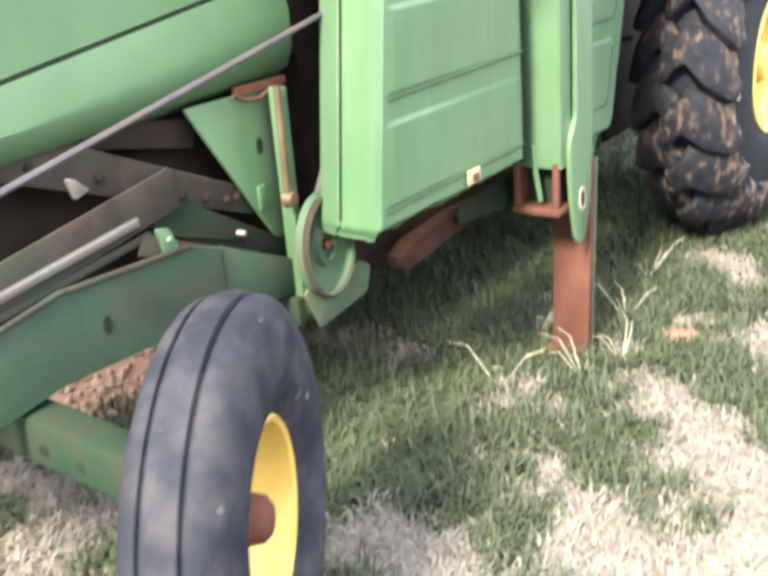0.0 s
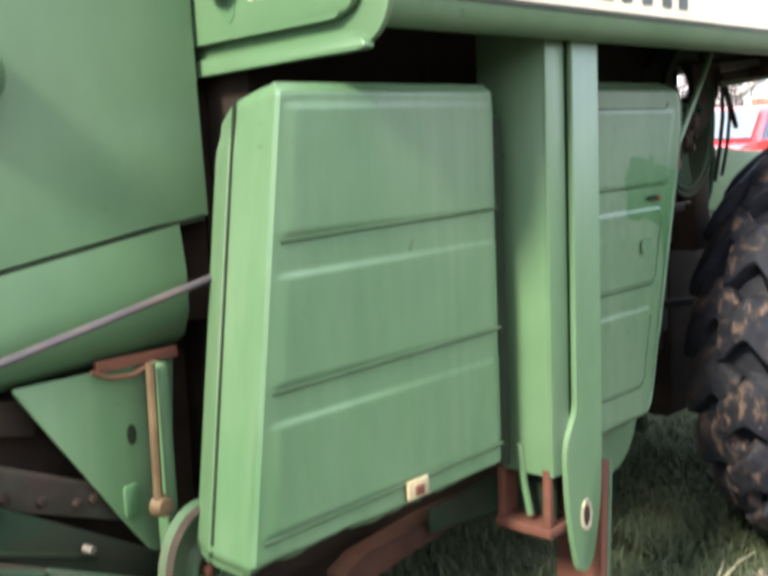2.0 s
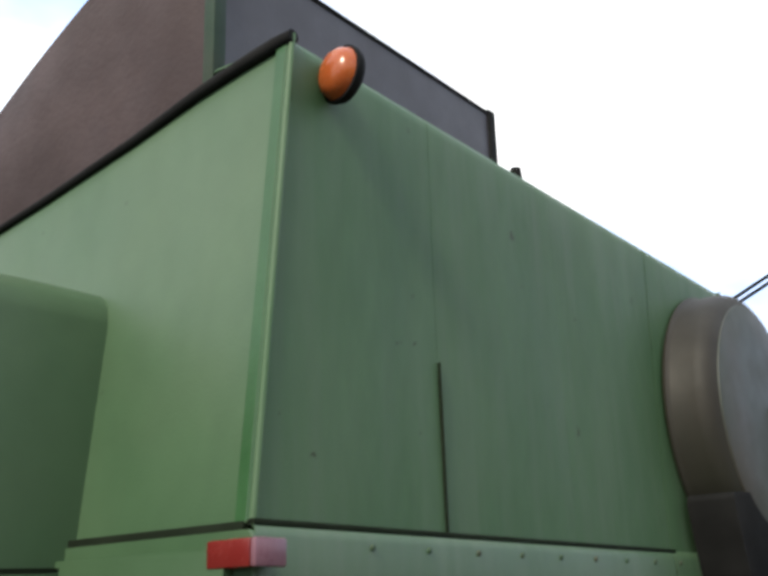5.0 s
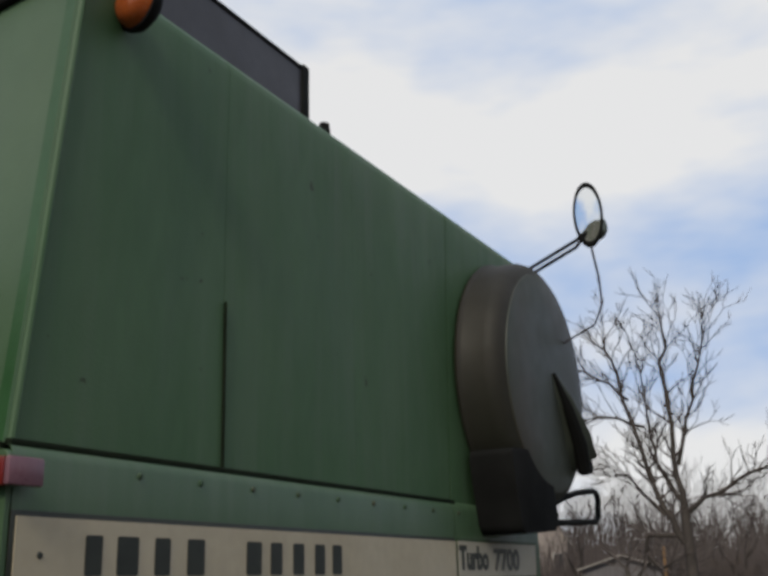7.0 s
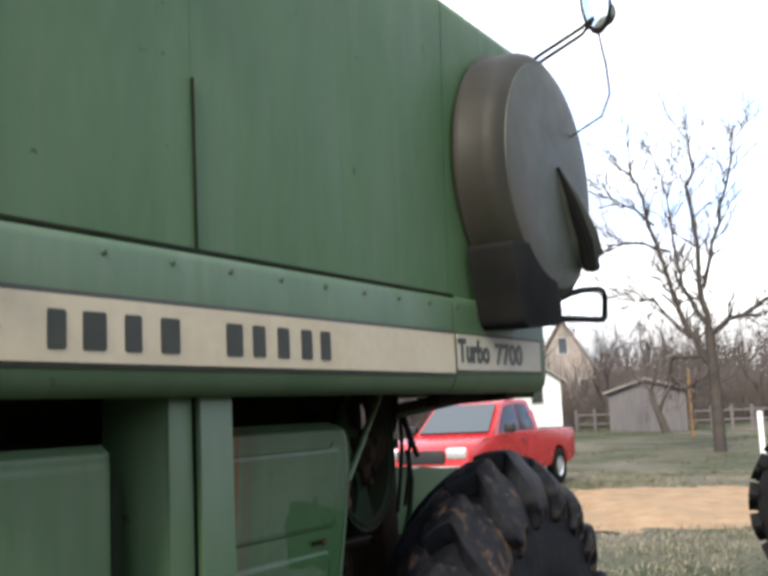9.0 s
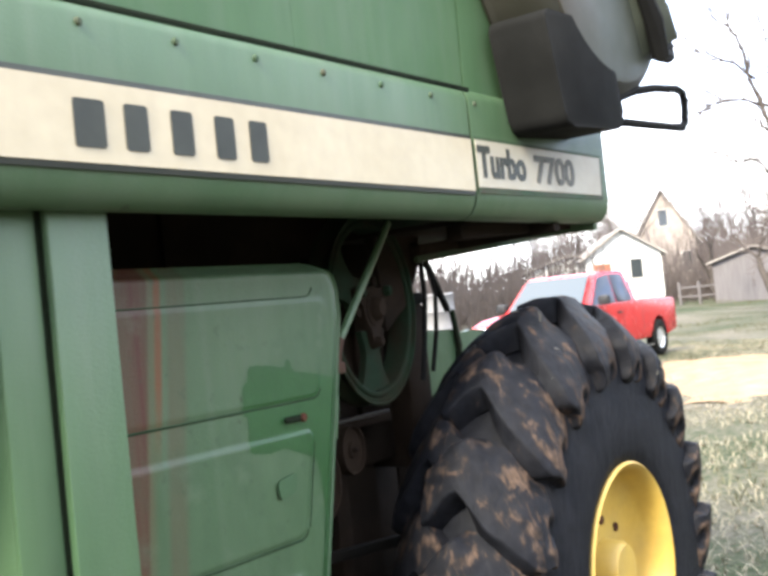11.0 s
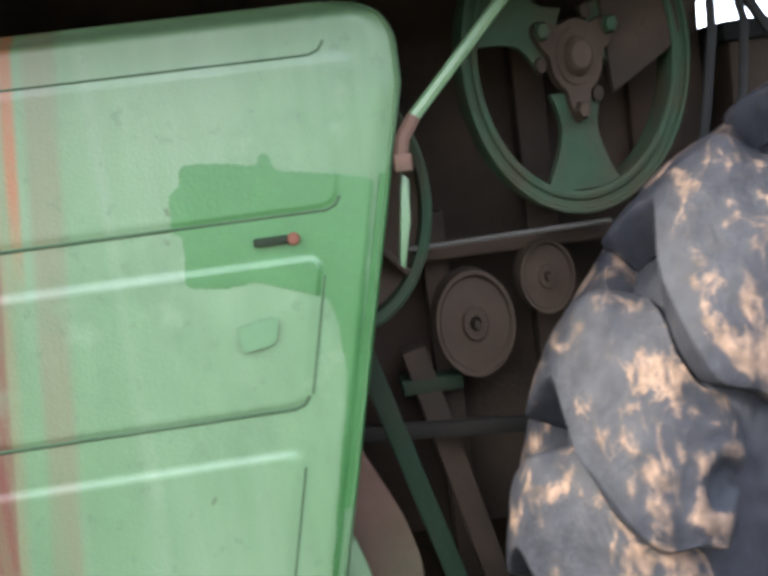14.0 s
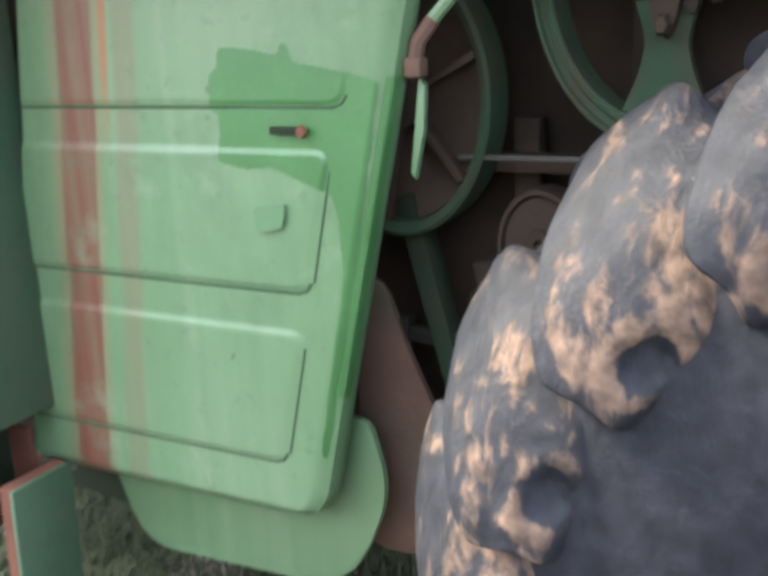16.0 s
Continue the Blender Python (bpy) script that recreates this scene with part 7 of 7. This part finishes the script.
def bare_tree(name, at, H, trunk_r, seed, label, fork=0.35, levels=5, spread=0.55, twigs=True, sides=5, lean=0.0, grow=0.75, taper=0.65, limbs=(), across=None):
    rnd = random.Random(seed)
    t = thing(name, label, "tree", at)
    wood, fine = B(), B()

    def limb(p, d, L, r, lev):
        pts, rad = [p], [r]
        k = 4 if lev < 3 else 3
        cur, q = p, d.copy()
        for i in range(k):
            q = (q + Vector((rnd.gauss(0, 0.16), rnd.gauss(0, 0.16), rnd.gauss(0.05, 0.10)))).normalized()
            cur = cur + q * (L / k)
            pts.append(cur)
            rad.append(r * (1 - 0.45 * (i + 1) / k))
        tube(wood if lev < 3 else fine, pts, rad, sides + 2 if lev == 0 else sides if lev < 3 else 3)
        if lev >= levels:
            return
        kids = 3 if lev < 2 else rnd.choice((2, 3, 3))
        for c in range(kids):
            a = rnd.uniform(0, 2 * math.pi) + c * 2.1
            s = spread * rnd.uniform(0.6, 1.3)
            side = q.orthogonal().normalized()
            side = Matrix.Rotation(a, 3, q) @ side
            nd = (q * math.cos(s) + side * math.sin(s) + Vector((0, 0, 0.12))).normalized()
            j = k if c == 0 else rnd.randint(max(1, k - 2), k)
            limb(pts[j], nd, L * rnd.uniform(0.55, 0.85) * (0.95 if lev else grow), max(0.014, rad[j] * taper * rnd.uniform(0.85, 1.15)), lev + 1)

    for r0, r1, *way in limbs:
        drift = rnd.uniform(-0.9, 0.9) if r0 < 0.13 else 0.0
        deep = Vector((-across.y, across.x, 0))
        n = len(way) // 2
        pts = [across * way[2 * i] * 0.88 + deep * drift * i / n + Vector((0, 0, way[2 * i + 1] * 0.86)) for i in range(n)]
        full, rad = [], []
        for i in range(n - 1):
            for s in range(3):
                wob = Vector((rnd.gauss(0, 0.05), rnd.gauss(0, 0.05), rnd.gauss(0, 0.05))) if r0 < 0.13 and (i or s) else Vector()
                full.append(pts[i].lerp(pts[i + 1], s / 3) + wob)
        full.append(pts[-1])
        rad = [r0 + (r1 - r0) * i / (len(full) - 1) for i in range(len(full))]
        tube(wood, full, rad, 7)
        if r0 < 0.13:
            for i in range(2, len(full)):
                for _ in range(3):
                    q = (full[i] - full[i - 1]).normalized()
                    side = Matrix.Rotation(rnd.uniform(0, 6.28), 3, q) @ q.orthogonal().normalized()
                    s = rnd.uniform(0.35, 0.95)
                    limb(full[i], (q * math.cos(s) + side * math.sin(s)).normalized(), rnd.uniform(0.55, 1.15), max(0.02, rad[i] * 0.5), 3)
    if not limbs:
        limb(Vector((0, 0, -0.2)), Vector((lean, 0, 1)).normalized(), H * fork, trunk_r, 0)
    part("trunk", wood, m_bark, t, "", 60)
    if len(fine.verts):
        part("crown", fine, m_twig, t, "fine bare twigs", 60)
    else:
        fine.free()
    return t


x, y = polar(11.9, 34)
TREE_LIMBS = ((0.21, 0.15, 0, -0.2, 0, 2.75, -0.05, 4.7), (0.12, 0.03, -0.05, 4.6, -0.24, 6.4, -0.24, 10.1, -0.2, 11.8), (0.075, 0.02, -0.1, 6.2, 0.37, 7.9, 1.04, 9.9, 1.3, 11.4),
         (0.12, 0.03, -0.15, 3.3, -0.8, 4.5, -1.35, 6.7, -2.1, 9.9, -2.4, 11.2), (0.09, 0.02, -0.12, 4.8, -0.86, 6.3, -1.0, 8.0, -1.3, 10.6), (0.10, 0.03, 0.05, 4.4, 1.2, 5.1, 2.45, 5.8, 3.6, 6.0),
         (0.07, 0.02, -0.75, 4.3, -1.96, 5.9, -2.9, 6.2), (0.08, 0.03, -0.2, 3.6, -1.4, 3.6, -1.65, 2.9, -1.0, 2.5, -0.5, 2.7), (0.06, 0.02, -1.2, 7.7, -2.7, 8.2, -3.4, 8.1), (0.05, 0.02, -1.7, 8.8, -2.6, 9.6, -3.4, 10.0))
az = radians(11.6)
bare_tree("bare_tree", (x, y, height(x, y)), 12.0, 0.2, 21, "tall leafless tree with upswept limbs", 0.225, 5, 0.60, True, 5, limbs=TREE_LIMBS, across=Vector((math.sin(az), -math.cos(az), 0)))
spots = ((17.6, 60, 9, 4), (14.6, 50, 8, 8), (19.5, 85, 13, 9), (9.3, 66, 9, 12), (7.4, 58, 8, 15), (23.5, 80, 12, 18), (28, 90, 12, 21), (33, 80, 11, 24), (39, 75, 9, 27), (46, 80, 10, 29), (5.5, 75, 9, 31),
         (3.5, 64, 10, 41), (6.6, 84, 13, 42), (8.4, 78, 12, 43), (10.4, 72, 11, 44), (12.6, 68, 12, 45), (13.4, 88, 14, 46), (15.4, 76, 12, 47), (16.6, 92, 14, 48), (18.4, 78, 12, 49), (20.8, 90, 13, 50), (22.2, 70, 11, 51), (24.5, 74, 12, 52), (11.3, 90, 13, 53), (4.6, 92, 13, 54))
for az, d, H, sd in spots:
    x, y = polar(az, d)
    bare_tree("bare_tree", (x, y, height(x, y)), H, 0.16 + 0.008 * H, sd, "leafless grey-brown tree at the edge of the pasture", 0.30, 5, 0.58, True, 4, 0.0, 0.9)


def brush(name, label, az0, az1, d0, d1, hmin, hmax, count, seed, strands=6, w=0.055, material=None):
    """A far tangle of bare stems and twigs."""
    rs = np.random.RandomState(seed)
    verts, faces = [], []
    for _ in range(count):
        az, d = rs.uniform(az0, az1), rs.uniform(d0, d1)
        x, y = polar(az, d)
        z = height(x, y)
        H = rs.uniform(hmin, hmax)
        for k in range(strands):
            a = rs.uniform(0, 2 * math.pi)
            px, py, pz = x + rs.uniform(-0.6, 0.6), y + rs.uniform(-0.6, 0.6), z + (H * rs.uniform(0, 0.55) if k else 0)
            L = H * rs.uniform(0.4, 1.0) * (1 if k == 0 else 0.6)
            o = rs.uniform(0.05, 0.45) if k else 0.1
            qx, qy, qz = px + math.cos(a) * L * o, py + math.sin(a) * L * o, pz + L
            i = len(verts)
            verts += [(px - w, py, pz), (px + w, py, pz), (px, py + w, pz), (qx, qy, qz)]
            faces += [(i, i + 1, i + 3), (i + 1, i + 2, i + 3), (i + 2, i, i + 3)]
    me = bpy.data.meshes.new(name)
    me.from_pydata(verts, [], faces)
    me.materials.append(material or m_twig)
    return tagged(new(name, me), label, "brush", kind="stuff")


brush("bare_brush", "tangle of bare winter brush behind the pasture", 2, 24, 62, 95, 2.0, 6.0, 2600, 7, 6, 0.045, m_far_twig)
brush("bare_hedge", "far leafless hedge line", 24, 72, 42, 80, 2.0, 5.0, 2600, 9)
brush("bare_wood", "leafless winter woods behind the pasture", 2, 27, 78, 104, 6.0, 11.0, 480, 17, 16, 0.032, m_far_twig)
